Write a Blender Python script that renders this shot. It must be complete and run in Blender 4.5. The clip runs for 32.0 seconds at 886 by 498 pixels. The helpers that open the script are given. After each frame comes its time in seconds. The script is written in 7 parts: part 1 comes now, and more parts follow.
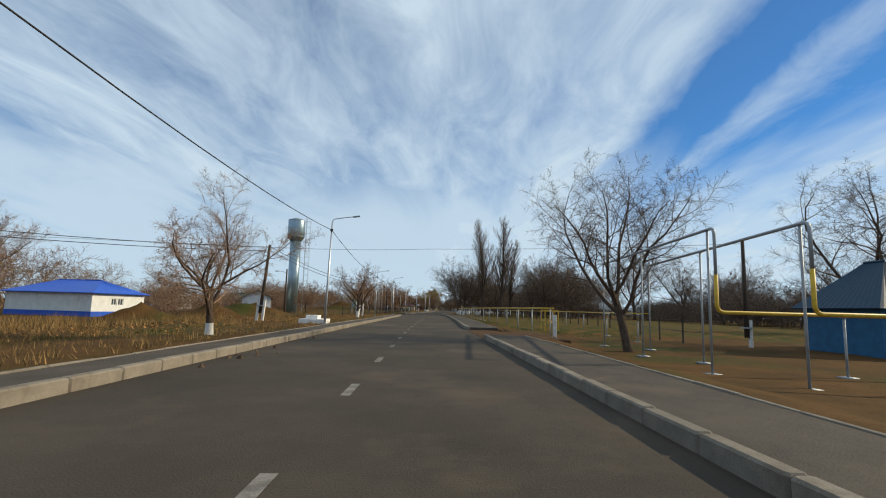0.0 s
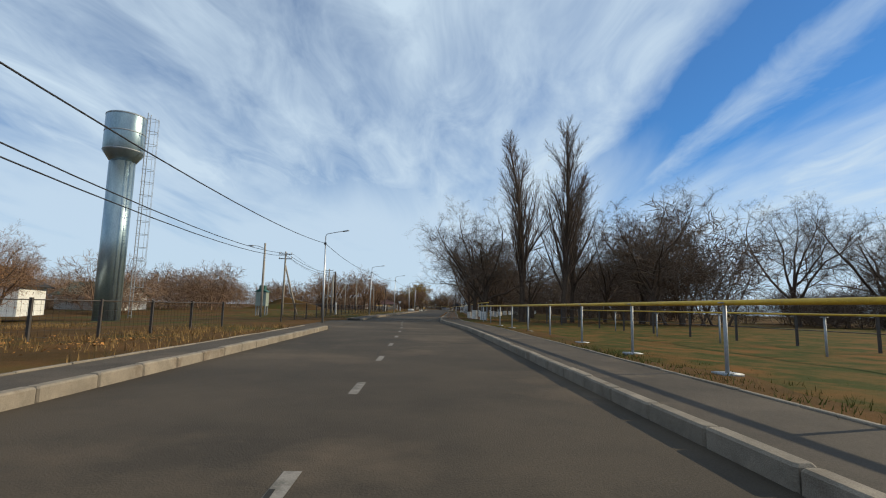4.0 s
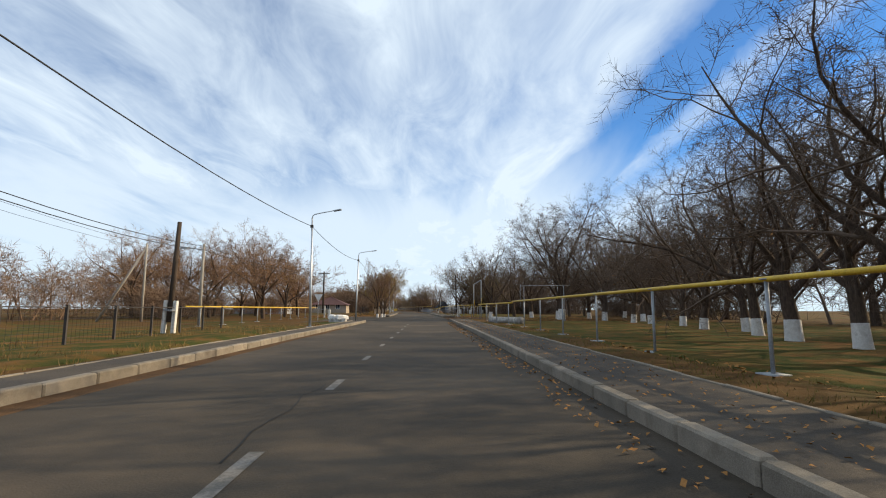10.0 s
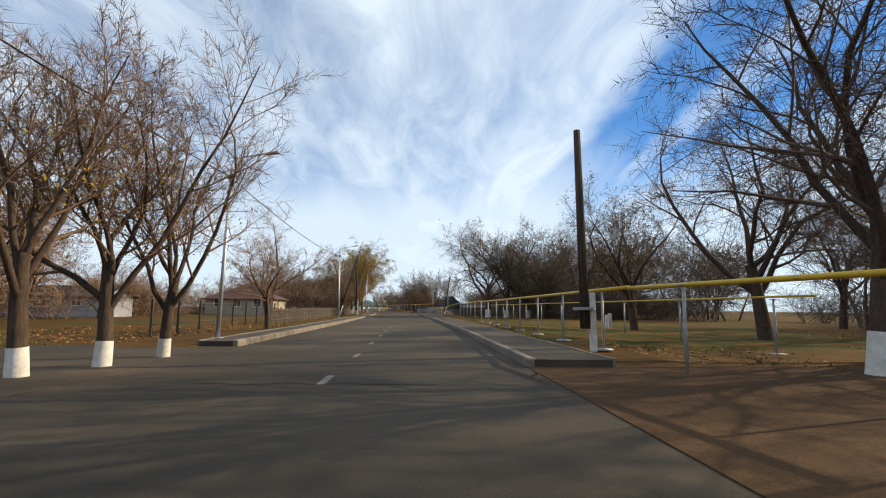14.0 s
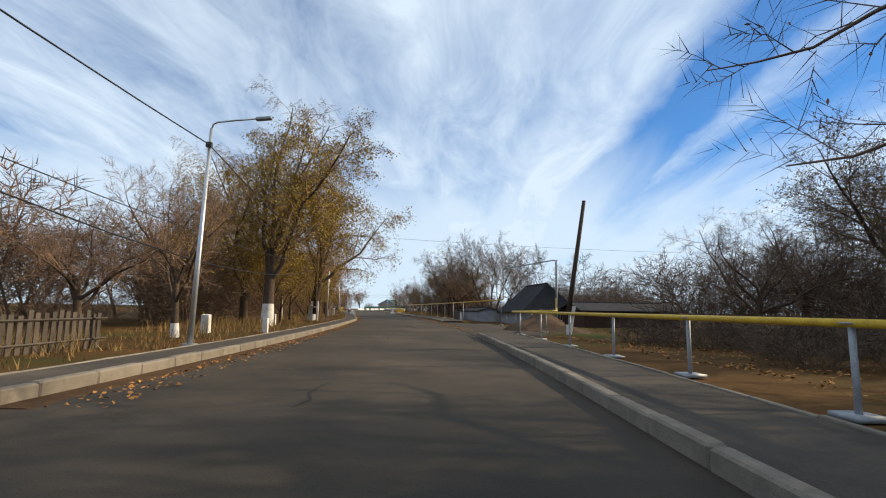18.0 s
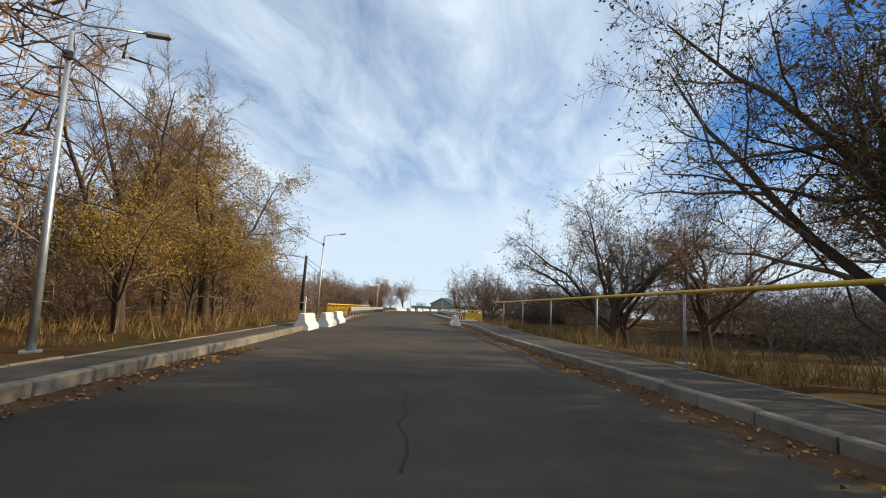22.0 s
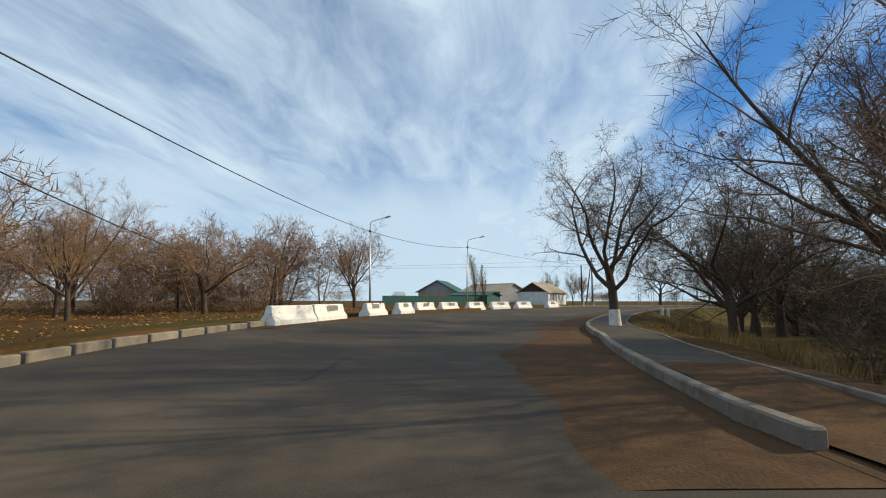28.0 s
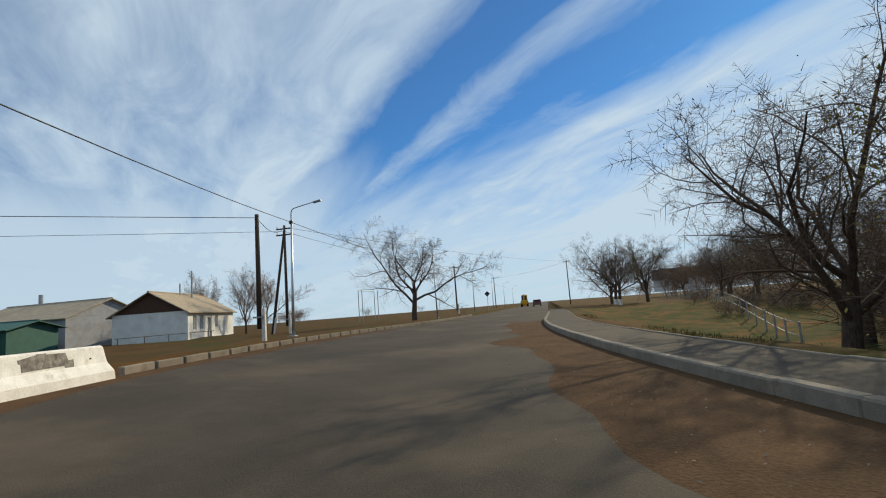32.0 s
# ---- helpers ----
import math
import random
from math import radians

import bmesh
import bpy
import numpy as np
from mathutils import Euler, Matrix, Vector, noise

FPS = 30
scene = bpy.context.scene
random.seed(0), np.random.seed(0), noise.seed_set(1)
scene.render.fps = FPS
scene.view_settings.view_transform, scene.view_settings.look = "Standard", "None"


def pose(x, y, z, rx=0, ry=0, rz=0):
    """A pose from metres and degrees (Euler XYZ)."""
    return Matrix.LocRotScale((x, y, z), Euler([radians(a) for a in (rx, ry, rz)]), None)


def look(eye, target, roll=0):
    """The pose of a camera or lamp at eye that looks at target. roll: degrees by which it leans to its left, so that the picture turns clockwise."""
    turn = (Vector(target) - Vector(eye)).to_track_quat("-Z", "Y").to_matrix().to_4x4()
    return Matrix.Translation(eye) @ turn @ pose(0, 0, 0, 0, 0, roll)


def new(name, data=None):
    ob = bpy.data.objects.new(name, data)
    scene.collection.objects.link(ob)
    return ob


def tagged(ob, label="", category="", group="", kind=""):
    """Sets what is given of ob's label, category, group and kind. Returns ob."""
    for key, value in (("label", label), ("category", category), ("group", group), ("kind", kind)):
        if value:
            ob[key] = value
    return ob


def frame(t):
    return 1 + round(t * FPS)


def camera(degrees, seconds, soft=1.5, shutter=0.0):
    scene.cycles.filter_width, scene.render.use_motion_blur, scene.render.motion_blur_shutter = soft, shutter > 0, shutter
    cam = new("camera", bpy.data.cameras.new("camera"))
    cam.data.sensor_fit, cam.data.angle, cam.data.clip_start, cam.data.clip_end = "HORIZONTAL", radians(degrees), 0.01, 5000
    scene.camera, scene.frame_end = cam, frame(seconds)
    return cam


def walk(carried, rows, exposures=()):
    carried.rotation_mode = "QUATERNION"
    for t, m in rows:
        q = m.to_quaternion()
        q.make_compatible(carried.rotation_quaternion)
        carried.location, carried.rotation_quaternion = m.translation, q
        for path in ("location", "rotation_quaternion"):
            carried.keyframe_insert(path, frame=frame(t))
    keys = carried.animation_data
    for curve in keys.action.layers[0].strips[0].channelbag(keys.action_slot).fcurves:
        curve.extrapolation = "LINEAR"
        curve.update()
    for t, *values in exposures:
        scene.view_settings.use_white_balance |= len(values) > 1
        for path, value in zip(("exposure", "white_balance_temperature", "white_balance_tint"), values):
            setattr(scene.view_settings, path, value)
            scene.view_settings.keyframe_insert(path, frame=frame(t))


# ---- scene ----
cam = camera(85.15, 32.0, soft=1.1, shutter=0.0)
PATH = [
    (0.0, (0.000, 0.000, 1.105), (0.520, 9.910, 2.337), 1.59),
    (0.5, (0.155, 5.222, 1.097), (0.651, 15.136, 2.303), 1.62),
    (1.0, (0.233, 10.675, 1.114), (0.720, 20.585, 2.365), 1.57),
    (1.5, (0.361, 16.349, 1.097), (0.865, 26.263, 2.310), 1.44),
    (2.0, (0.498, 22.202, 1.099), (1.072, 32.115, 2.281), 1.42),
    (2.5, (0.696, 27.938, 1.099), (1.315, 37.852, 2.253), 1.51),
    (3.0, (0.873, 33.728, 1.096), (1.549, 43.639, 2.240), 1.54),
    (3.5, (1.062, 39.572, 1.102), (1.825, 49.471, 2.289), 1.43),
    (4.0, (1.316, 45.546, 1.101), (2.130, 55.439, 2.308), 1.33),
    (4.5, (1.597, 51.599, 1.100), (2.417, 61.491, 2.315), 1.22),
    (5.0, (1.880, 57.687, 1.099), (2.666, 67.582, 2.315), 1.10),
    (5.5, (2.147, 63.767, 1.098), (2.882, 73.666, 2.317), 0.97),
    (6.0, (2.378, 69.784, 1.103), (3.065, 79.685, 2.333), 0.89),
    (6.5, (2.558, 76.031, 1.103), (3.267, 85.930, 2.328), 0.71),
    (7.0, (2.840, 82.397, 1.096), (3.653, 92.292, 2.288), 0.47),
    (7.5, (3.154, 88.848, 1.088), (4.071, 98.743, 2.204), 0.38),
    (8.0, (3.614, 95.363, 1.091), (4.648, 105.243, 2.245), 0.19),
    (8.5, (4.179, 101.906, 1.095), (5.316, 111.769, 2.291), 0.05),
    (9.0, (4.829, 108.415, 1.077), (6.058, 118.267, 2.274), -0.02),
    (9.5, (5.496, 114.706, 1.077), (6.797, 124.546, 2.290), 0.13),
    (10.0, (6.212, 120.849, 1.092), (7.551, 130.683, 2.324), 0.18),
    (10.5, (6.919, 126.976, 1.111), (8.254, 136.806, 2.371), 0.07),
    (11.0, (7.603, 133.226, 1.100), (8.948, 143.058, 2.339), 0.29),
    (11.5, (8.328, 139.621, 1.114), (9.697, 149.451, 2.337), 0.49),
    (12.0, (8.906, 146.229, 1.113), (10.266, 156.062, 2.321), 0.53),
    (12.5, (9.531, 153.045, 1.103), (10.872, 162.880, 2.315), 0.56),
    (13.0, (10.278, 159.877, 1.081), (11.623, 169.715, 2.269), 0.51),
    (13.5, (10.999, 166.704, 1.098), (12.344, 176.540, 2.303), 0.54),
    (14.0, (11.674, 173.432, 1.102), (13.023, 183.266, 2.311), 0.53),
    (14.5, (12.329, 180.106, 1.109), (13.657, 189.944, 2.309), 0.53),
    (15.0, (12.922, 186.922, 1.102), (14.208, 196.767, 2.293), 0.54),
    (15.5, (13.468, 193.871, 1.100), (14.691, 203.725, 2.285), 0.55),
    (16.0, (13.973, 200.954, 1.098), (15.116, 210.817, 2.286), 0.57),
    (16.5, (14.441, 208.170, 1.093), (15.495, 218.042, 2.293), 0.63),
    (17.0, (14.896, 215.517, 1.093), (15.861, 225.396, 2.308), 0.74),
    (17.5, (15.261, 222.819, 1.109), (16.116, 232.706, 2.337), 0.81),
    (18.0, (15.485, 229.966, 1.106), (16.201, 239.864, 2.337), 0.94),
    (18.5, (15.767, 237.128, 1.105), (16.366, 247.036, 2.317), 1.00),
    (19.0, (15.855, 244.337, 1.114), (16.295, 254.257, 2.299), 1.05),
    (19.5, (15.731, 251.448, 1.092), (15.922, 261.384, 2.213), 1.32),
    (20.0, (15.489, 258.609, 1.080), (15.449, 268.547, 2.188), 1.88),
    (20.5, (15.087, 265.837, 1.089), (14.849, 275.769, 2.222), 2.32),
    (21.0, (14.513, 273.121, 1.098), (14.166, 283.047, 2.260), 2.51),
    (21.5, (13.862, 280.448, 1.098), (13.447, 290.366, 2.308), 2.62),
    (22.0, (13.215, 287.810, 1.097), (12.776, 297.724, 2.325), 2.62),
    (22.5, (12.599, 295.175, 1.102), (12.147, 305.088, 2.339), 2.51),
    (23.0, (11.923, 302.484, 1.105), (11.410, 312.394, 2.341), 2.37),
    (23.5, (11.149, 309.684, 1.104), (10.556, 319.593, 2.318), 2.21),
    (24.0, (10.341, 316.861, 1.072), (9.663, 326.768, 2.250), 2.18),
    (24.5, (9.513, 323.959, 1.090), (8.777, 333.860, 2.290), 2.18),
    (25.0, (8.721, 330.978, 1.099), (7.980, 340.876, 2.314), 2.22),
    (25.5, (7.960, 337.906, 1.101), (7.243, 347.805, 2.319), 2.15),
    (26.0, (7.243, 344.734, 1.102), (6.570, 354.639, 2.305), 1.93),
    (26.5, (6.595, 351.455, 1.106), (5.991, 361.369, 2.268), 1.55),
    (27.0, (6.068, 358.065, 1.102), (5.582, 367.992, 2.202), 1.14),
    (27.5, (5.705, 364.459, 1.104), (5.440, 374.399, 2.170), 0.66),
    (28.0, (5.494, 370.472, 1.103), (5.590, 380.417, 2.144), 0.10),
    (28.5, (5.433, 376.312, 1.088), (6.032, 386.235, 2.170), -0.44),
    (29.0, (5.767, 382.043, 1.087), (7.037, 391.898, 2.207), -1.17),
    (29.5, (6.645, 387.624, 1.091), (8.755, 397.330, 2.248), -1.99),
    (30.0, (8.099, 393.094, 1.094), (11.120, 402.549, 2.304), -2.74),
    (30.5, (10.083, 398.481, 1.090), (13.996, 407.599, 2.338), -3.32),
    (31.0, (12.572, 403.763, 1.089), (17.290, 412.491, 2.343), -3.82),
    (31.5, (15.508, 408.913, 1.099), (20.891, 417.250, 2.332), -4.22),
    (32.0, (18.790, 413.939, 1.098), (24.740, 421.884, 2.317), -4.41),
]
EXPOSURE = [(0, -0.10, 6250, 4), (3, -0.16, 6100, 4), (5.5, 0.15, 6400, 8), (7, 0.28, 6550, 8), (9, 0.34, 6700, 8), (12, 0.24, 6350, 8), (14, 0.32, 6600, 8), (18, 0.22, 6400, 8), (20, 0.28, 6750, 8),
            (22, 0.22, 6500, 8), (23, 0.08, 6400, 8), (24, -0.12, 6150, 4), (27, -0.08, 6200, 4), (28, 0.0, 6250, 4), (30, -0.06, 6300, 4), (32, -0.18, 6250, 4)]
walk(cam, [(t, look(e, g, r)) for t, e, g, r in PATH], EXPOSURE)

# ---- world and sun ----
SUN_AZ, SUN_EL = radians(12.0), radians(27.0)
SUN_DIR = Vector((math.cos(SUN_EL) * math.cos(SUN_AZ), math.cos(SUN_EL) * math.sin(SUN_AZ), math.sin(SUN_EL)))
world = bpy.data.worlds.new("sky")
scene.world = world
world.use_nodes = True
wn, wl = world.node_tree.nodes, world.node_tree.links
wn.clear()


def wmath(op, a, b=None, c=None):
    n = wn.new("ShaderNodeMath")
    n.operation = op
    for i, v in enumerate((a, b, c)):
        if v is None:
            continue
        if isinstance(v, (int, float)):
            n.inputs[i].default_value = v
        else:
            wl.new(v, n.inputs[i])
    return n.outputs[0]


def wnoise(vec, scale, detail, rough, dist=0.0):
    n = wn.new("ShaderNodeTexNoise")
    n.inputs["Scale"].default_value, n.inputs["Detail"].default_value = scale, detail
    n.inputs["Roughness"].default_value, n.inputs["Distortion"].default_value = rough, dist
    wl.new(vec, n.inputs["Vector"])
    return n.outputs["Fac"]


def wvec(x, y, z):
    n = wn.new("ShaderNodeCombineXYZ")
    for i, v in enumerate((x, y, z)):
        if isinstance(v, (int, float)):
            n.inputs[i].default_value = v
        else:
            wl.new(v, n.inputs[i])
    return n.outputs[0]


def wramp(fac, lo, hi):
    n = wn.new("ShaderNodeMapRange")
    n.interpolation_type = "SMOOTHSTEP"
    wl.new(fac, n.inputs["Value"])
    n.inputs["From Min"].default_value, n.inputs["From Max"].default_value = lo, hi
    return n.outputs[0]


sky_tex = wn.new("ShaderNodeTexSky")
sky_tex.sky_type, sky_tex.sun_disc = "NISHITA", False
sky_tex.sun_elevation, sky_tex.sun_rotation = SUN_EL, math.atan2(SUN_DIR.x, SUN_DIR.y)
sky_tex.air_density, sky_tex.dust_density, sky_tex.ozone_density = 1.0, 0.1, 3.0
tc = wn.new("ShaderNodeTexCoord")
sp = wn.new("ShaderNodeSeparateXYZ")
wl.new(tc.outputs["Generated"], sp.inputs[0])
hz = wmath("ADD", wmath("MAXIMUM", sp.outputs[2], 0.0), 0.10)
cu = wmath("DIVIDE", sp.outputs[0], hz)     # across the wind
cw = wmath("DIVIDE", sp.outputs[1], hz)     # along the wind
bend = wmath("MULTIPLY", wmath("SUBTRACT", wnoise(wvec(wmath("MULTIPLY", cu, 0.5), wmath("MULTIPLY", cw, 0.25), 3.7), 1.0, 2.0, 0.5), 0.5), 0.7)
cub = wmath("ADD", wmath("ADD", cu, bend), wmath("MULTIPLY", cw, -0.12))
streak = wnoise(wvec(wmath("MULTIPLY", cub, 1.25), wmath("MULTIPLY", cw, 0.36), 1.3), 1.0, 6.0, 0.55, 0.5)
fine = wnoise(wvec(wmath("MULTIPLY", cub, 4.5), wmath("MULTIPLY", cw, 1.7), 8.3), 1.0, 5.0, 0.62, 0.8)
veil = wnoise(wvec(wmath("MULTIPLY", cub, 0.55), wmath("MULTIPLY", cw, 0.16), 5.1), 1.0, 2.0, 0.5)
# two clear lanes on the sun's side of the wind, a broken veil over the rest


def lane_at(centre, inner, outer):
    return wmath("SUBTRACT", 1.0, wramp(wmath("ABSOLUTE", wmath("SUBTRACT", cub, centre)), inner, outer))


cover = wmath("ADD", wmath("MULTIPLY_ADD", streak, 1.55, 0.08), wmath("MULTIPLY_ADD", fine, 1.0, -0.5))
cover = wmath("ADD", cover, wmath("MULTIPLY_ADD", veil, 1.4, -0.62))
cover = wmath("SUBTRACT", cover, wmath("MULTIPLY", lane_at(0.86, 0.04, 0.26), 0.80))
cover = wmath("SUBTRACT", cover, wmath("MULTIPLY", lane_at(1.36, 0.06, 0.34), 0.80))
haze = wramp(wmath("ADD", sp.outputs[2], wmath("MULTIPLY_ADD", streak, -0.5, 0.25)), 0.40, 0.14)
cover = wmath("SUBTRACT", cover, wmath("MULTIPLY", wramp(cub, 0.0, -1.3), 0.40))
mask = wmath("MINIMUM", wmath("MAXIMUM", cover, 0.06), 0.97)
mask = wmath("MAXIMUM", mask, wmath("MULTIPLY", haze, 0.88))
bg_sky = wn.new("ShaderNodeBackground")
deep = wn.new("ShaderNodeMix")
deep.data_type, deep.blend_type = "RGBA", "MULTIPLY"
deep.inputs[0].default_value = 1.0
deep.inputs[7].default_value = (0.34, 0.84, 1.28, 1)
wl.new(sky_tex.outputs[0], deep.inputs[6])
wl.new(deep.outputs[2], bg_sky.inputs[0])
bg_sky.inputs[1].default_value = 0.085
bg_cloud = wn.new("ShaderNodeBackground")
bg_cloud.inputs[0].default_value, bg_cloud.inputs[1].default_value = (0.76, 0.875, 1.0, 1), 0.88
wmix = wn.new("ShaderNodeMixShader")
wl.new(mask, wmix.inputs[0])
wl.new(bg_sky.outputs[0], wmix.inputs[1])
wl.new(bg_cloud.outputs[0], wmix.inputs[2])
wout = wn.new("ShaderNodeOutputWorld")
wl.new(wmix.outputs[0], wout.inputs[0])
sun = new("sun", bpy.data.lights.new("sun", "SUN"))
sun.data.energy, sun.data.angle, sun.data.color = 5.0, radians(0.6), (1.0, 0.81, 0.55)
sun.matrix_world = look((0, 0, 60), Vector((0, 0, 60)) - SUN_DIR)


# ---- materials ----
def mat(name, col, col2=None, scale=8.0, rough=0.8, bump=0.2, metal=0.0, fine=60.0, rnd=0.0, stretch=(1, 1, 1), spec=0.3, contrast=(0.35, 0.65), dirt=None, dirt_scale=0.6, dirt_lo=0.55, island=False):
    """Two scales of noise between two colours, an optional stain colour, grain bump; rnd varies it from object to object."""
    m = bpy.data.materials.new(name)
    m.use_nodes = True
    n, l = m.node_tree.nodes, m.node_tree.links
    b = n["Principled BSDF"]
    b.inputs["Roughness"].default_value, b.inputs["Metallic"].default_value = rough, metal
    b.inputs["Specular IOR Level"].default_value = min(spec, 0.06 if rough >= 0.95 else 0.12) if rough >= 0.8 else spec
    geo = n.new("ShaderNodeNewGeometry")
    mp = n.new("ShaderNodeMapping")
    mp.inputs["Scale"].default_value = stretch
    l.new(geo.outputs["Position"], mp.inputs["Vector"])

    def noise_of(sc, detail):
        t = n.new("ShaderNodeTexNoise")
        t.inputs["Scale"].default_value, t.inputs["Detail"].default_value = sc, detail
        t.inputs["Roughness"].default_value = 0.65
        l.new(mp.outputs[0], t.inputs["Vector"])
        return t.outputs["Fac"]

    def ramp(fac, lo, hi):
        r = n.new("ShaderNodeMapRange")
        l.new(fac, r.inputs["Value"])
        r.inputs["From Min"].default_value, r.inputs["From Max"].default_value = lo, hi
        return r.outputs[0]

    def mixed(fac, a, c):
        x = n.new("ShaderNodeMix")
        x.data_type = "RGBA"
        l.new(fac, x.inputs[0])
        for i, v in ((6, a), (7, c)):
            if isinstance(v, tuple):
                x.inputs[i].default_value = (*v, 1)
            else:
                l.new(v, x.inputs[i])
        return x.outputs[2]

    col2 = col2 or tuple(c * 0.7 for c in col)
    base = mixed(ramp(noise_of(scale, 6), *contrast), col, col2)
    grain = noise_of(fine, 3)
    hsv = n.new("ShaderNodeHueSaturation")
    l.new(base, hsv.inputs["Color"])
    val = ramp(grain, 0.2, 0.8)
    vm = n.new("ShaderNodeMapRange")
    l.new(val, vm.inputs["Value"])
    vm.inputs["To Min"].default_value, vm.inputs["To Max"].default_value = 0.72, 1.28
    vout = vm.outputs[0]
    if rnd or island:
        if island:
            src = geo.outputs["Random Per Island"]
        else:
            src = n.new("ShaderNodeObjectInfo").outputs["Random"]
        rm = n.new("ShaderNodeMapRange")
        l.new(src, rm.inputs["Value"])
        rm.inputs["To Min"].default_value, rm.inputs["To Max"].default_value = 1 - (rnd or 0.3), 1 + (rnd or 0.3)
        mm = n.new("ShaderNodeMath")
        mm.operation = "MULTIPLY"
        l.new(vout, mm.inputs[0])
        l.new(rm.outputs[0], mm.inputs[1])
        vout = mm.outputs[0]
    l.new(vout, hsv.inputs["Value"])
    out = hsv.outputs[0]
    if dirt:
        out = mixed(ramp(noise_of(dirt_scale, 7), dirt_lo, dirt_lo + 0.16), out, dirt)
    l.new(out, b.inputs["Base Color"])
    if bump:
        bp = n.new("ShaderNodeBump")
        bp.inputs["Strength"].default_value, bp.inputs["Distance"].default_value = bump, 0.02
        l.new(grain, bp.inputs["Height"])
        l.new(bp.outputs[0], b.inputs["Normal"])
    return m


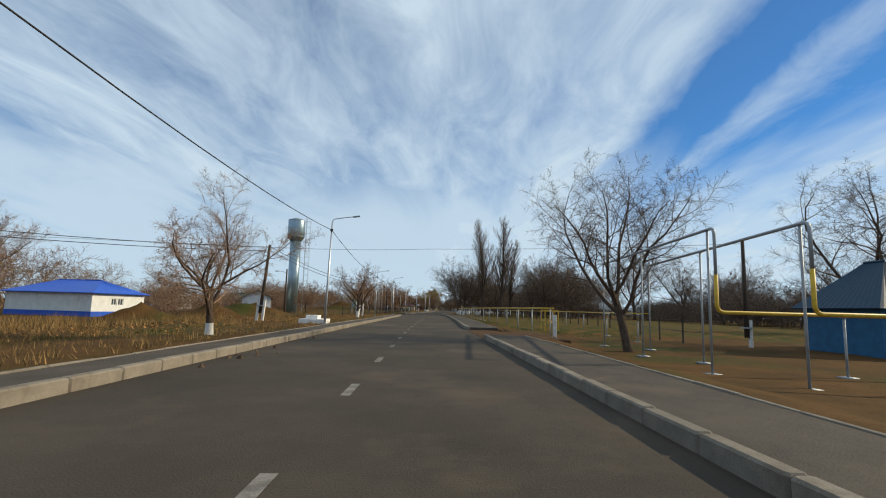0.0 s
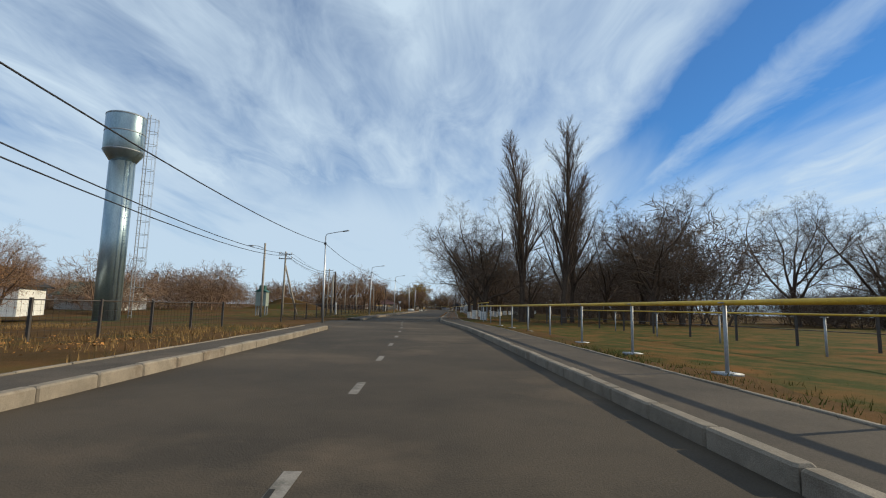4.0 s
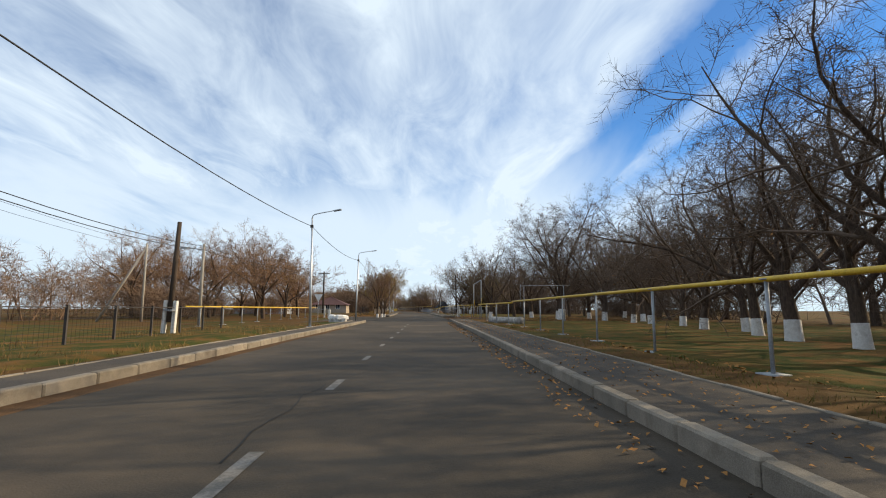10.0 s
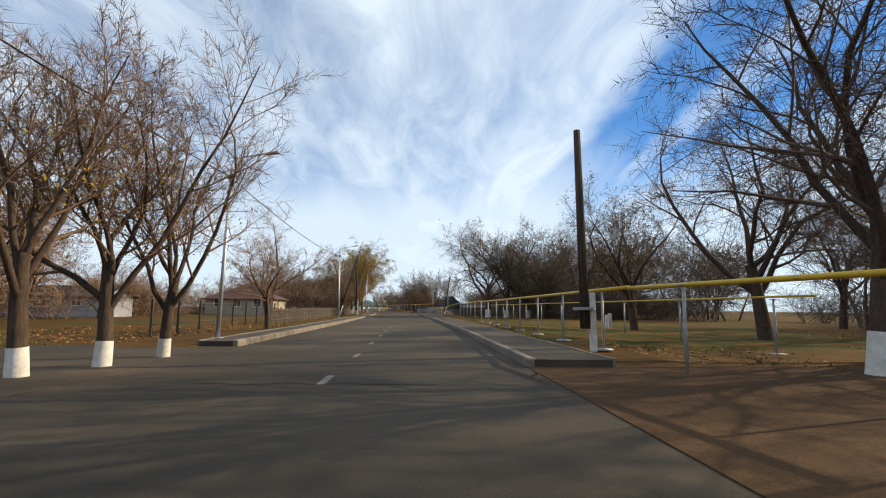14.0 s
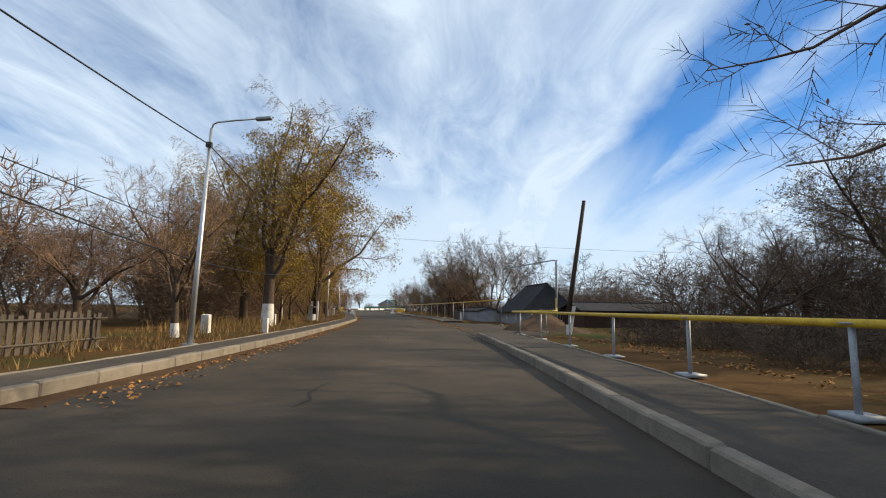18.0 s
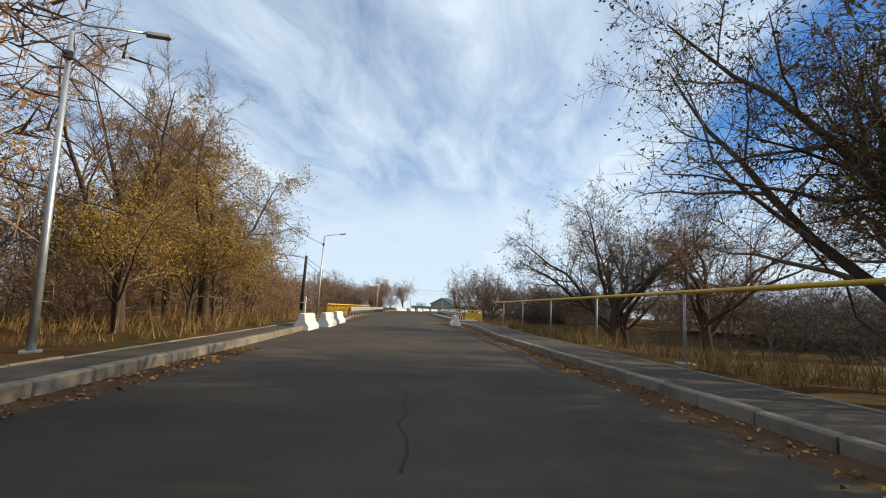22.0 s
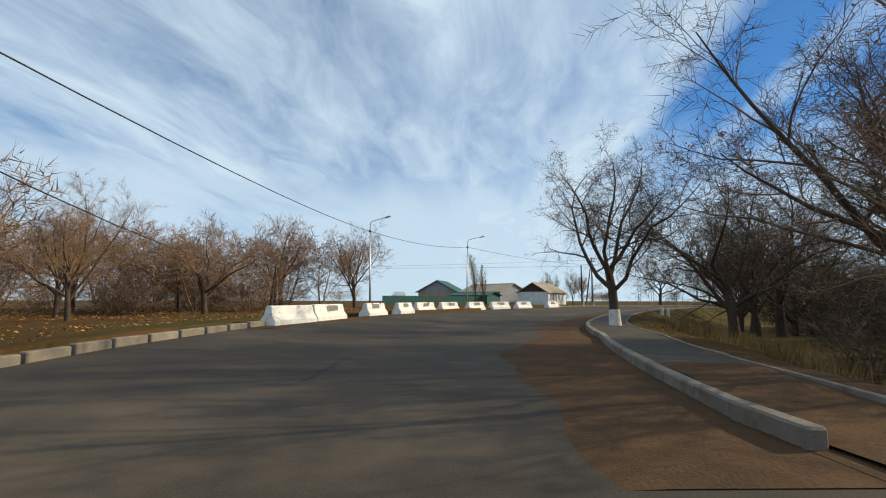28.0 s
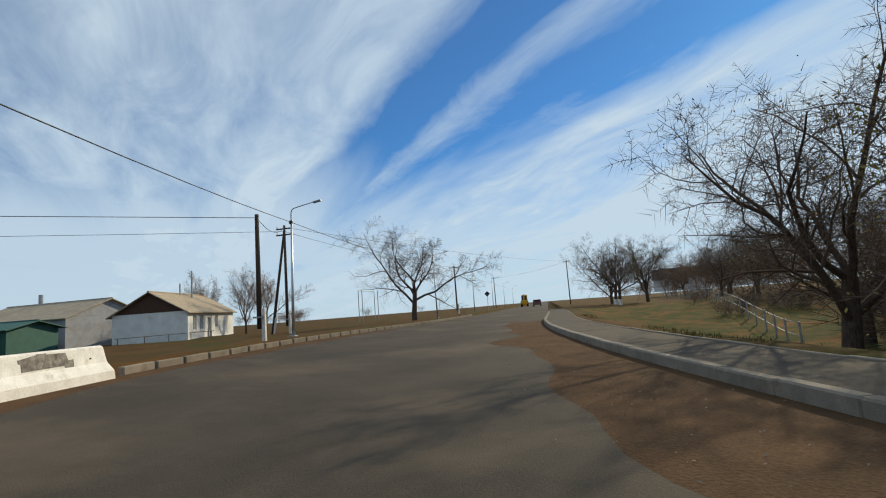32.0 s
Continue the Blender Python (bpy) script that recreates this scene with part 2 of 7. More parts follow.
M = {
    "asphalt": mat("asphalt", (0.07, 0.056, 0.041), (0.043, 0.036, 0.028), 0.35, 0.85, 0.35, fine=55, dirt=(0.105, 0.080, 0.056), dirt_scale=0.22, dirt_lo=0.52),
    "pavement": mat("pavement_asphalt", (0.088, 0.073, 0.058), (0.06, 0.051, 0.042), 0.8, 0.9, 0.4, fine=70, dirt=(0.125, 0.098, 0.072), dirt_scale=0.5, dirt_lo=0.56),
    "kerb": mat("kerb_concrete", (0.25, 0.215, 0.17), (0.17, 0.147, 0.118), 2.5, 0.9, 0.4, fine=90, rnd=0.14, dirt=(0.13, 0.10, 0.075), dirt_scale=1.5, dirt_lo=0.56),
    "ground": mat("earth_and_grass", (0.108, 0.055, 0.019), (0.06, 0.036, 0.013), 0.45, 1.0, 0.8, fine=28, dirt=(0.046, 0.054, 0.014), dirt_scale=0.14, dirt_lo=0.49),
    "lawn": mat("late_lawn", (0.038, 0.046, 0.010), (0.095, 0.062, 0.018), 0.9, 1.0, 1.0, fine=26, contrast=(0.42, 0.58), dirt=(0.150, 0.068, 0.020), dirt_scale=0.45, dirt_lo=0.51),
    "dirt": mat("road_dirt", (0.105, 0.06, 0.032), (0.068, 0.042, 0.024), 1.2, 1.0, 0.8, fine=30),
    "line": mat("road_paint", (0.22, 0.2, 0.175), (0.13, 0.12, 0.105), 5.0, 0.8, 0.2, fine=60, contrast=(0.42, 0.58)),
    "crack": mat("crack_filler", (0.035, 0.033, 0.03), None, 4.0, 0.8, 0.1),
    "white": mat("whitewash", (0.72, 0.70, 0.66), (0.55, 0.52, 0.47), 5.0, 0.9, 0.4, fine=70, dirt=(0.30, 0.25, 0.19), dirt_scale=3.0, dirt_lo=0.60),
    "block": mat("painted_concrete", (0.78, 0.76, 0.72), (0.62, 0.60, 0.56), 3.0, 0.8, 0.3, fine=60, dirt=(0.26, 0.22, 0.17), dirt_scale=1.6, dirt_lo=0.60),
    "block_grey": mat("bare_concrete", (0.36, 0.34, 0.31), (0.24, 0.22, 0.20), 3.0, 0.9, 0.5, fine=60, dirt=(0.62, 0.60, 0.56), dirt_scale=2.2, dirt_lo=0.52),
    "dark_patch": mat("bitumen_stain", (0.11, 0.10, 0.09), (0.30, 0.28, 0.25), 9.0, 0.9, 0.4, fine=50),
    "galv": mat("galvanised_steel", (0.50, 0.52, 0.54), (0.40, 0.42, 0.44), 4.0, 0.42, 0.05, metal=0.75, fine=80),
    "galv_dull": mat("grey_paint_steel", (0.34, 0.36, 0.38), (0.25, 0.26, 0.27), 6.0, 0.55, 0.1, metal=0.3, fine=80, dirt=(0.15, 0.09, 0.06), dirt_scale=5.0, dirt_lo=0.63),
    "tank": mat("aluminium_paint", (0.34, 0.42, 0.46), (0.22, 0.30, 0.34), 1.2, 0.35, 0.05, metal=0.7, fine=30, stretch=(1, 1, 0.25), dirt=(0.20, 0.15, 0.11), dirt_scale=1.4, dirt_lo=0.66),
    "yellow": mat("yellow_gas_paint", (0.62, 0.40, 0.035), (0.48, 0.30, 0.03), 5.0, 0.5, 0.1, fine=50, dirt=(0.20, 0.13, 0.06), dirt_scale=4.0, dirt_lo=0.64),
    "rail": mat("yellow_rail_paint", (0.68, 0.43, 0.02), (0.55, 0.33, 0.02), 5.0, 0.5, 0.1, fine=50, dirt=(0.20, 0.13, 0.06), dirt_scale=4.0, dirt_lo=0.66),
    "black": mat("black_paint", (0.030, 0.030, 0.032), (0.05, 0.047, 0.045), 6.0, 0.5, 0.1, fine=60),
    "guard_white": mat("white_rail_paint", (0.70, 0.70, 0.68), (0.55, 0.54, 0.52), 6.0, 0.5, 0.1, fine=60),
    "cable": mat("cable_rubber", (0.020, 0.020, 0.022), None, 6.0, 0.6, 0.0),
    "wood_pole": mat("tarred_wood", (0.085, 0.062, 0.047), (0.045, 0.035, 0.028), 3.0, 0.9, 0.6, fine=40, stretch=(6, 6, 0.5)),
    "concrete_pole": mat("pole_concrete", (0.36, 0.32, 0.27), (0.27, 0.24, 0.20), 3.0, 0.9, 0.4, fine=60),
    "fence_dark": mat("dark_fence_steel", (0.045, 0.042, 0.040), (0.07, 0.055, 0.045), 6.0, 0.6, 0.2, fine=60),
    "bark": mat("bark_dark", (0.115, 0.082, 0.060), (0.060, 0.045, 0.036), 6.0, 0.95, 0.9, fine=26, stretch=(3, 3, 0.8)),
    "twig_dark": mat("twigs_dark", (0.165, 0.120, 0.090), (0.105, 0.078, 0.060), 0.7, 0.95, 0.0, rnd=0.12),
    "twig_brown": mat("twigs_brown", (0.28, 0.18, 0.115), (0.185, 0.122, 0.082), 0.7, 0.95, 0.0, rnd=0.15),
    "twig_pink": mat("twigs_russet", (0.4, 0.215, 0.15), (0.28, 0.155, 0.115), 0.7, 0.95, 0.0, rnd=0.12),
    "twig_grey": mat("twigs_grey", (0.25, 0.20, 0.165), (0.18, 0.145, 0.12), 0.7, 0.95, 0.0, rnd=0.1),
    "leaf_brown": mat("leaves_brown", (0.34, 0.17, 0.065), (0.2, 0.105, 0.045), 1.5, 0.8, 0.0, island=True),
    "leaf_yellow": mat("leaves_yellow", (0.42, 0.27, 0.035), (0.22, 0.17, 0.03), 1.2, 0.8, 0.0, island=True),
    "leaf_olive": mat("leaves_olive", (0.16, 0.14, 0.035), (0.22, 0.14, 0.04), 1.5, 0.8, 0.0, island=True),
    "grass_dry": mat("dry_grass", (0.27, 0.175, 0.075), (0.17, 0.11, 0.045), 0.8, 0.95, 0.0, island=True),
    "grass_green": mat("late_grass", (0.085, 0.095, 0.025), (0.15, 0.115, 0.04), 0.8, 0.95, 0.0, island=True),
    "fallen": mat("fallen_leaves", (0.4, 0.19, 0.055), (0.24, 0.12, 0.045), 2.0, 0.9, 0.0, island=True),
    "plaster_white": mat("white_plaster", (0.70, 0.70, 0.68), (0.58, 0.58, 0.56), 1.5, 0.9, 0.2, fine=50, dirt=(0.42, 0.40, 0.37), dirt_scale=0.9, dirt_lo=0.60),
    "plaster_grey": mat("blue_grey_limewash", (0.34, 0.35, 0.38), (0.26, 0.27, 0.29), 1.5, 0.9, 0.3, fine=50, dirt=(0.26, 0.24, 0.22), dirt_scale=0.9, dirt_lo=0.58),
    "plaster_tan": mat("tan_plaster", (0.38, 0.31, 0.24), (0.30, 0.25, 0.19), 1.5, 0.9, 0.3, fine=50),
    "blue": mat("blue_metal_roof", (0.025, 0.10, 0.52), (0.02, 0.08, 0.42), 3.0, 0.4, 0.05, fine=40),
    "blue_wall": mat("blue_boarding", (0.03, 0.12, 0.24), (0.022, 0.09, 0.18), 3.0, 0.7, 0.2, fine=50),
    "slate": mat("asbestos_slate", (0.045, 0.045, 0.047), (0.03, 0.03, 0.032), 2.0, 0.9, 0.3, fine=40),
    "slate_tan": mat("weathered_slate", (0.40, 0.33, 0.24), (0.30, 0.25, 0.19), 2.0, 0.9, 0.3, fine=40),
    "red_roof": mat("dark_red_roof", (0.10, 0.045, 0.040), (0.075, 0.036, 0.032), 2.0, 0.7, 0.2, fine=40),
    "green_roof": mat("green_metal", (0.035, 0.11, 0.09), (0.03, 0.085, 0.07), 2.0, 0.6, 0.1, fine=40),
    "gable_dark": mat("dark_gable_boards", (0.085, 0.050, 0.036), (0.06, 0.036, 0.026), 2.0, 0.8, 0.3, fine=40, stretch=(8, 8, 1)),
    "frame_white": mat("window_paint", (0.72, 0.72, 0.70), (0.62, 0.62, 0.60), 4.0, 0.6, 0.1),
    "glass": mat("window_glass", (0.025, 0.035, 0.05), (0.02, 0.03, 0.045), 2.0, 0.08, 0.0, spec=0.6),
    "red_car": mat("dark_red_car_paint", (0.11, 0.018, 0.022), None, 2.0, 0.25, 0.0, spec=0.6),
    "rubber": mat("tyre_rubber", (0.02, 0.02, 0.02), None, 4.0, 0.8, 0.1),
    "digger": mat("digger_yellow", (0.60, 0.36, 0.02), None, 3.0, 0.5, 0.1),
    "soil": mat("dug_soil", (0.125, 0.084, 0.055), (0.075, 0.050, 0.034), 1.8, 1.0, 1.0, fine=16),
    "water": mat("puddle_water", (0.03, 0.03, 0.03), None, 1.0, 0.03, 0.0, spec=0.7),
    "sign_blue": mat("sign_enamel", (0.02, 0.02, 0.03), None, 2.0, 0.4, 0.0),
    "red_brick": mat("red_paint", (0.35, 0.05, 0.03), None, 2.0, 0.6, 0.1),
    "aluminium": mat("bright_aluminium", (0.62, 0.63, 0.64), (0.5, 0.51, 0.52), 5.0, 0.35, 0.0, metal=0.6),
}


# ---- the road's line and the ground's height ----
CENTRE = [(-6.4, -200), (-3.9, -120), (-1.93, -59.97), (0, 0), (0.76, 29.99), (1.98, 59.96), (3.22, 89.94), (6.09, 119.8), (9.21, 149.63), (12.27, 179.47),
          (14.52, 209.39), (15.82, 239.36), (14.83, 269.33), (12.24, 299.22), (8.94, 329.04), (6.01, 358.89), (6.9, 388.77), (19.89, 415.6)]


def road_line():
    c = np.array(CENTRE, float)
    pts = []
    for i in range(1, len(c) - 1):
        p0, p1, p2 = c[i - 1], c[i], c[i + 1]
        p3 = c[i + 2] if i + 2 < len(c) else 2 * p2 - p1 + np.array([4.5, -2.0])
        for u in np.linspace(0, 1, 40, endpoint=False):
            pts.append(0.5 * (2 * p1 + (p2 - p0) * u + (2 * p0 - 5 * p1 + 4 * p2 - p3) * u ** 2 + (3 * p1 - p0 - 3 * p2 + p3) * u ** 3))
    p, a = np.array(c[-1]), radians(32.5)
    for k in range(640):
        pts.append(p.copy())
        p = p + np.array([math.sin(a), math.cos(a)])
        a = min(a + radians(0.62), radians(48.5))
    return np.array(pts)


LINE = road_line()
ARC = np.concatenate([[0], np.cumsum(np.linalg.norm(np.diff(LINE, axis=0), axis=1))])
ARC -= ARC[np.linalg.norm(LINE, axis=1).argmin()]
DIRS = np.gradient(LINE, axis=0)
DIRS /= np.linalg.norm(DIRS, axis=1)[:, None]
S_MIN, S_MAX = ARC[0], ARC[-1]
RIGHT_EDGE = [(-130, 2.2), (30, 2.2), (40, 2.35), (70, 2.3), (84, 1.55), (103, 1.95), (112, 2.05), (145, 2.15), (165, 2.05), (190, 2.0), (232, 1.85), (248, 2.55), (275, 3.7), (292, 3.6), (308, 3.25), (316, 3.75), (332, 3.5), (350, 3.1), (376, 2.75), (386, 4.0), (400, 4.1), (417, 3.25), (431, 3.7), (460, 4.2)]
LEFT_EDGE = [(-130, -4.24), (12, -4.24), (40, -4.01), (82, -4.4), (110, -4.4), (134, -4.79), (190, -4.95), (232, -4.79), (248, -4.05), (272, -3.38), (287, -3.85), (300, -4.17), (318, -4.72), (332, -4.4), (365, -5.19), (381, -6.6), (394, -6.76), (420, -6.76), (436, -5.97), (452, -4.32), (480, -3.54)]


def lerp_table(table, s):
    return np.interp(s, [a for a, _ in table], [b for _, b in table])


def edge_r(s):
    return lerp_table(RIGHT_EDGE, s)


def edge_l(s):
    return lerp_table(LEFT_EDGE, s)


def smooth(x, a, b):
    u = np.clip((x - a) / (b - a), 0, 1)
    return u * u * (3 - 2 * u)


def bank(s, l):
    """The outer side of the last bend is raised."""
    return 0.24 * smooth(s, 368, 392) * (1 - 0.5 * smooth(s, 425, 470)) * smooth(-l, 0.5, 7.0)


def valley(s):
    """The river's bed under the bridge."""
    return smooth(s, 322, 338) * (1 - smooth(s, 374, 384))


# level side entries: from, to, side, width
WALK_R, WALK_L, RISE = 1.62, 1.02, 0.15     # footway widths with their kerb, and the kerb's height
ENTRIES = [(18.9, 26.6, 1, 3.4), (167.3, 183.2, 1, 8.0), (250.0, 269.6, 1, 3.6), (324.8, 333.5, 1, 2.2), (371.5, 378.5, 1, 2.6), (325.8, 331, -1, 1.5), (67.8, 82.2, -1, 2.1), (159.3, 187.6, -1, 5.4)]


def ground_z(s, l):
    """Height of the open ground beside the road."""
    out_r, out_l = edge_r(s) + WALK_R, edge_l(s) - WALK_L - 0.04
    off = np.where(l > 0, l - out_r, out_l - l)
    z = RISE - 0.02 - np.where(l > 0, 0.18, 0.11) * smooth(off, 0.3, 4.0)
    z = z - np.where(l < 0, 0.55 * smooth(off, 6, 22) * (1 - smooth(s, 90, 120)), 0)
    z = z - np.where(l > 0, 0.36 * smooth(off, 0.5, 2.4) * (1 - smooth(s, 27, 40)), 0)
    z = z - valley(s) * 3.2 * smooth(off, -0.2, 5.0)
    z = z - np.where(l > 0, 1.6 * smooth(s, 295, 325) * (1 - smooth(s, 330, 345)) * smooth(off, 1.0, 6.0), 0)
    z = z - np.where(l > 0, (0.8 + 0.9 * smooth(s, 400, 425)) * smooth(s, 376, 384) * (1 - smooth(s, 440, 470)) * smooth(off, 0.4, 5.5), 0)
    for a, b, side, w in ENTRIES:
        if np.ndim(s) == 0 and (not a - 0.2 < s < b + 0.2 or l * side < 0):
            continue
        w -= WALK_R if side > 0 else WALK_L
        z = np.where(l * side > 0, z - (z + 0.05) * smooth(s, a - 0.1, a + 0.1) * (1 - smooth(s, b - 0.1, b + 0.1)) * (1 - smooth(off, w - 0.4, w + 1.2)), z)
    return z + bank(s, l)


def at(s, l, z=None):
    """The world's place at s metres along the road and l metres to its right; z is above the road's plane, or None for the ground."""
    x, y = np.interp(s, ARC, LINE[:, 0]), np.interp(s, ARC, LINE[:, 1])
    dx, dy = np.interp(s, ARC, DIRS[:, 0]), np.interp(s, ARC, DIRS[:, 1])
    k = math.hypot(dx, dy)
    return Vector((x + dy / k * l, y - dx / k * l, float(ground_z(s, l)) if z is None else z))


def turn(s):
    """Heading of the road in degrees about z; 0 looks along +y."""
    return math.degrees(math.atan2(-np.interp(s, ARC, DIRS[:, 0]), np.interp(s, ARC, DIRS[:, 1])))


def track(x, y):
    """s and l of a place."""
    k = int(((LINE[:, 0] - x) ** 2 + (LINE[:, 1] - y) ** 2).argmin())
    w = np.array([x, y]) - LINE[k]
    return ARC[k] + w @ DIRS[k], w[0] * DIRS[k][1] - w[1] * DIRS[k][0]


def land(x, y):
    s, l = track(x, y)
    return Vector((x, y, float(ground_z(s, l))))


# ---- mesh helpers ----
class Shape:
    """Collects vertices and faces of one mesh."""

    def __init__(self):
        self.v, self.f = [], []

    def add(self, verts, faces):
        k = len(self.v)
        self.v += [tuple(p) for p in verts]
        self.f += [tuple(i + k for i in f) for f in faces]
        return self

    def box(self, c, size, m=None, taper=1.0, bevel=0.0):
        x, y, z = (d / 2 for d in size)
        t = taper
        b = bevel
        if b:
            ring = [(x - b, -y), (x, -y + b), (x, y - b), (x - b, y), (-x + b, y), (-x, y - b), (-x, -y + b), (-x + b, -y)]
            vs = []
            for zz, k in ((-z, 1.0), (z - b, t), (z, t)):
                g = b if zz == z else 0
                vs += [(px * k - math.copysign(g, px) * 0.8, py * k - math.copysign(g, py) * 0.8, zz) for px, py in ring]
            fs = [tuple(range(7, -1, -1)), tuple(range(16, 24))]
            for r in (0, 8):
                fs += [(r + i, r + (i + 1) % 8, r + 8 + (i + 1) % 8, r + 8 + i) for i in range(8)]
        else:
            vs = [(-x, -y, -z), (x, -y, -z), (x, y, -z), (-x, y, -z), (-x * t, -y * t, z), (x * t, -y * t, z), (x * t, y * t, z), (-x * t, y * t, z)]
            fs = [(3, 2, 1, 0), (4, 5, 6, 7), (0, 1, 5, 4), (1, 2, 6, 5), (2, 3, 7, 6), (3, 0, 4, 7)]
        c = Vector(c)
        vs = [(m @ Vector(p) if m else Vector(p)) + c for p in vs]
        return self.add(vs, fs)

    def tube(self, pts, radii, n=8, caps=True):
        """A tube along points."""
        pts = [Vector(p) for p in pts]
        if isinstance(radii, (int, float)):
            radii = [radii] * len(pts)
        vs, fs = [], []
        side = None
        for i, p in enumerate(pts):
            d = (pts[min(i + 1, len(pts) - 1)] - pts[max(i - 1, 0)]).normalized()
            if side is None:
                side = d.cross(Vector((0, 0, 1)) if abs(d.z) < 0.9 else Vector((1, 0, 0))).normalized()
            else:
                side = (side - d * side.dot(d)).normalized()
            other = d.cross(side)
            for k in range(n):
                a = 2 * math.pi * k / n
                vs.append(p + (side * math.cos(a) + other * math.sin(a)) * radii[i])
            if i:
                r = (i - 1) * n
                fs += [(r + k, r + (k + 1) % n, r + n + (k + 1) % n, r + n + k) for k in range(n)]
        if caps:
            fs += [tuple(range(n - 1, -1, -1)), tuple(range(len(vs) - n, len(vs)))]
        return self.add(vs, fs)

    def lathe(self, c, prof, n=24):
        """A round body from (radius, height) pairs."""
        vs, fs = [], []
        for i, (r, z) in enumerate(prof):
            vs += [(c[0] + r * math.cos(2 * math.pi * k / n), c[1] + r * math.sin(2 * math.pi * k / n), c[2] + z) for k in range(n)]
            if i:
                b = (i - 1) * n
                fs += [(b + k, b + (k + 1) % n, b + n + (k + 1) % n, b + n + k) for k in range(n)]
        fs += [tuple(range(n - 1, -1, -1)), tuple(range(len(vs) - n, len(vs)))]
        return self.add(vs, fs)

    def prism(self, poly, axis_a, axis_b, origin, along, length):
        """A flat outline (a, b) swept along a direction."""
        a, b, o, d = Vector(axis_a), Vector(axis_b), Vector(origin), Vector(along)
        n = len(poly)
        vs = [o + a * p + b * q for p, q in poly] + [o + a * p + b * q + d * length for p, q in poly]
        fs = [tuple(range(n - 1, -1, -1)), tuple(range(n, 2 * n))] + [(i, (i + 1) % n, n + (i + 1) % n, n + i) for i in range(n)]
        return self.add(vs, fs)

    def mesh(self, name, material, flat=True):
        me = bpy.data.meshes.new(name)
        me.from_pydata(self.v, [], self.f)
        me.materials.append(material)
        if not flat:
            me.polygons.foreach_set("use_smooth", [True] * len(me.polygons))
        me.update()
        return me


def part(name, shape, material, parent=None, label="", flat=True, kind=""):
    """Links a Shape or a mesh as ONE object under a thing."""
    me = shape if isinstance(shape, bpy.types.Mesh) else shape.mesh(name, material, flat)
    ob = new(name, me)
    if parent:
        ob.parent = parent
    if label or kind:
        tagged(ob, label, kind=kind)
    return ob


def thing(name, place, label, category, group="", rz=0.0, kind=""):
    e = new(name)
    e.empty_display_size = 0.3
    e.matrix_basis = pose(*place, 0, 0, rz)
    return tagged(e, label, category, group, kind)


def structure(name, shape, material, label, flat=True, category=""):
    return tagged(new(name, shape.mesh(name, material, flat)), label, category or name.replace("_", " "), kind="structure")


def ribbon(s0, s1, l_a, l_b, z_a, z_b, step=2.0, skirt=0.0):
    """A strip of surface between two offsets along the road; l and z are numbers or functions of s."""
    sh = Shape()
    n = max(1, int(math.ceil((s1 - s0) / step)))
    row = []
    cols = 2
    for i in range(n + 1):
        s = s0 + (s1 - s0) * i / n
        la, lb = (f(s) if callable(f) else f for f in (l_a, l_b))
        row.append([at(s, la, z_a + float(bank(s, la))), at(s, lb, z_b + float(bank(s, lb)))])
    vs = [p for r in row for p in r]
    fs = [(2 * i, 2 * i + 1, 2 * i + 3, 2 * i + 2) for i in range(n)]
    sh.add(vs, fs)
    if skirt:
        for c in (0, 1):
            k = [r[c] for r in row]
            low = [p - Vector((0, 0, skirt)) for p in k]
            m = len(k)
            f = [(i, i + 1, m + i + 1, m + i) for i in range(m - 1)]
            sh.add(k + low, f if c else [tuple(reversed(q)) for q in f])
        for r in (row[0], row[-1]):
            sh.add([r[0], r[1], r[1] - Vector((0, 0, skirt)), r[0] - Vector((0, 0, skirt))], [(0, 1, 2, 3)])
    return sh


# ---- ground, road, pavements ----
def build_ground():
    offs = [0.0, 0.25, 0.8, 1.6, 3, 5, 7.5, 11, 15, 20, 28, 38, 52]
    far = [90, 160, 300, 700, 1500]
    rows = np.concatenate([np.arange(S_MIN, 600, 3.0), np.arange(600, S_MAX, 30)])
    vs, ncol = [], None
    for row_i, s in enumerate(rows):
        r0, l0 = edge_r(s) + WALK_R - 0.02, edge_l(s) - WALK_L
        line = []
        for o in reversed(offs):
            line.append(at(s, l0 - o))
        base = line[0]
        lf = [Vector((base.x - (o - 52) * 1.0, base.y - (o - 52) * 0.05, base.z - 0.002 * row_i)) for o in far]
        line = list(reversed(lf)) + line
        line += [at(s, l0 + 0.05, -0.25 - 3.2 * float(valley(s))), at(s, r0 - 0.05, -0.25 - 3.2 * float(valley(s)))]
        right = [at(s, r0 + o) for o in offs]
        base = right[-1]
        right += [Vector((base.x + (o - 52) * 1.0, base.y - (o - 52) * 0.12, base.z - 0.002 * row_i)) for o in far]
        line += right
        for i, p in enumerate(line):
            if abs(p.z) < 1.2 and 5 < i < len(line) - 5:
                q = 0.10 * noise.noise(Vector((p.x * 0.22, p.y * 0.22, 0))) + 0.04 * noise.noise(Vector((p.x * 0.9, p.y * 0.9, 4)))
                inner = abs(i - (len(line) - 1) / 2)
                if inner > 2:
                    p.z += q
        ncol = len(line)
        vs += line
    fs = [(j * ncol + i, j * ncol + i + 1, (j + 1) * ncol + i + 1, (j + 1) * ncol + i) for j in range(len(rows) - 1) for i in range(ncol - 1)]
    # beyond both ends
    sh = Shape().add(vs, fs)
    return structure("ground", sh, M["ground"], "bare brown earth with dry autumn grass beside the road", flat=False)


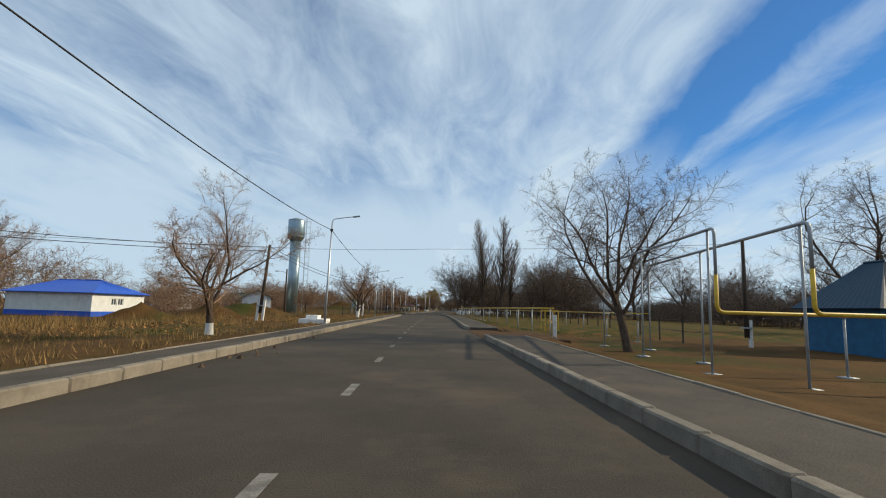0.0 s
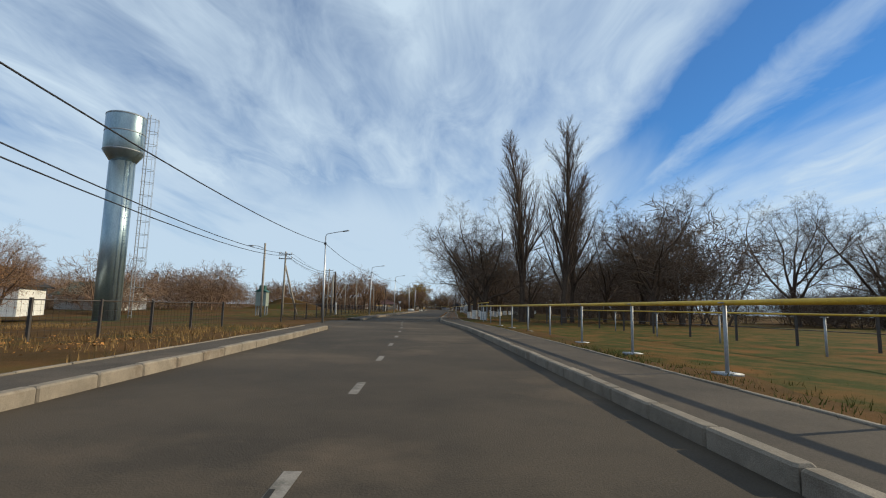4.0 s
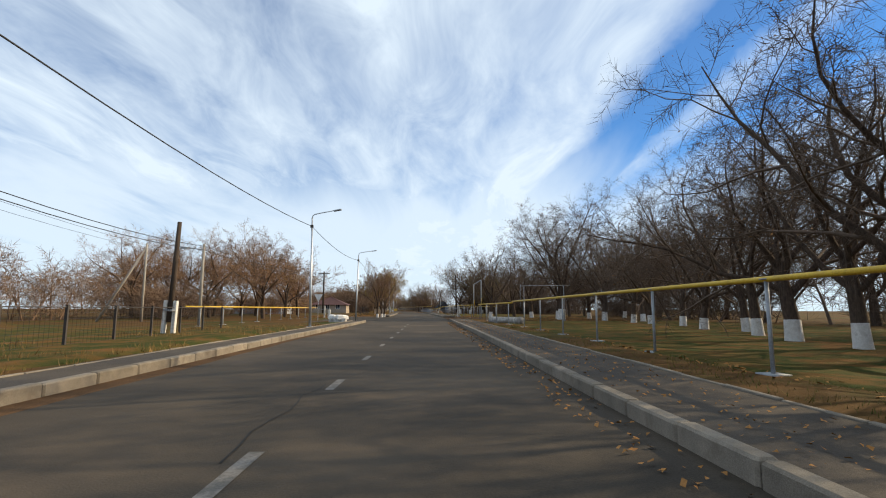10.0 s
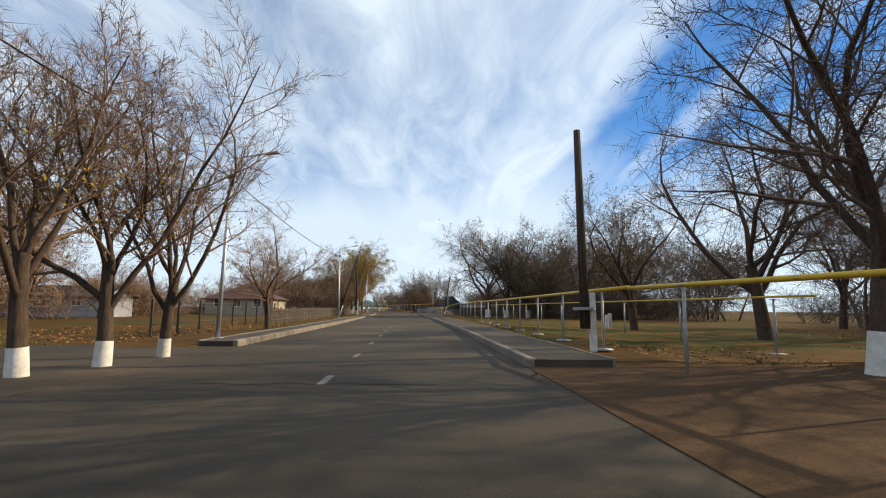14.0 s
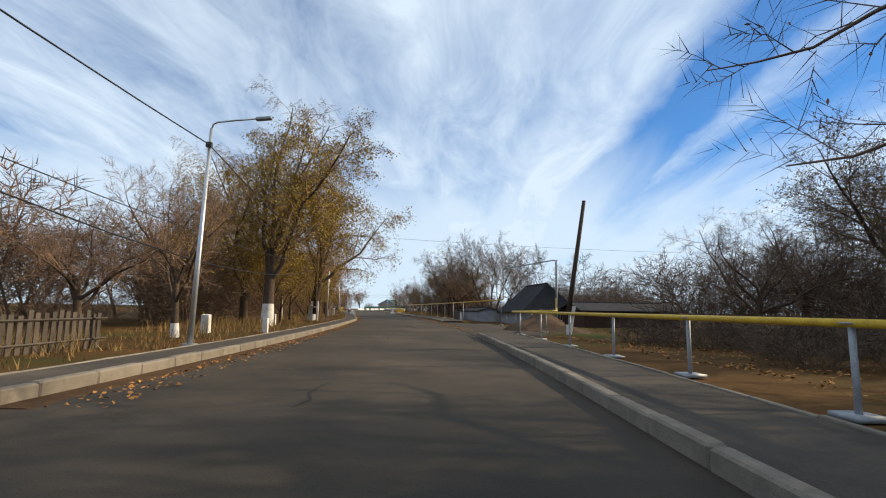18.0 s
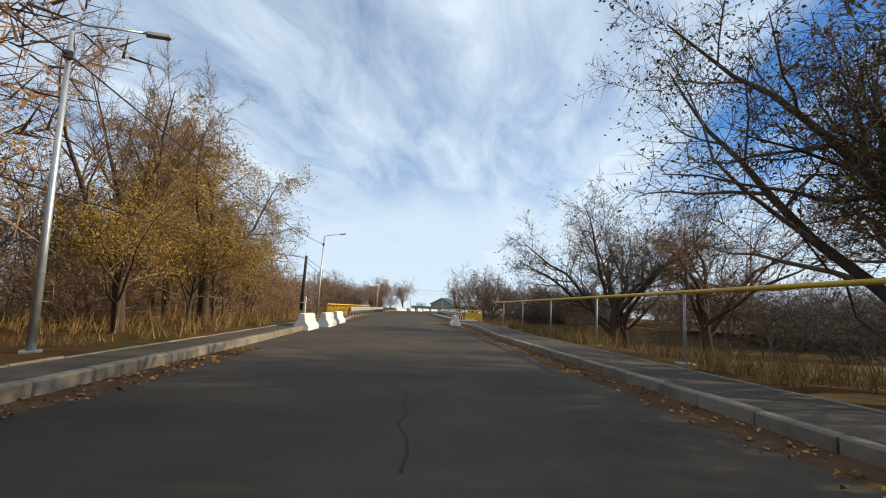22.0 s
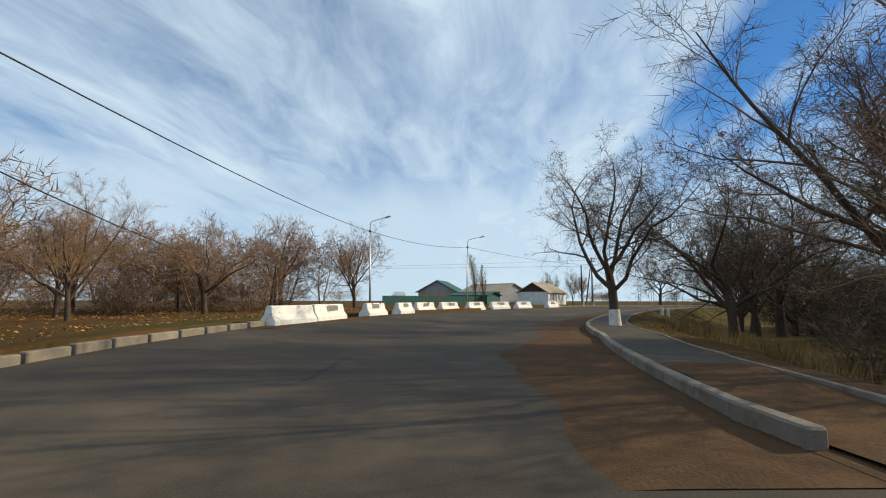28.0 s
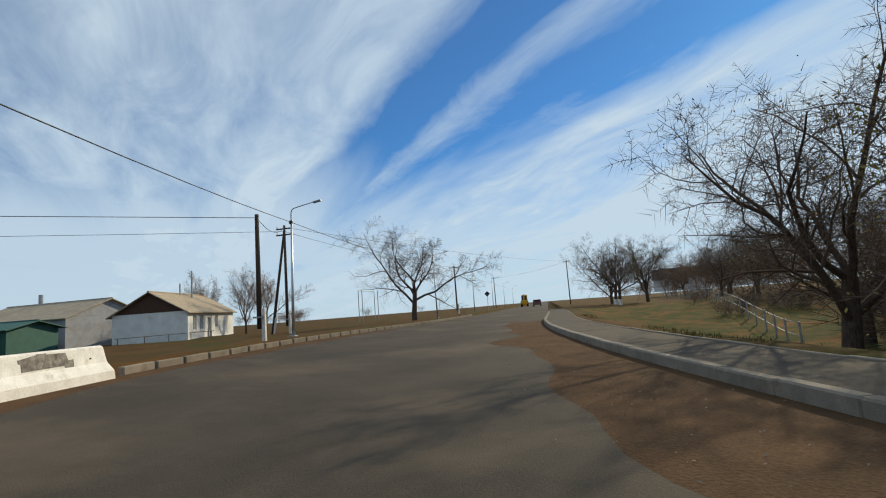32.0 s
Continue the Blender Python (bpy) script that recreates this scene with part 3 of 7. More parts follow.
build_ground()
road = structure("road", ribbon(S_MIN, 333, edge_l, edge_r, 0.0, 0.0, 1.5), M["asphalt"], "worn grey-brown asphalt road with patched cracks")
beyond = Shape()
rows_s = np.concatenate([np.arange(372, 520, 1.5), np.arange(520, S_MAX, 8.0)])
for s in rows_s:
    for j in range(13):
        l = float(edge_l(s) + (edge_r(s) - edge_l(s)) * j / 12)
        beyond.v.append(tuple(at(s, l, float(bank(s, l)))))
beyond.f = [(i * 13 + j, i * 13 + j + 1, i * 13 + j + 14, i * 13 + j + 13) for i in range(len(rows_s) - 1) for j in range(12)]
structure("road_beyond", beyond, M["asphalt"], "worn grey asphalt road bending past the bridge", category="road")


def pavement(name, s0, s1, side, width, label):
    e = edge_r if side > 0 else edge_l
    sh = ribbon(s0, s1, (lambda s: e(s) + 0.12) if side > 0 else (lambda s: e(s) - width), (lambda s: e(s) + width) if side > 0 else (lambda s: e(s) - 0.12), RISE, RISE, 1.5, 0.4)
    return structure(name, sh, M["pavement"], label, category="pavement")


R_RUNS = [(-60, 19.0), (26.5, 167.4), (183.1, 250.1), (269.5, 325)]
L_RUNS = [(-60, 68), (82, 159.5), (187.5, 326)]
for i, (a, b) in enumerate(R_RUNS):
    pavement("pavement_right_%d" % (i + 1), a, b, 1, WALK_R, "asphalt footway behind a concrete kerb")
for i, (a, b) in enumerate(L_RUNS):
    pavement("pavement_left_%d" % (i + 1), a, b, -1, WALK_L, "narrow asphalt footway behind a concrete kerb")
pavement("pavement_right_5", 378.5, 470, 1, 1.6, "asphalt footway round the inside of the bend")
# footway and road run level across the side entries
for name, a, b, side, w in (("entry_right_1", 18.9, 26.6, 1, 3.4), ("entry_right_2", 167.3, 183.2, 1, 8.0), ("entry_right_3", 250.0, 269.6, 1, 3.6), ("verge_right", 324.8, 333.5, 1, 2.2), ("verge_right_beyond", 371.5, 378.5, 1, 2.6), ("verge_left", 325.8, 331, -1, 1.5), ("entry_left_1", 67.8, 82.2, -1, 2.1), ("entry_left_2", 159.3, 187.6, -1, 5.4)):
    e = edge_r if side > 0 else edge_l
    sh = ribbon(a, b, (lambda s: e(s) - 0.02) if side > 0 else (lambda s: e(s) - w), (lambda s: e(s) + w) if side > 0 else (lambda s: e(s) + 0.02), 0.012, 0.012, 1.5, 0.25)
    structure(name, sh, M["asphalt"] if (side < 0 and w > 2) or w == 3.6 else M["dirt"], "level side entry of worn asphalt and trodden earth", category="side entry")
# swept earth along the gutters
for name, a, b, side, w in (("gutter_dirt_1", 236, 300, -1, 0.7), ("gutter_dirt_2", 374.5, 446, 1, 2.6), ("gutter_dirt_3", 272.5, 317.8, 1, 0.9), ("gutter_dirt_4", 386, 445, -1, 1.4), ("gutter_dirt_5", 120, 150, -1, 0.4), ("gutter_dirt_6", 318, 334, 1, 2.0), ("gutter_dirt_7", 322, 334, -1, 1.2)):
    e = edge_r if side > 0 else edge_l
    wob = lambda s, w=w: w * (0.75 + 0.5 * noise.noise(Vector((s * 0.35, w, side))))
    sh = Shape()
    n = int((b - a) / 0.6)
    for i in range(n + 1):
        s = a + (b - a) * i / n
        for j in range(5):
            l = float(e(s)) - side * wob(s) * j / 4
            sh.v.append(tuple(at(s, l, (0.008 if j < 4 else -0.006) + float(bank(s, l)))))
    sh.f = [(i * 5 + j, i * 5 + j + 1, i * 5 + j + 6, i * 5 + j + 5) for i in range(n) for j in range(4)]
    structure(name, sh, M["dirt"], "brown earth washed along the road's edge", category="dirt")

# earth ramp burying the end of the footway past the bridge
ramp = Shape()
for i in range(19):
    for j in range(9):
        s, u = 373.0 + i * 0.4, j / 8
        l = float(edge_r(s)) + 0.16 + 2.4 * u
        z = 0.02 + 0.15 * float(smooth(s, 373.9, 378.2)) * (1 - float(smooth(s, 378.4, 380.2)) * 0.35) * (1 - u ** 3 * 0.8) + 0.03 * noise.noise(Vector((s * 1.4, l * 1.4, 2)))
        ramp.v.append(tuple(at(s, l, z)))
ramp.f = [(i * 9 + j, i * 9 + j + 1, i * 9 + j + 10, i * 9 + j + 9) for i in range(18) for j in range(8)]
structure("earth_ramp", ramp, M["dirt"], "trodden brown earth ramp at the footway's end", False, "earth ramp")



def lawn(name, s0, s1, l0, l1, label, seed):
    """A thin sward over the open ground with a frayed edge."""
    sh = Shape()
    n, m = int((s1 - s0) / 1.5), 16
    for i in range(n + 1):
        s = s0 + (s1 - s0) * i / n
        side = 1 if l1 > 0 else -1
        inner = float(edge_r(s)) + WALK_R + 0.12 if side > 0 else float(edge_l(s)) - WALK_L - 0.12
        for j in range(m + 1):
            u = (j / m) ** 1.6
            a = inner + side * (abs(l0) + 0.5 * abs(noise.noise(Vector((s * 0.4, seed, 1)))))
            b = side * (abs(l1) + 2.5 * noise.noise(Vector((s * 0.15, seed, 5))))
            l = a + (b - a) * u
            p = at(s, l)
            fray = min(1.0, min(i, n - i) / 2, min(j, m - j) / 1.5)
            p.z += -0.10 + 0.165 * fray + 0.05 * noise.noise(Vector((p.x * 0.5, p.y * 0.5, seed)))
            sh.v.append(tuple(p))
    sh.f = [(i * (m + 1) + j, i * (m + 1) + j + 1, (i + 1) * (m + 1) + j + 1, (i + 1) * (m + 1) + j) for i in range(n) for j in range(m)]
    return structure(name, sh, M["lawn"], label, False, "lawn")


lawn("lawn_1", 30, 90, 0.3, 44, "dull green late-autumn grass behind the pipe", 1)
lawn("lawn_2", 99, 169, 1.2, 30, "green grass under fallen leaves below the trees", 2)
lawn("lawn_3", 186, 226, 1.0, 20, "dark worn grass below the trees", 3)
lawn("lawn_4", 396, 470, 0.4, 26, "dark green grass on the shaded slope", 4)
lawn("lawn_5", 86, 150, -0.1, -24, "yellowing green grass behind the footway", 5)

# centre dashes and sealed cracks
paint = Shape()
for k in range(-6, 58):
    s = k * 3.8 + 17.6
    if 156 < s < 180 or s > 200:
        continue
    mid = float((edge_l(s) + edge_r(s)) / 2)
    L = 0.95
    a, b, c2, d = at(s, mid - 0.06, 0.004 + float(bank(s, mid))), at(s, mid + 0.06, 0.004 + float(bank(s, mid))), at(s + L, mid + 0.06, 0.004 + float(bank(s, mid))), at(s + L, mid - 0.06, 0.004 + float(bank(s, mid)))
    paint.add([a, b, c2, d], [(0, 1, 2, 3)])
tagged(new("lane_marking", paint.mesh("lane_marking", M["line"])), "worn white dashes along the middle of the road", "road marking", kind="structure")
crack = Shape()
rng = random.Random(4)
for k in range(46):
    s, mid = -20 + k * 9.2 + rng.uniform(-3, 3), 0.0
    along = rng.random() < 0.7
    l = float((edge_l(s) + edge_r(s)) / 2) + (rng.uniform(-0.25, 0.1) if along else rng.uniform(-3, 3))
    pts = []
    n = rng.randint(5, 11)
    for i in range(n):
        pts.append((s + (i * 0.45 if along else rng.uniform(-0.1, 0.1)), l + (rng.uniform(-0.07, 0.07) if along else i * 0.35)))
    w = rng.uniform(0.008, 0.022)
    for (s0, l0), (s1, l1) in zip(pts, pts[1:]):
        if 331 < s1 < 374:
            continue
        d = Vector((s1 - s0, l1 - l0)).normalized() * w
        q = [at(s0 - d.y, l0 + d.x, 0.005), at(s0 + d.y, l0 - d.x, 0.005), at(s1 + d.y, l1 - d.x, 0.005), at(s1 - d.y, l1 + d.x, 0.005)]
        crack.add([p + Vector((0, 0, float(bank(s0, l0)))) for p in q], [(0, 1, 2, 3)])
tagged(new("road_crack", crack.mesh("road_crack", M["crack"])), "dark sealed cracks in the asphalt", "crack", kind="structure")

# ---- bridge ----
RAIL_L, RAIL_R = ((2.1, 327.6), (-3.0, 373.0)), ((15.0, 331.0), (10.15, 370.5))


def along(seg, d):
    a, b = Vector((*seg[0], 0)), Vector((*seg[1], 0))
    u = (b - a).normalized()
    return a + u * d, u


deck = Shape()
la, lu = along(RAIL_L, 0)
lb, _ = along(RAIL_L, (Vector(RAIL_L[1]) - Vector(RAIL_L[0])).length)
ra, ru = along(RAIL_R, 0)
rb, _ = along(RAIL_R, (Vector(RAIL_R[1]) - Vector(RAIL_R[0])).length)
rl = Vector((lu.y, -lu.x, 0))
corners = [la - rl * 0.35 - lu * 3, ra + rl * 0.35 - ru * 3, rb + rl * 0.35 + ru * 5.5, lb - rl * 0.35 + lu * 2.5]
deck.add([Vector((p.x, p.y, -0.02)) for p in corners] + [Vector((p.x, p.y, -0.75)) for p in corners], [(3, 2, 1, 0)[::-1], (4, 7, 6, 5), (0, 4, 5, 1), (1, 5, 6, 2), (2, 6, 7, 3), (3, 7, 4, 0)])
structure("bridge_deck", deck, M["kerb"], "concrete bridge deck over a dry river bed", category="bridge")
br = Shape()
inL, inR = 2.0, 2.2
n = 24
for i in range(n + 1):
    u = i / n
    p, q = (la - lu * 4).lerp(lb + lu * 4, u) + rl * (inL - 0.1), (ra - ru * 4).lerp(rb + ru * 6, u) - rl * (inR - 0.1)
    br.v += [(p.x, p.y, -0.006), (q.x, q.y, -0.006)]
    if i:
        br.f.append((2 * i - 2, 2 * i - 1, 2 * i + 1, 2 * i))
structure("bridge_road", br, M["asphalt"], "asphalt roadway across the bridge", category="road")
for nm, a, b, sgn, w in (("bridge_footway_left", la, lb, 1, inL), ("bridge_footway_right", ra, rb, -1, inR)):
    sh = Shape()
    u = (b - a).normalized()
    x = Vector((u.y, -u.x, 0)) * sgn
    a0, b0 = a - u * 1.2, b + u * (1.5 if sgn > 0 else 0.3)
    prof = [(-0.3, -0.3), (w - 0.14, -0.3), (w - 0.12, 0.10), (w - 0.16, 0.14), (-0.3, 0.14)]
    sh.prism(prof, x, (0, 0, 1), a0, u, (b0 - a0).length)
    structure(nm, sh, M["kerb"], "raised concrete footway with a worn edge", category="footway")


def bridge_rail(seg, name_label):
    a, u = along(seg, 0)
    length = (Vector(seg[1]) - Vector(seg[0])).length
    rz = math.degrees(math.atan2(-u.x, u.y))
    e = thing("bridge_railing", (a.x, a.y, 0.14), name_label, "railing", "bridge railings", rz)
    e.matrix_basis = e.matrix_basis @ Matrix.Diagonal((1, 1, 0.84, 1))
    n = round(length / 2.3)
    post = Shape().box((0, 0, 0.57), (0.09, 0.09, 1.14)).box((0, 0, 0.04), (0.30, 0.30, 0.09), taper=0.8).mesh("post", M["rail"])
    bal = Shape().box((0, 0, 0.46), (0.028, 0.028, 0.62)).box((0, 0, 0.58), (0.034, 0.10, 0.035)).mesh("baluster", M["rail"])
    step = length / n
    for k in range(n + 1):
        o = part("post", post, None, e)
        o.location = (0, k * step, 0)
    for z, hgt, nm in ((1.10, 0.10, "top_rail"), (0.80, 0.05, "upper_rail"), (0.14, 0.05, "lower_rail")):
        part(nm, Shape().box((0, length / 2, z), (0.10 if nm == "top_rail" else 0.045, length, hgt), bevel=0.012), M["rail"], e)
    m = int(length / 0.19)
    for k in range(m):
        y = (k + 0.5) * length / m
        o = part("baluster", bal, None, e)
        o.location = (0, y, 0)
    return e


bridge_rail(RAIL_L, "yellow steel bridge railing with thin balusters")
bridge_rail(RAIL_R, "yellow steel bridge railing on the shaded side")


def guard_rail(start, end, sgn, label):
    a, b = Vector((*start, 0.12)), Vector((*end, 0.12))
    u = (b - a).normalized()
    length = (b - a).length
    rz = math.degrees(math.atan2(-u.x, u.y))
    e = thing("crash_barrier", a, label, "crash barrier", "bridge crash barriers", rz)
    n = round(length / 2.0)
    step = length / n
    post = Shape().box((0, 0, 0.34), (0.10, 0.13, 0.74), bevel=0.01).box((0, 0, -0.02), (0.26, 0.26, 0.06)).mesh("post", M["black"])
    for k in range(n + 1):
        o = part("post", post, None, e)
        o.location = (-sgn * 0.10, k * step, 0)
    # the waved beam: outline in (out, up), out towards the road
    wave = [(0.0, 0.40), (0.045, 0.43), (0.075, 0.47), (0.075, 0.51), (0.02, 0.545), (0.02, 0.595), (0.075, 0.63), (0.075, 0.67), (0.045, 0.71), (0.0, 0.74),
            (-0.012, 0.735), (0.03, 0.70), (0.058, 0.665), (0.058, 0.635), (0.004, 0.60), (0.004, 0.54), (0.058, 0.505), (0.058, 0.475), (0.03, 0.435), (-0.012, 0.405)]
    k, y = 0, 0.0
    while y < length + 0.4:
        seg = min(0.72, length + 0.5 - y)
        part("beam_section", Shape().prism(wave, (sgn, 0, 0), (0, 0, 1), (0, y - 0.2, 0), (0, 1, 0), seg - 0.004), M["guard_white"] if k % 2 else M["black"], e,
             "white painted beam section" if k % 2 else "black painted beam section")
        y += 0.72
        k += 1
    return e


guard_rail((3.95, 328.0), (-1.0, 374.6), 1, "waved steel crash barrier painted in black and white bands")
guard_rail((13.35, 332.3), (9.15, 370.6), -1, "waved steel crash barrier painted in black and white bands, in shade")


# ---- trees ----
class Tree:
    """Grows tapered limbs into two meshes, trunk and crown, and keeps the tips for leaves."""

    def __init__(self, seed):
        self.r = random.Random(seed)
        self.trunk, self.crown, self.tips = Shape(), Shape(), []

    def limb(self, start, way, length, radius, level, o):
        r = self.r
        seg = o["segs"][min(level, len(o["segs"]) - 1)]
        pts, rad = [start.copy()], [radius]
        d = way.normalized()
        p = start.copy()
        end = o["taper"][min(level, len(o["taper"]) - 1)]
        for i in range(seg):
            wob = o["wob"] * (0.5, 1.0, 1.0, 2.0, 1.0)[min(level, 4)]
            d = (d + Vector((r.gauss(0, wob), r.gauss(0, wob), r.gauss(0, wob))) + Vector((0, 0, o["lift"][min(level, len(o["lift"]) - 1)]))).normalized()
            p = p + d * (length / seg)
            pts.append(p.copy())
            rad.append(radius * (1 - (1 - end) * (i + 1) / seg))
        if level == o["levels"] and seg == 1:
            # the last twigs are slender tapering blades
            a = d.cross(Vector((r.gauss(0, 1), r.gauss(0, 1), r.gauss(0, 1)))).normalized() * o["twig_w"] * r.uniform(0.7, 1.2)
            k = len(self.crown.v)
            q = pts[0]
            self.crown.v += [tuple(q + a), tuple(q - a), tuple(p)]
            self.crown.f.append((k, k + 1, k + 2))
            self.tips.append(p)
            self.tips.append(q.lerp(p, 0.5))
            return
        if o["fine"] and level == 3 and seg == 2:
            # branchlets bend once and end in a point
            a = d.cross(Vector((r.gauss(0, 1), r.gauss(0, 1), r.gauss(0, 1)))).normalized() * max(radius, o["twig_w"])
            k = len(self.crown.v)
            self.crown.v += [tuple(pts[0] + a), tuple(pts[0] - a), tuple(pts[1] + a * 0.6), tuple(pts[1] - a * 0.6), tuple(pts[2])]
            self.crown.f += [(k, k + 1, k + 3, k + 2), (k + 2, k + 3, k + 4)]
            self.branch(pts, rad, length, level, seg, o)
            return
        sides = (8, 6, 4, 3, 3, 3)[min(level, 5)] if o["fine"] else (5, 3, 3, 3)[level]
        (self.trunk if level <= o["trunk_levels"] else self.crown).tube(pts, rad, sides, caps=False)
        if level >= o["levels"]:
            self.tips += pts[1:]
            return
        self.branch(pts, rad, length, level, seg, o)

    def branch(self, pts, rad, length, level, seg, o):
        r = self.r
        kids = o["kids"][min(level, len(o["kids"]) - 1)]
        lo = o["from"][min(level, len(o["from"]) - 1)]
        spin = r.uniform(0, 6.28)
        for k in range(kids):
            u = lo + (1 - lo) * (k + r.uniform(0.1, 0.9)) / kids
            x = u * seg
            i = min(int(x), seg - 1)
            q = pts[i].lerp(pts[i + 1], x - i)
            ax = (pts[i + 1] - pts[i]).normalized()
            a = radians(r.gauss(o["angle"][min(level, len(o["angle"]) - 1)], 9))
            spin += 2.4 + r.uniform(-0.5, 0.5)
            s1 = ax.cross(Vector((0, 0, 1)) if abs(ax.z) < 0.95 else Vector((1, 0, 0))).normalized()
            s2 = ax.cross(s1)
            w = ax * math.cos(a) + (s1 * math.cos(spin) + s2 * math.sin(spin)) * math.sin(a)
            rr = rad[i] * (1 - (x - i)) + rad[i + 1] * (x - i)
            ratio = o["ratio"][min(level, len(o["ratio"]) - 1)]
            ln = length * ratio * r.uniform(0.75, 1.2) * (1.15 - 0.45 * (u - lo) / (1 - lo + 1e-6))
            if o["cone"]:
                ln *= o["cone"](u) if level == 0 else 1
            self.limb(q, w, ln, min(rr * 0.75, max(rr * o["thin"], o["min_r"])), level + 1, o)

    def leaves(self, share, size, count, low=0.0, high=1.0, top=10.0):
        sh, r = Shape(), self.r
        pool = [p for p in self.tips if low * top <= p.z <= high * top]
        r.shuffle(pool)
        for p in pool[:int(len(pool) * share * 0.35)]:
            for _ in range(count):
                c = p + Vector((r.gauss(0, 0.12), r.gauss(0, 0.12), r.gauss(0, 0.12)))
                a = Vector((r.gauss(0, 1), r.gauss(0, 1), r.gauss(0, 1))).normalized() * size * r.uniform(0.6, 1.3)
                b = a.cross(Vector((r.gauss(0, 1), r.gauss(0, 1), r.gauss(0, 1)))).normalized() * size * 0.45
                k = len(sh.v)
                sh.v += [tuple(c - a), tuple(c + b), tuple(c + a), tuple(c - b)]
                sh.f.append((k, k + 1, k + 2, k + 3))
        return sh


def opts(**k):
    o = dict(segs=[3, 7, 5, 2, 1], taper=[0.68, 0.16, 0.22, 0.4, 0.5], wob=0.15, lift=[0.02, 0.05, 0.04, 0.02, 0.0], kids=[6, 9, 8, 9], angle=[36, 44, 46, 45],
             ratio=[2.2, 0.42, 0.44, 0.55], thin=0.56, min_r=0.009, twig_w=0.0075, fine=True, levels=4, trunk_levels=1, cone=None)
    o["from"] = [0.55, 0.16, 0.12, 0.06]
    o.update(k)
    return o


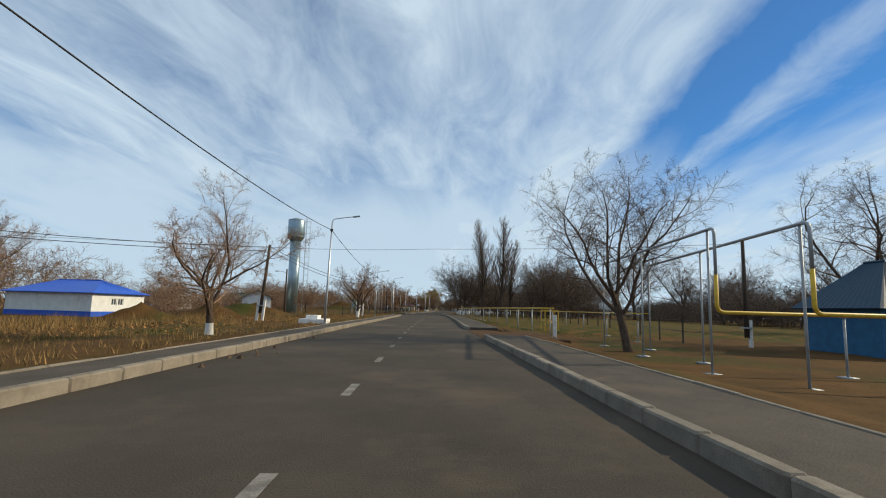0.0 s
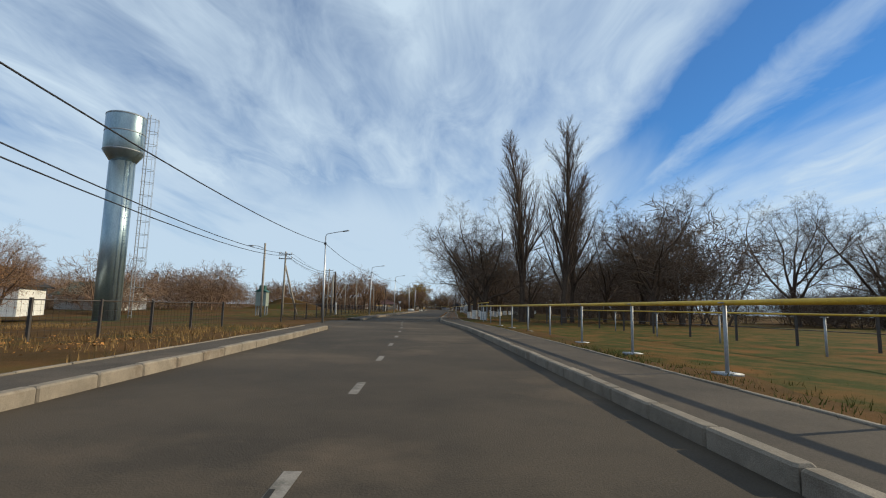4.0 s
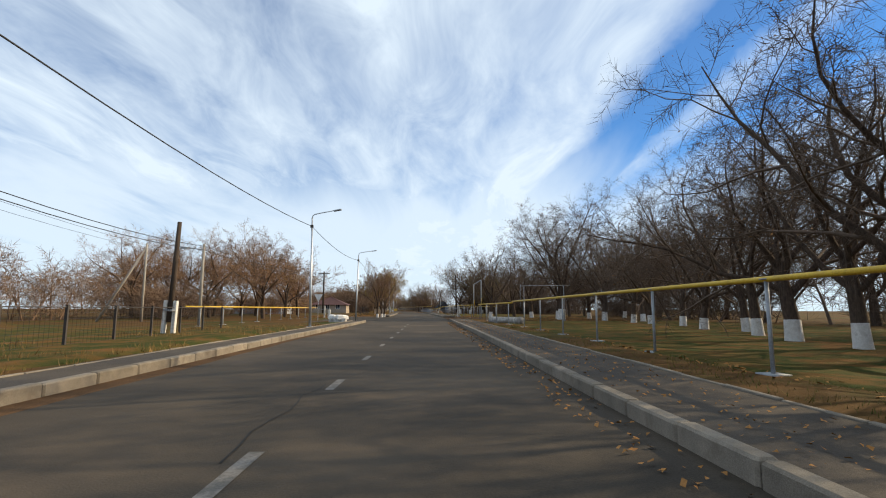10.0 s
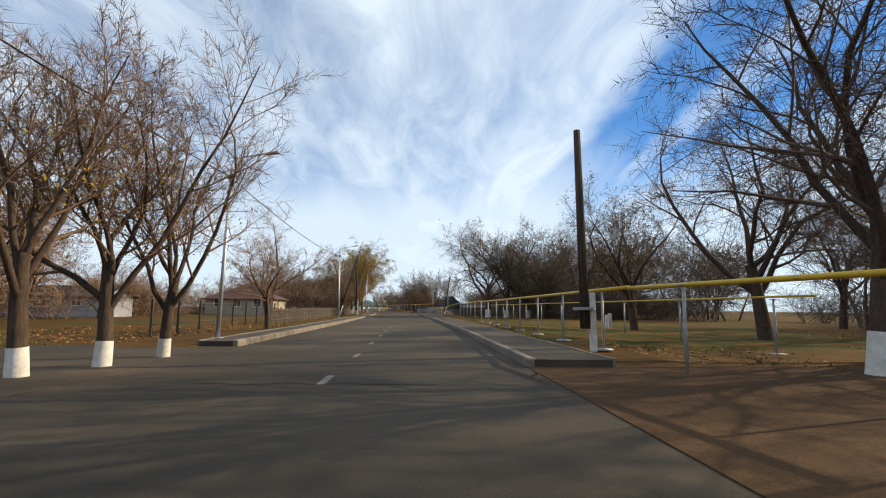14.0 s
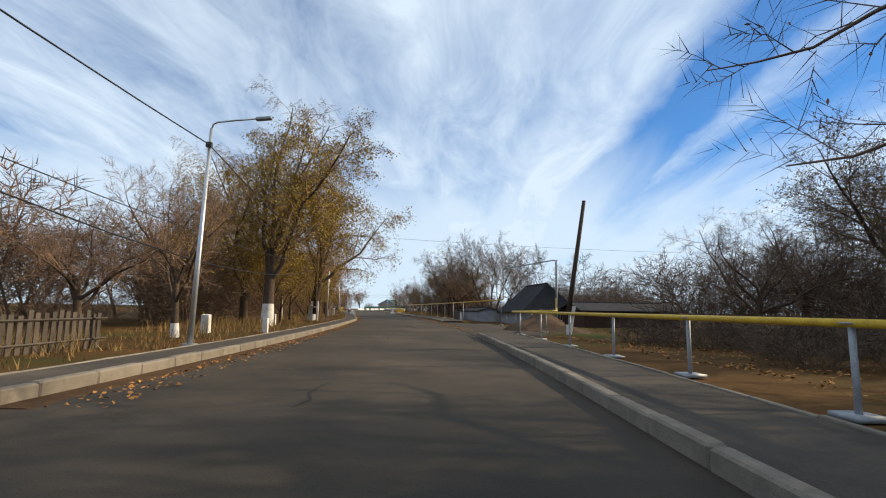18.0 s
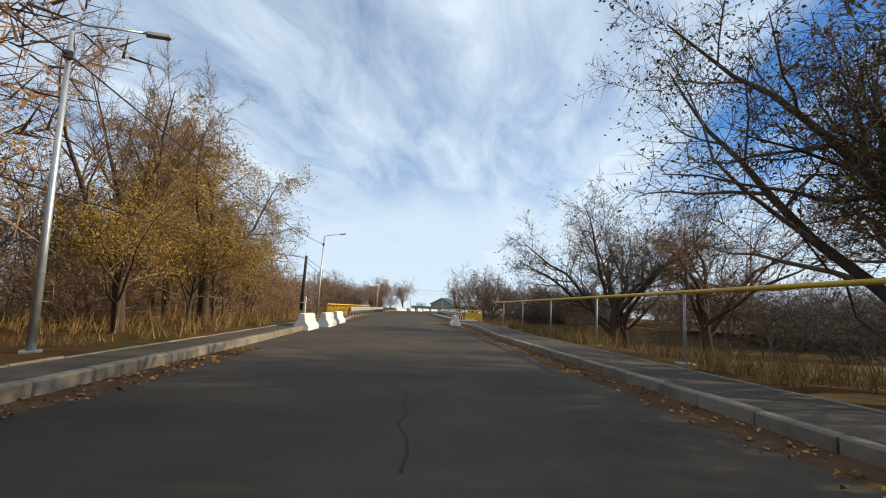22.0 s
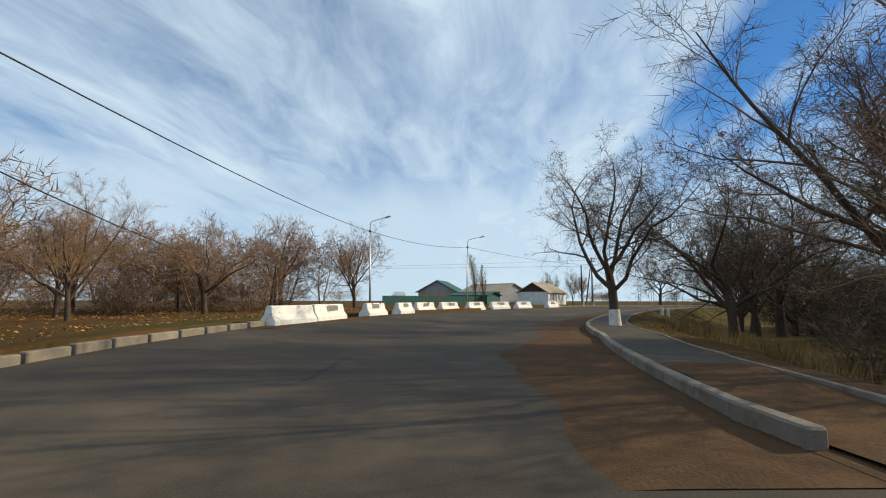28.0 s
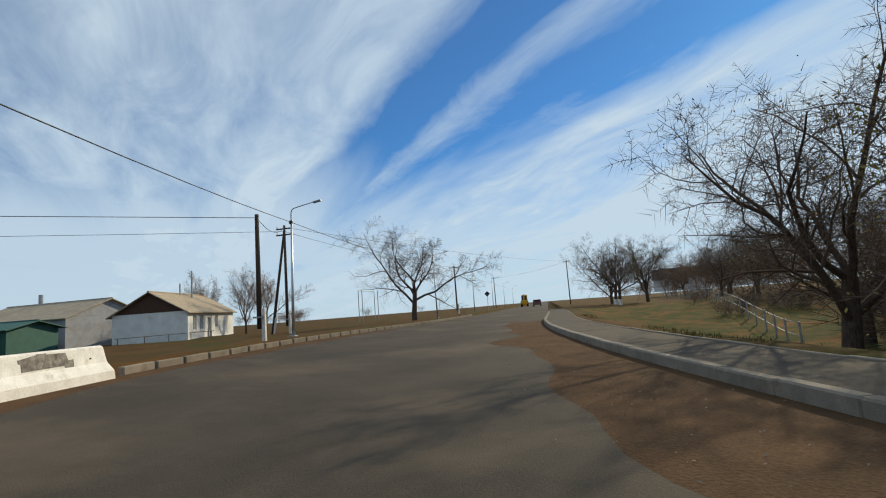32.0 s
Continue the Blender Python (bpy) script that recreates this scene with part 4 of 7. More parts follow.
LOW = {"from": [0.35, 0.12, 0.1, 0.06]}
KINDS = {
    # name: (options, height, trunk radius, trunk share of height, twig material, leaf material, leaf share, leaf size, leaf count, low, high)
    "round": (opts(kids=[6, 10, 9, 17], angle=[36, 44, 46, 46], lift=[0.02, 0.07, 0.05, 0.0, -0.03]), 12.0, 0.25, 0.27, "twig_dark", "leaf_brown", 0.06, 0.045, 1, 0.2, 1.0),
    "round_b": (opts(kids=[6, 10, 9, 17], angle=[40, 46, 50, 52], wob=0.20, lift=[0.02, 0.10, 0.02, -0.05, -0.12]), 12.0, 0.26, 0.25, "twig_dark", "leaf_brown", 0.08, 0.045, 1, 0.2, 0.9),
    "brown": (opts(kids=[6, 10, 9, 17], angle=[26, 36, 40, 42], lift=[0.02, 0.08, 0.10, 0.08, 0.10], ratio=[2.1, 0.40, 0.42, 0.55], twig_w=0.0065), 9.0, 0.17, 0.28, "twig_brown", "leaf_yellow", 0.30, 0.05, 1, 0.0, 0.5),
    "brown_b": (opts(kids=[7, 9, 9, 17], angle=[40, 40, 44, 45], wob=0.18, lift=[0.02, 0.08, 0.06, 0.04, 0.04], ratio=[2.0, 0.42, 0.44, 0.55], twig_w=0.0065, **LOW), 9.0, 0.18, 0.28, "twig_brown", "leaf_brown", 0.20, 0.045, 1, 0.05, 0.7),
    "leafy": (opts(kids=[7, 9, 8, 12], angle=[42, 44, 46, 50], ratio=[1.6, 0.45, 0.48, 0.55], twig_w=0.006, **LOW), 9.0, 0.12, 0.34, "twig_brown", "leaf_yellow", 2.0, 0.055, 1, 0.0, 0.95),
    "olive": (opts(kids=[7, 9, 9, 15], angle=[42, 44, 46, 50], **LOW), 10.0, 0.23, 0.28, "twig_dark", "leaf_olive", 0.65, 0.055, 1, 0.05, 0.95),
    "willow": (opts(kids=[7, 10, 10, 20], segs=[3, 8, 6, 2, 1], angle=[27, 46, 46, 50], lift=[0.02, 0.06, -0.03, -0.34, -0.6], ratio=[2.2, 0.36, 0.42, 0.55], twig_w=0.006), 13.5, 0.26, 0.27, "twig_brown", "leaf_yellow", 1.9, 0.06, 1, 0.0, 0.78),
    "poplar": (opts(kids=[44, 8, 16], angle=[22, 24, 28], lift=[0, 0.14, 0.12, 0.10, 0.05], ratio=[0.30, 0.45, 0.6], wob=0.06, levels=3, segs=[9, 4, 2, 1], twig_w=0.011, thin=0.5, taper=[0.16, 0.2, 0.3, 0.4],
                     cone=lambda u: 1.25 - 0.75 * u, **{"from": [0.14, 0.15, 0.1]}), 18.0, 0.30, 0.97, "twig_dark", "leaf_brown", 0.10, 0.06, 1, 0.3, 1.0),
    "gold": (opts(kids=[26, 7, 9], angle=[24, 28, 34], lift=[0, 0.14, 0.10, 0.05, 0.0], ratio=[0.26, 0.5, 0.6], wob=0.08, levels=3, segs=[9, 4, 2, 1], twig_w=0.009, thin=0.5, taper=[0.16, 0.2, 0.3, 0.4],
                  cone=lambda u: 1.3 - 0.8 * u, **{"from": [0.12, 0.12, 0.1]}), 8.0, 0.12, 0.97, "twig_brown", "leaf_yellow", 1.6, 0.05, 1, 0.0, 0.95),
    "orange": (opts(kids=[8, 9, 8, 14], angle=[46, 44, 44, 50], ratio=[1.6, 0.44, 0.46, 0.55], twig_w=0.006, **LOW), 7.0, 0.13, 0.34, "twig_brown", "leaf_brown", 0.95, 0.042, 1, 0.0, 0.6),
    "russet": (opts(kids=[6, 6, 6, 10], segs=[5, 5, 3, 1, 1], taper=[0.2, 0.2, 0.3, 0.4, 0.5], angle=[34, 32, 34, 38], lift=[0.03, 0.10, 0.10, 0.06, 0.1], ratio=[0.68, 0.58, 0.6, 0.6], **{"from": [0.2, 0.2, 0.15, 0.1]}), 7.5, 0.14, 0.40, "twig_pink", None, 0, 0, 0, 0, 1),
    "vase": (opts(kids=[6, 6, 6, 9], segs=[5, 5, 3, 1, 1], taper=[0.2, 0.2, 0.3, 0.4, 0.5], angle=[24, 26, 30, 34], lift=[0.02, 0.10, 0.10, 0.08, 0.1], ratio=[0.68, 0.58, 0.6, 0.6], **{"from": [0.2, 0.2, 0.15, 0.1]}), 7.5, 0.13, 0.42, "twig_grey", None, 0, 0, 0, 0, 1),
}
PROTO = {}


def tree_meshes(kind, seed):
    o, h, tr, share, twig, leaf, ls, lsize, lc, lo, hi = KINDS[kind]
    t = Tree(seed)
    r = t.r
    if kind in ("russet", "vase"):
        for k in range(4):
            a = k * 1.57 + r.uniform(-0.4, 0.4)
            t.limb(Vector((0.15 * math.cos(a), 0.15 * math.sin(a), -0.15)), Vector((math.cos(a) * 0.5, math.sin(a) * 0.5, 1)), h * 0.5, tr * 0.6, 0, o)
    else:
        t.limb(Vector((0, 0, -0.25)), Vector((r.uniform(-0.08, 0.08), r.uniform(-0.08, 0.08), 1)), h * share, tr, 0, o)
    top = max(v[2] for v in t.crown.v)
    out = [("trunk", t.trunk.mesh("trunk", M["bark"], False)), ("crown", t.crown.mesh("crown", M[twig], False))]
    if leaf:
        out.append(("leaves", t.leaves(ls, lsize, lc, lo, hi, top).mesh("leaves", M[leaf])))
    return out, top, tr


TREE_LABEL = {"round": "bare grey-brown tree with a twiggy crown", "round_b": "bare spreading tree with dark crooked limbs", "brown": "leafless brown roadside tree with fine twigs",
              "brown_b": "leafless brown tree with a few dry leaves", "leafy": "tree with yellowing leaves on lower branches", "olive": "dark tree still holding dull olive leaves",
              "willow": "large willow with drooping twigs, few yellow leaves", "poplar": "tall bare columnar poplar", "gold": "slender upright tree with thin yellow leaves, trunk foot whitewashed", "orange": "small tree full of dry orange-brown leaves", "russet": "many-stemmed bushy tree with russet twigs", "vase": "many-stemmed bare grey tree with upswept twigs"}


def tree(kind, seed, place, height, rz=0.0, washed=False, group="", lean=(0, 0)):
    """One tree; trees of the same kind and seed share their meshes."""
    key = (kind, seed)
    if key not in PROTO:
        PROTO[key] = tree_meshes(kind, seed)
    parts, top, tr = PROTO[key]
    k = height / top
    e = new("tree")
    e.empty_display_size = 0.3
    e.matrix_basis = pose(place[0], place[1], place[2], lean[0], lean[1], rz) @ Matrix.Scale(k, 4)
    tagged(e, TREE_LABEL[kind] + (", trunk foot whitewashed" if washed else ""), "tree", group)
    for nm, me in parts:
        part(nm, me, None, e)
    if washed:
        key2 = ("wash", kind, seed, round(k, 1))
        if key2 not in PROTO:
            h = 1.15 / k
            sh = Shape()
            tv = parts[0][1].vertices
            n = 9
            c0 = [Vector((0, 0, 0)), Vector((0, 0, 0))]
            # follow the trunk's own first two rings
            ring0 = [tv[i].co for i in range(8)]
            ring1 = [tv[i].co for i in range(8, 16)]
            m0, m1 = sum(ring0, Vector()) / 8, sum(ring1, Vector()) / 8
            r0, r1 = (ring0[0] - m0).length, (ring1[0] - m1).length
            u = (h - m0.z) / (m1.z - m0.z)
            top_c, top_r = m0.lerp(m1, min(u, 1.0)), r0 + (r1 - r0) * min(u, 1.0)
            sh.tube([m0, m0.lerp(top_c, 0.4), top_c], [r0 * 1.22, r0 * 1.06, top_r * 1.05], 10, caps=False)
            PROTO[key2] = sh.mesh("whitewash", M["white"], False)
        part("whitewash", PROTO[key2], None, e, "lime-washed white trunk foot")
    return e


RT = random.Random(11)


def row_of(kind_list, rows, washed, group, seeds=2):
    for i, (s, l, h) in enumerate(rows):
        kind = kind_list[i % len(kind_list)]
        tree(kind, i % seeds, at(s, l), h * RT.uniform(0.94, 1.06), RT.uniform(0, 360), washed, group)


# near the start
tree("brown_b", 1, at(14.8, -6.5), 5.3, 0, True, lean=(0, 2))
tree("brown", 0, at(21, -19.5), 6.5, 100)
tree("brown_b", 0, at(34, -33), 7.5, 10)
tree("orange", 0, at(46.2, -6.9), 5.6, 0, True)
tree("orange", 1, at(60, -13), 3.6, 50)
tree("orange", 0, at(66, -17), 4.2, 150)
tree("round", 0, at(19.7, 8.2), 8.8, 0, False, lean=(0, -10))
tree("round_b", 0, at(27, 26.5), 12, 20)
tree("round", 1, at(38, 33), 9.0, 0)
# pair and poplars before the avenue
tree("round_b", 1, at(90.6, 5.6), 10.8, 80, True, "roadside trees")
tree("round", 0, at(91.8, 4.9), 11.2, 200, True, "roadside trees")
tree("round", 1, at(94.4, 4.6), 9.0, 20, True, "roadside trees")
tree("round_b", 0, at(107.9, 13.2), 11.0, 60)
tree("poplar", 0, at(89.5, 9.0), 18.6, 0, False, "poplars")
tree("poplar", 1, at(87.2, 12.2), 18.4, 120, False, "poplars")
tree("poplar", 0, at(93, 14.5), 15.0, 210, False, "poplars")
tree("round_b", 0, at(86, 19.5), 12.0, 300)
tree("round", 1, at(97, 19), 11.0, 130)
tree("round", 0, at(97.3, 39.5), 15.2, 10)
tree("round_b", 1, at(98, 49), 15.2, 70)
tree("round", 1, at(101, 60), 14.2, 170)
tree("round_b", 0, at(95, 22.1), 14, 250)
# the lime-washed avenue
row_of(["round", "round_b"], [(106.4, 6.6, 11), (111.8, 6.8, 11.5), (113.4, 9.0, 10.5), (118.0, 8.8, 11), (122.2, 9.6, 10.5), (123.8, 10.6, 9.5), (127.0, 11.0, 10.5), (131.6, 11.4, 11),
       (134.6, 12.4, 9.5), (138.0, 13.0, 10.5), (141.6, 14.2, 10.5)], True, "lime-washed avenue trees")
row_of(["round", "round_b"], [(145.0, 16.0, 9.6), (147.8, 15.4, 9.6), (153, 17.0, 10), (158, 17.2, 9.6), (160.4, 16.8, 9.6), (167, 20.6, 9.6), (173.6, 19.4, 9.6), (179, 19.6, 9.6), (186, 27, 11)], True, "lime-washed avenue trees")
row_of(["round", "round_b", "olive"], [(120, 24, 12), (128, 28, 12), (137, 27, 12), (146, 31, 12.5), (156, 33, 12), (167, 35, 12), (178, 36, 13), (190, 34, 12), (200, 37, 12), (204, 28, 11), (194, 22, 10)], False, "wood behind the avenue")
row_of(["round_b", "round"], [(174.5, 14.8, 14.5), (178.4, 15.6, 14), (185, 14.0, 11), (170, 18, 12)], True, "lime-washed avenue trees")
tree("round", 0, at(182.1, 8.0), 10.5, 250, True, "lime-washed avenue trees")
tree("round_b", 0, at(191.5, 13.0), 10.5, 40)
tree("olive", 0, at(199, 11.5), 8.5, 90)
# left side of the avenue
row_of(["brown"], [(181.7, -6.1, 7.4), (183.0, -5.7, 7.8), (184.7, -5.5, 7.0)], True, "lime-washed roadside trees", 2)
tree("brown_b", 1, at(194.8, -6.3), 5.6, 0)
row_of(["orange", "brown", "orange", "brown_b"], [(172, -17, 9.5), (182, -17.5, 11), (186.5, -22.5, 12.2), (178, -25, 11.5), (197, -19.5, 9.6), (191, -26, 10.5), (204, -23, 8), (213, -24, 6.0), (222, -27, 5.5), (232, -26, 5.5), (180, -29, 11.6), (184, -34, 11.6), (175, -32, 11), (188, -28.5, 10.5)], False, "trees behind the left verge")
# shady group before the house
row_of(["round_b", "olive", "round"], [(226, 19, 11), (231, 16, 12), (236.5, 18.5, 12.5), (242.5, 20, 11), (247, 24, 11), (230, 27, 12), (238, 28, 12)], False, "shady trees beside the footway")
tree("round_b", 1, at(233.8, 9.9), 13.5, 20, True)
tree("round", 1, at(233.8, 12.2), 13.0, 100, True)
tree("olive", 1, at(234.5, 15.2), 12.0, 200, True)
tree("olive", 0, at(233, 14.0), 13.5, 50)
tree("olive", 0, at(246, 17.5), 10.0, 300)
tree("round_b", 1, at(252, 16.5), 7.0, 10)
tree("round_b", 0, at(258, 25), 8.5, 90)
# willows on the left
tree("willow", 0, at(256.6, -7.2), 13.5, 10, True, "willows")
tree("willow", 1, at(267.5, -6.5), 16.5, 0, True, "willows", lean=(0, 12))
tree("willow", 0, at(261.0, -9.6), 12.0, 205, False, "willows")
tree("leafy", 0, at(259.5, -8.0), 5.5, 0)
tree("leafy", 1, at(264.0, -8.0), 6.0, 60)
tree("leafy", 0, at(270.8, -8.6), 7.0, 200)
tree("leafy", 1, at(266.8, -9.4), 8.0, 300)
tree("brown", 1, at(246.8, -7.6), 6.8, 30, True)
tree("brown_b", 0, at(251, -13), 6.0, 80)
tree("leafy", 0, at(276.0, -7.6), 5.0, 90)
tree("leafy", 1, at(281.0, -8.2), 5.0, 10)
tree("russet", 0, at(287, -9.0), 8.8, 0)
tree("russet", 1, at(294, -17), 7.0, 90)
tree("leafy", 1, at(297, -9.5), 5.5, 20)
tree("brown", 0, at(302.5, -8.2), 9.5, 140)
tree("willow", 1, at(309.0, -8.6), 12.0, 20)
tree("leafy", 0, at(302, -8.0), 4.6, 200)
tree("leafy", 1, at(307.5, -8.6), 5.0, 160)
tree("leafy", 1, at(311, -9.0), 5.6, 300)
tree("willow", 1, at(312, -11.5), 10.0, 30)
tree("brown", 1, at(318, -15), 8.0, 30)
for i, (s, l, h) in enumerate([(320, -10.5, 4.6), (324.5, -11.5, 5.2), (329, -10.5, 4.2), (334, -12.0, 5.0), (339, -11.0, 4.4), (315, -10.0, 4.8)]):
    tree(["orange", "leafy"][i % 2], i % 2, at(s, l), h, i * 67, False, "riverside bushes")
# shaded right side before the bridge
tree("vase", 1, at(283.5, 11.2), 10.6, 10)
tree("brown_b", 0, at(292, 8.4), 8.0, 75)
tree("olive", 0, at(294.5, 9.6), 7.5, 20)
tree("round", 1, at(290, 16.5), 9.5, 70)
tree("olive", 1, at(296.2, 8.8), 11.0, 10)
tree("olive", 0, at(298.5, 11.5), 10.5, 110)
tree("olive", 0, at(312.6, 10.0), 9.6, 210)
tree("brown_b", 0, at(310, 13.5), 9.0, 40)
tree("olive", 1, at(318.6, 13.6), 10.2, 320)
# past the bridge
tree("round_b", 0, at(391.3, 5.1), 8.0, 0, True)
tree("round", 1, at(384.5, 11.5), 12.0, 60)
tree("brown_b", 1, at(380.5, 9.5), 10.5, 120)
tree("brown", 0, at(385.5, 12.5), 11, 200)
tree("round_b", 1, at(379, 13.5), 10, 20)
tree("olive", 0, at(400, 10.5), 9.5, 10)
tree("round", 0, at(404.5, 13.0), 10.5, 140)
tree("round_b", 1, at(408.5, 11.0), 9.5, 250)
tree("olive", 1, at(412.5, 14.5), 9.5, 60)
tree("round_b", 1, at(405, 12), 8.0, 250)
tree("olive", 0, at(441.0, 17.0), 8.4, 140)
tree("round", 1, at(425.0, 16.5), 10.0, 40)
tree("round_b", 1, at(421.5, 12.5), 10.0, 110)
tree("olive", 0, at(426.0, 11.5), 8.6, 220)
tree("round_b", 0, land(35.3, 418.2), 10.4, 200, False)
tree("round_b", 1, at(431, 14), 7.0, 80)
row_of(["brown_b", "brown"], [(374, -15, 5.6), (378, -20, 6.2), (383, -17.5, 6.0), (387, -14.5, 5.8), (380, -27, 7.0), (390, -20, 6.6), (394, -16.5, 6.2), (397, -23, 7.0)], False, "grove beyond the bridge")
tree("orange", 1, land(-2.4, 416.5), 9.4, 0)
tree("orange", 0, land(-8.5, 414.0), 9.2, 130)
tree("brown", 0, at(388, -24), 9.0, 80)
tree("brown_b", 1, at(394, -27), 9.5, 40)
tree("round_b", 1, land(42.0, 449.8), 10.2, 30, False)
tree("round", 1, land(67.0, 446.0), 9.0, 30, True)
tree("round_b", 0, land(72.0, 450.0), 8.5, 200, True)
tree("olive", 0, land(76, 448), 9.0, 100)
tree("olive", 1, land(80, 456), 9.0, 10)
for i, (x, y, h) in enumerate([(31, 462, 6.5), (34, 466, 7.5), (29, 470, 7), (27, 476, 6)]):
    tree("brown", i % 2, (x, y, 0.2), h, i * 70, False, "yard trees")
for i, (s, l, h) in enumerate([(470, 24, 8), (478, 27, 9), (486, 26, 8.5), (495, 30, 10), (505, 33, 9), (515, 29, 8), (455, 26, 8.5), (447, 24, 7.5)]):
    tree(["round", "round_b"][i % 2], i % 2, at(s, l), h, i * 50, False, "trees round the field")


# ---- far woods: one object each ----
def simple_tree(seed, h, wide):
    r = random.Random(seed)
    t = Tree(seed)
    o = opts(levels=3, kids=[8, 6, 10], segs=[3, 2, 1, 1], taper=[0.16, 0.2, 0.3, 0.4], angle=[40, 42, 46], ratio=[0.66, 0.55, 0.72], min_r=0.02, thin=0.42, wob=0.12, twig_w=0.024, fine=False)
    o["from"] = [0.06, 0.12, 0.1]
    for k in range(2):
        a = 3.1 * k + r.uniform(-0.4, 0.4)
        t.limb(Vector((0.5 * math.cos(a), 0.5 * math.sin(a), 0)), Vector((0.35 * math.cos(a), 0.35 * math.sin(a), 1)), h * 0.55, 0.10, 0, o)
    v = np.array(t.trunk.v + t.crown.v)
    k = len(t.trunk.v)
    f = t.trunk.f + [tuple(i + k for i in q) for q in t.crown.f]
    v[:, :2] *= wide
    return v * (h / v[:, 2].max()), f


SIMPLE = [simple_tree(50 + i, 10.0, 1.0) for i in range(4)]


def shrub(seed):
    """A many-stemmed bush, ten metres tall before it is scaled down."""
    r = random.Random(seed)
    t = Tree(seed)
    o = opts(levels=2, kids=[13, 17], segs=[3, 1, 1], taper=[0.16, 0.2, 0.3], angle=[42, 44], ratio=[0.6, 0.6], min_r=0.02, thin=0.36, wob=0.18, twig_w=0.034, fine=False, lift=[0.02, 0.05, 0.1])
    o["from"] = [0.0, 0.05]
    for k in range(5):
        a = 1.26 * k + r.uniform(-0.4, 0.4)
        t.limb(Vector((1.6 * math.cos(a), 1.6 * math.sin(a), 0)), Vector((0.4 * math.cos(a), 0.4 * math.sin(a), 1)), 7.0, 0.09, 0, o)
    v = np.array(t.trunk.v + t.crown.v)
    k = len(t.trunk.v)
    v[:, :2] *= 1.25
    return v * (10.0 / v[:, 2].max()), t.trunk.f + [tuple(i + k for i in q) for q in t.crown.f]


SHRUBS = [shrub(80 + i) for i in range(4)]


def far_wood(name, places, material, label, stock=None):
    """places: (x, y, z, height)."""
    r = random.Random(len(places))
    vs, fs, n = [], [], 0
    for x, y, z, h in places:
        v, f = (stock or SIMPLE)[r.randrange(4)]
        a, k = r.uniform(0, 6.28), h / 10.0
        c, s = math.cos(a), math.sin(a)
        w = np.empty_like(v)
        w[:, 0], w[:, 1], w[:, 2] = (v[:, 0] * c - v[:, 1] * s) * k * 1.15 + x, (v[:, 0] * s + v[:, 1] * c) * k * 1.15 + y, v[:, 2] * k + z - 0.2
        vs += [tuple(p) for p in w]
        fs += [tuple(i + n for i in q) for q in f]
        n += len(v)
    me = bpy.data.meshes.new(name)
    me.from_pydata(vs, [], fs)
    me.materials.append(material)
    return tagged(new(name, me), label, "woodland", kind="stuff")


def band(s0, s1, n, l0, l1, h0, h1, seed):
    r = random.Random(seed)
    out = []
    for _ in range(n):
        s, l = r.uniform(s0, s1), r.uniform(l0, l1)
        p = at(s, l)
        out.append((p.x, p.y, p.z, r.uniform(h0, h1)))
    return out


far_wood("far_wood", band(10, 250, 62, -66, -46, 6.0, 9.5, 1) + band(90, 165, 20, -46, -32, 5, 8, 2), M["twig_brown"], "line of leafless brown trees behind the fields")
far_wood("far_wood", band(0, 110, 38, 46, 66, 6, 10, 3) + band(84, 125, 14, 19, 32, 8, 12, 34) + band(105, 250, 44, 26, 46, 9, 13, 4), M["twig_dark"], "dark leafless wood behind the avenue")
far_wood("far_wood", band(255, 346, 80, -30, -12, 6.0, 9.5, 5), M["twig_brown"], "thick brown brushwood beside the river")
far_wood("far_wood", band(340, 412, 72, -46, -22, 6.5, 9.0, 6), M["twig_brown"], "leafless brown grove beyond the bridge")
far_wood("far_wood", band(330, 400, 36, 45, 80, 9, 13, 7) + band(384, 420, 20, 20, 34, 7, 10, 8), M["twig_dark"], "dark leafless trees along the river bed")
far_wood("far_wood", band(430, 720, 34, -160, -75, 4.0, 7.0, 9) + band(520, 760, 28, 40, 110, 5, 9, 10) + band(445, 540, 34, 26, 48, 6.5, 9.5, 14), M["twig_brown"], "low line of far trees round open fields")
far_wood("far_wood", band(250, 300, 20, 24, 40, 7, 10.5, 12), M["twig_dark"], "bare trees behind the house")
far_wood("brushwood", band(0, 112, 50, 40, 56, 3.5, 6, 21) + band(105, 250, 44, 28, 42, 3.0, 5.0, 22) + band(225, 262, 30, 18, 30, 3, 6, 23) + band(239, 250, 26, 8.2, 14, 0.9, 1.7, 35) + band(410, 440, 26, 15, 28, 3, 6, 36), M["twig_dark"], "low dark undergrowth below the bare wood", SHRUBS)
far_wood("brushwood", band(165, 250, 44, -38, -24, 3.0, 5.0, 24) + band(60, 165, 34, -50, -34, 3.0, 5.5, 25) + band(250, 345, 40, -22, -9.5, 1.6, 3.2, 26), M["twig_brown"], "low brown undergrowth behind the verge", SHRUBS)
far_wood("brushwood", band(366, 412, 46, -40, -19, 2.5, 4.5, 27), M["twig_brown"], "low brown undergrowth beside the river", SHRUBS)
far_wood("brushwood", band(378, 425, 26, 16, 30, 3.0, 5.0, 29) + band(374, 386, 9, 10.5, 17, 2.2, 3.6, 31) + band(440, 470, 8, 16, 26, 1.2, 2.2, 33) + band(330, 375, 14, 26, 50, 1.5, 3, 30), M["twig_dark"], "dark undergrowth on the shaded bank", SHRUBS)

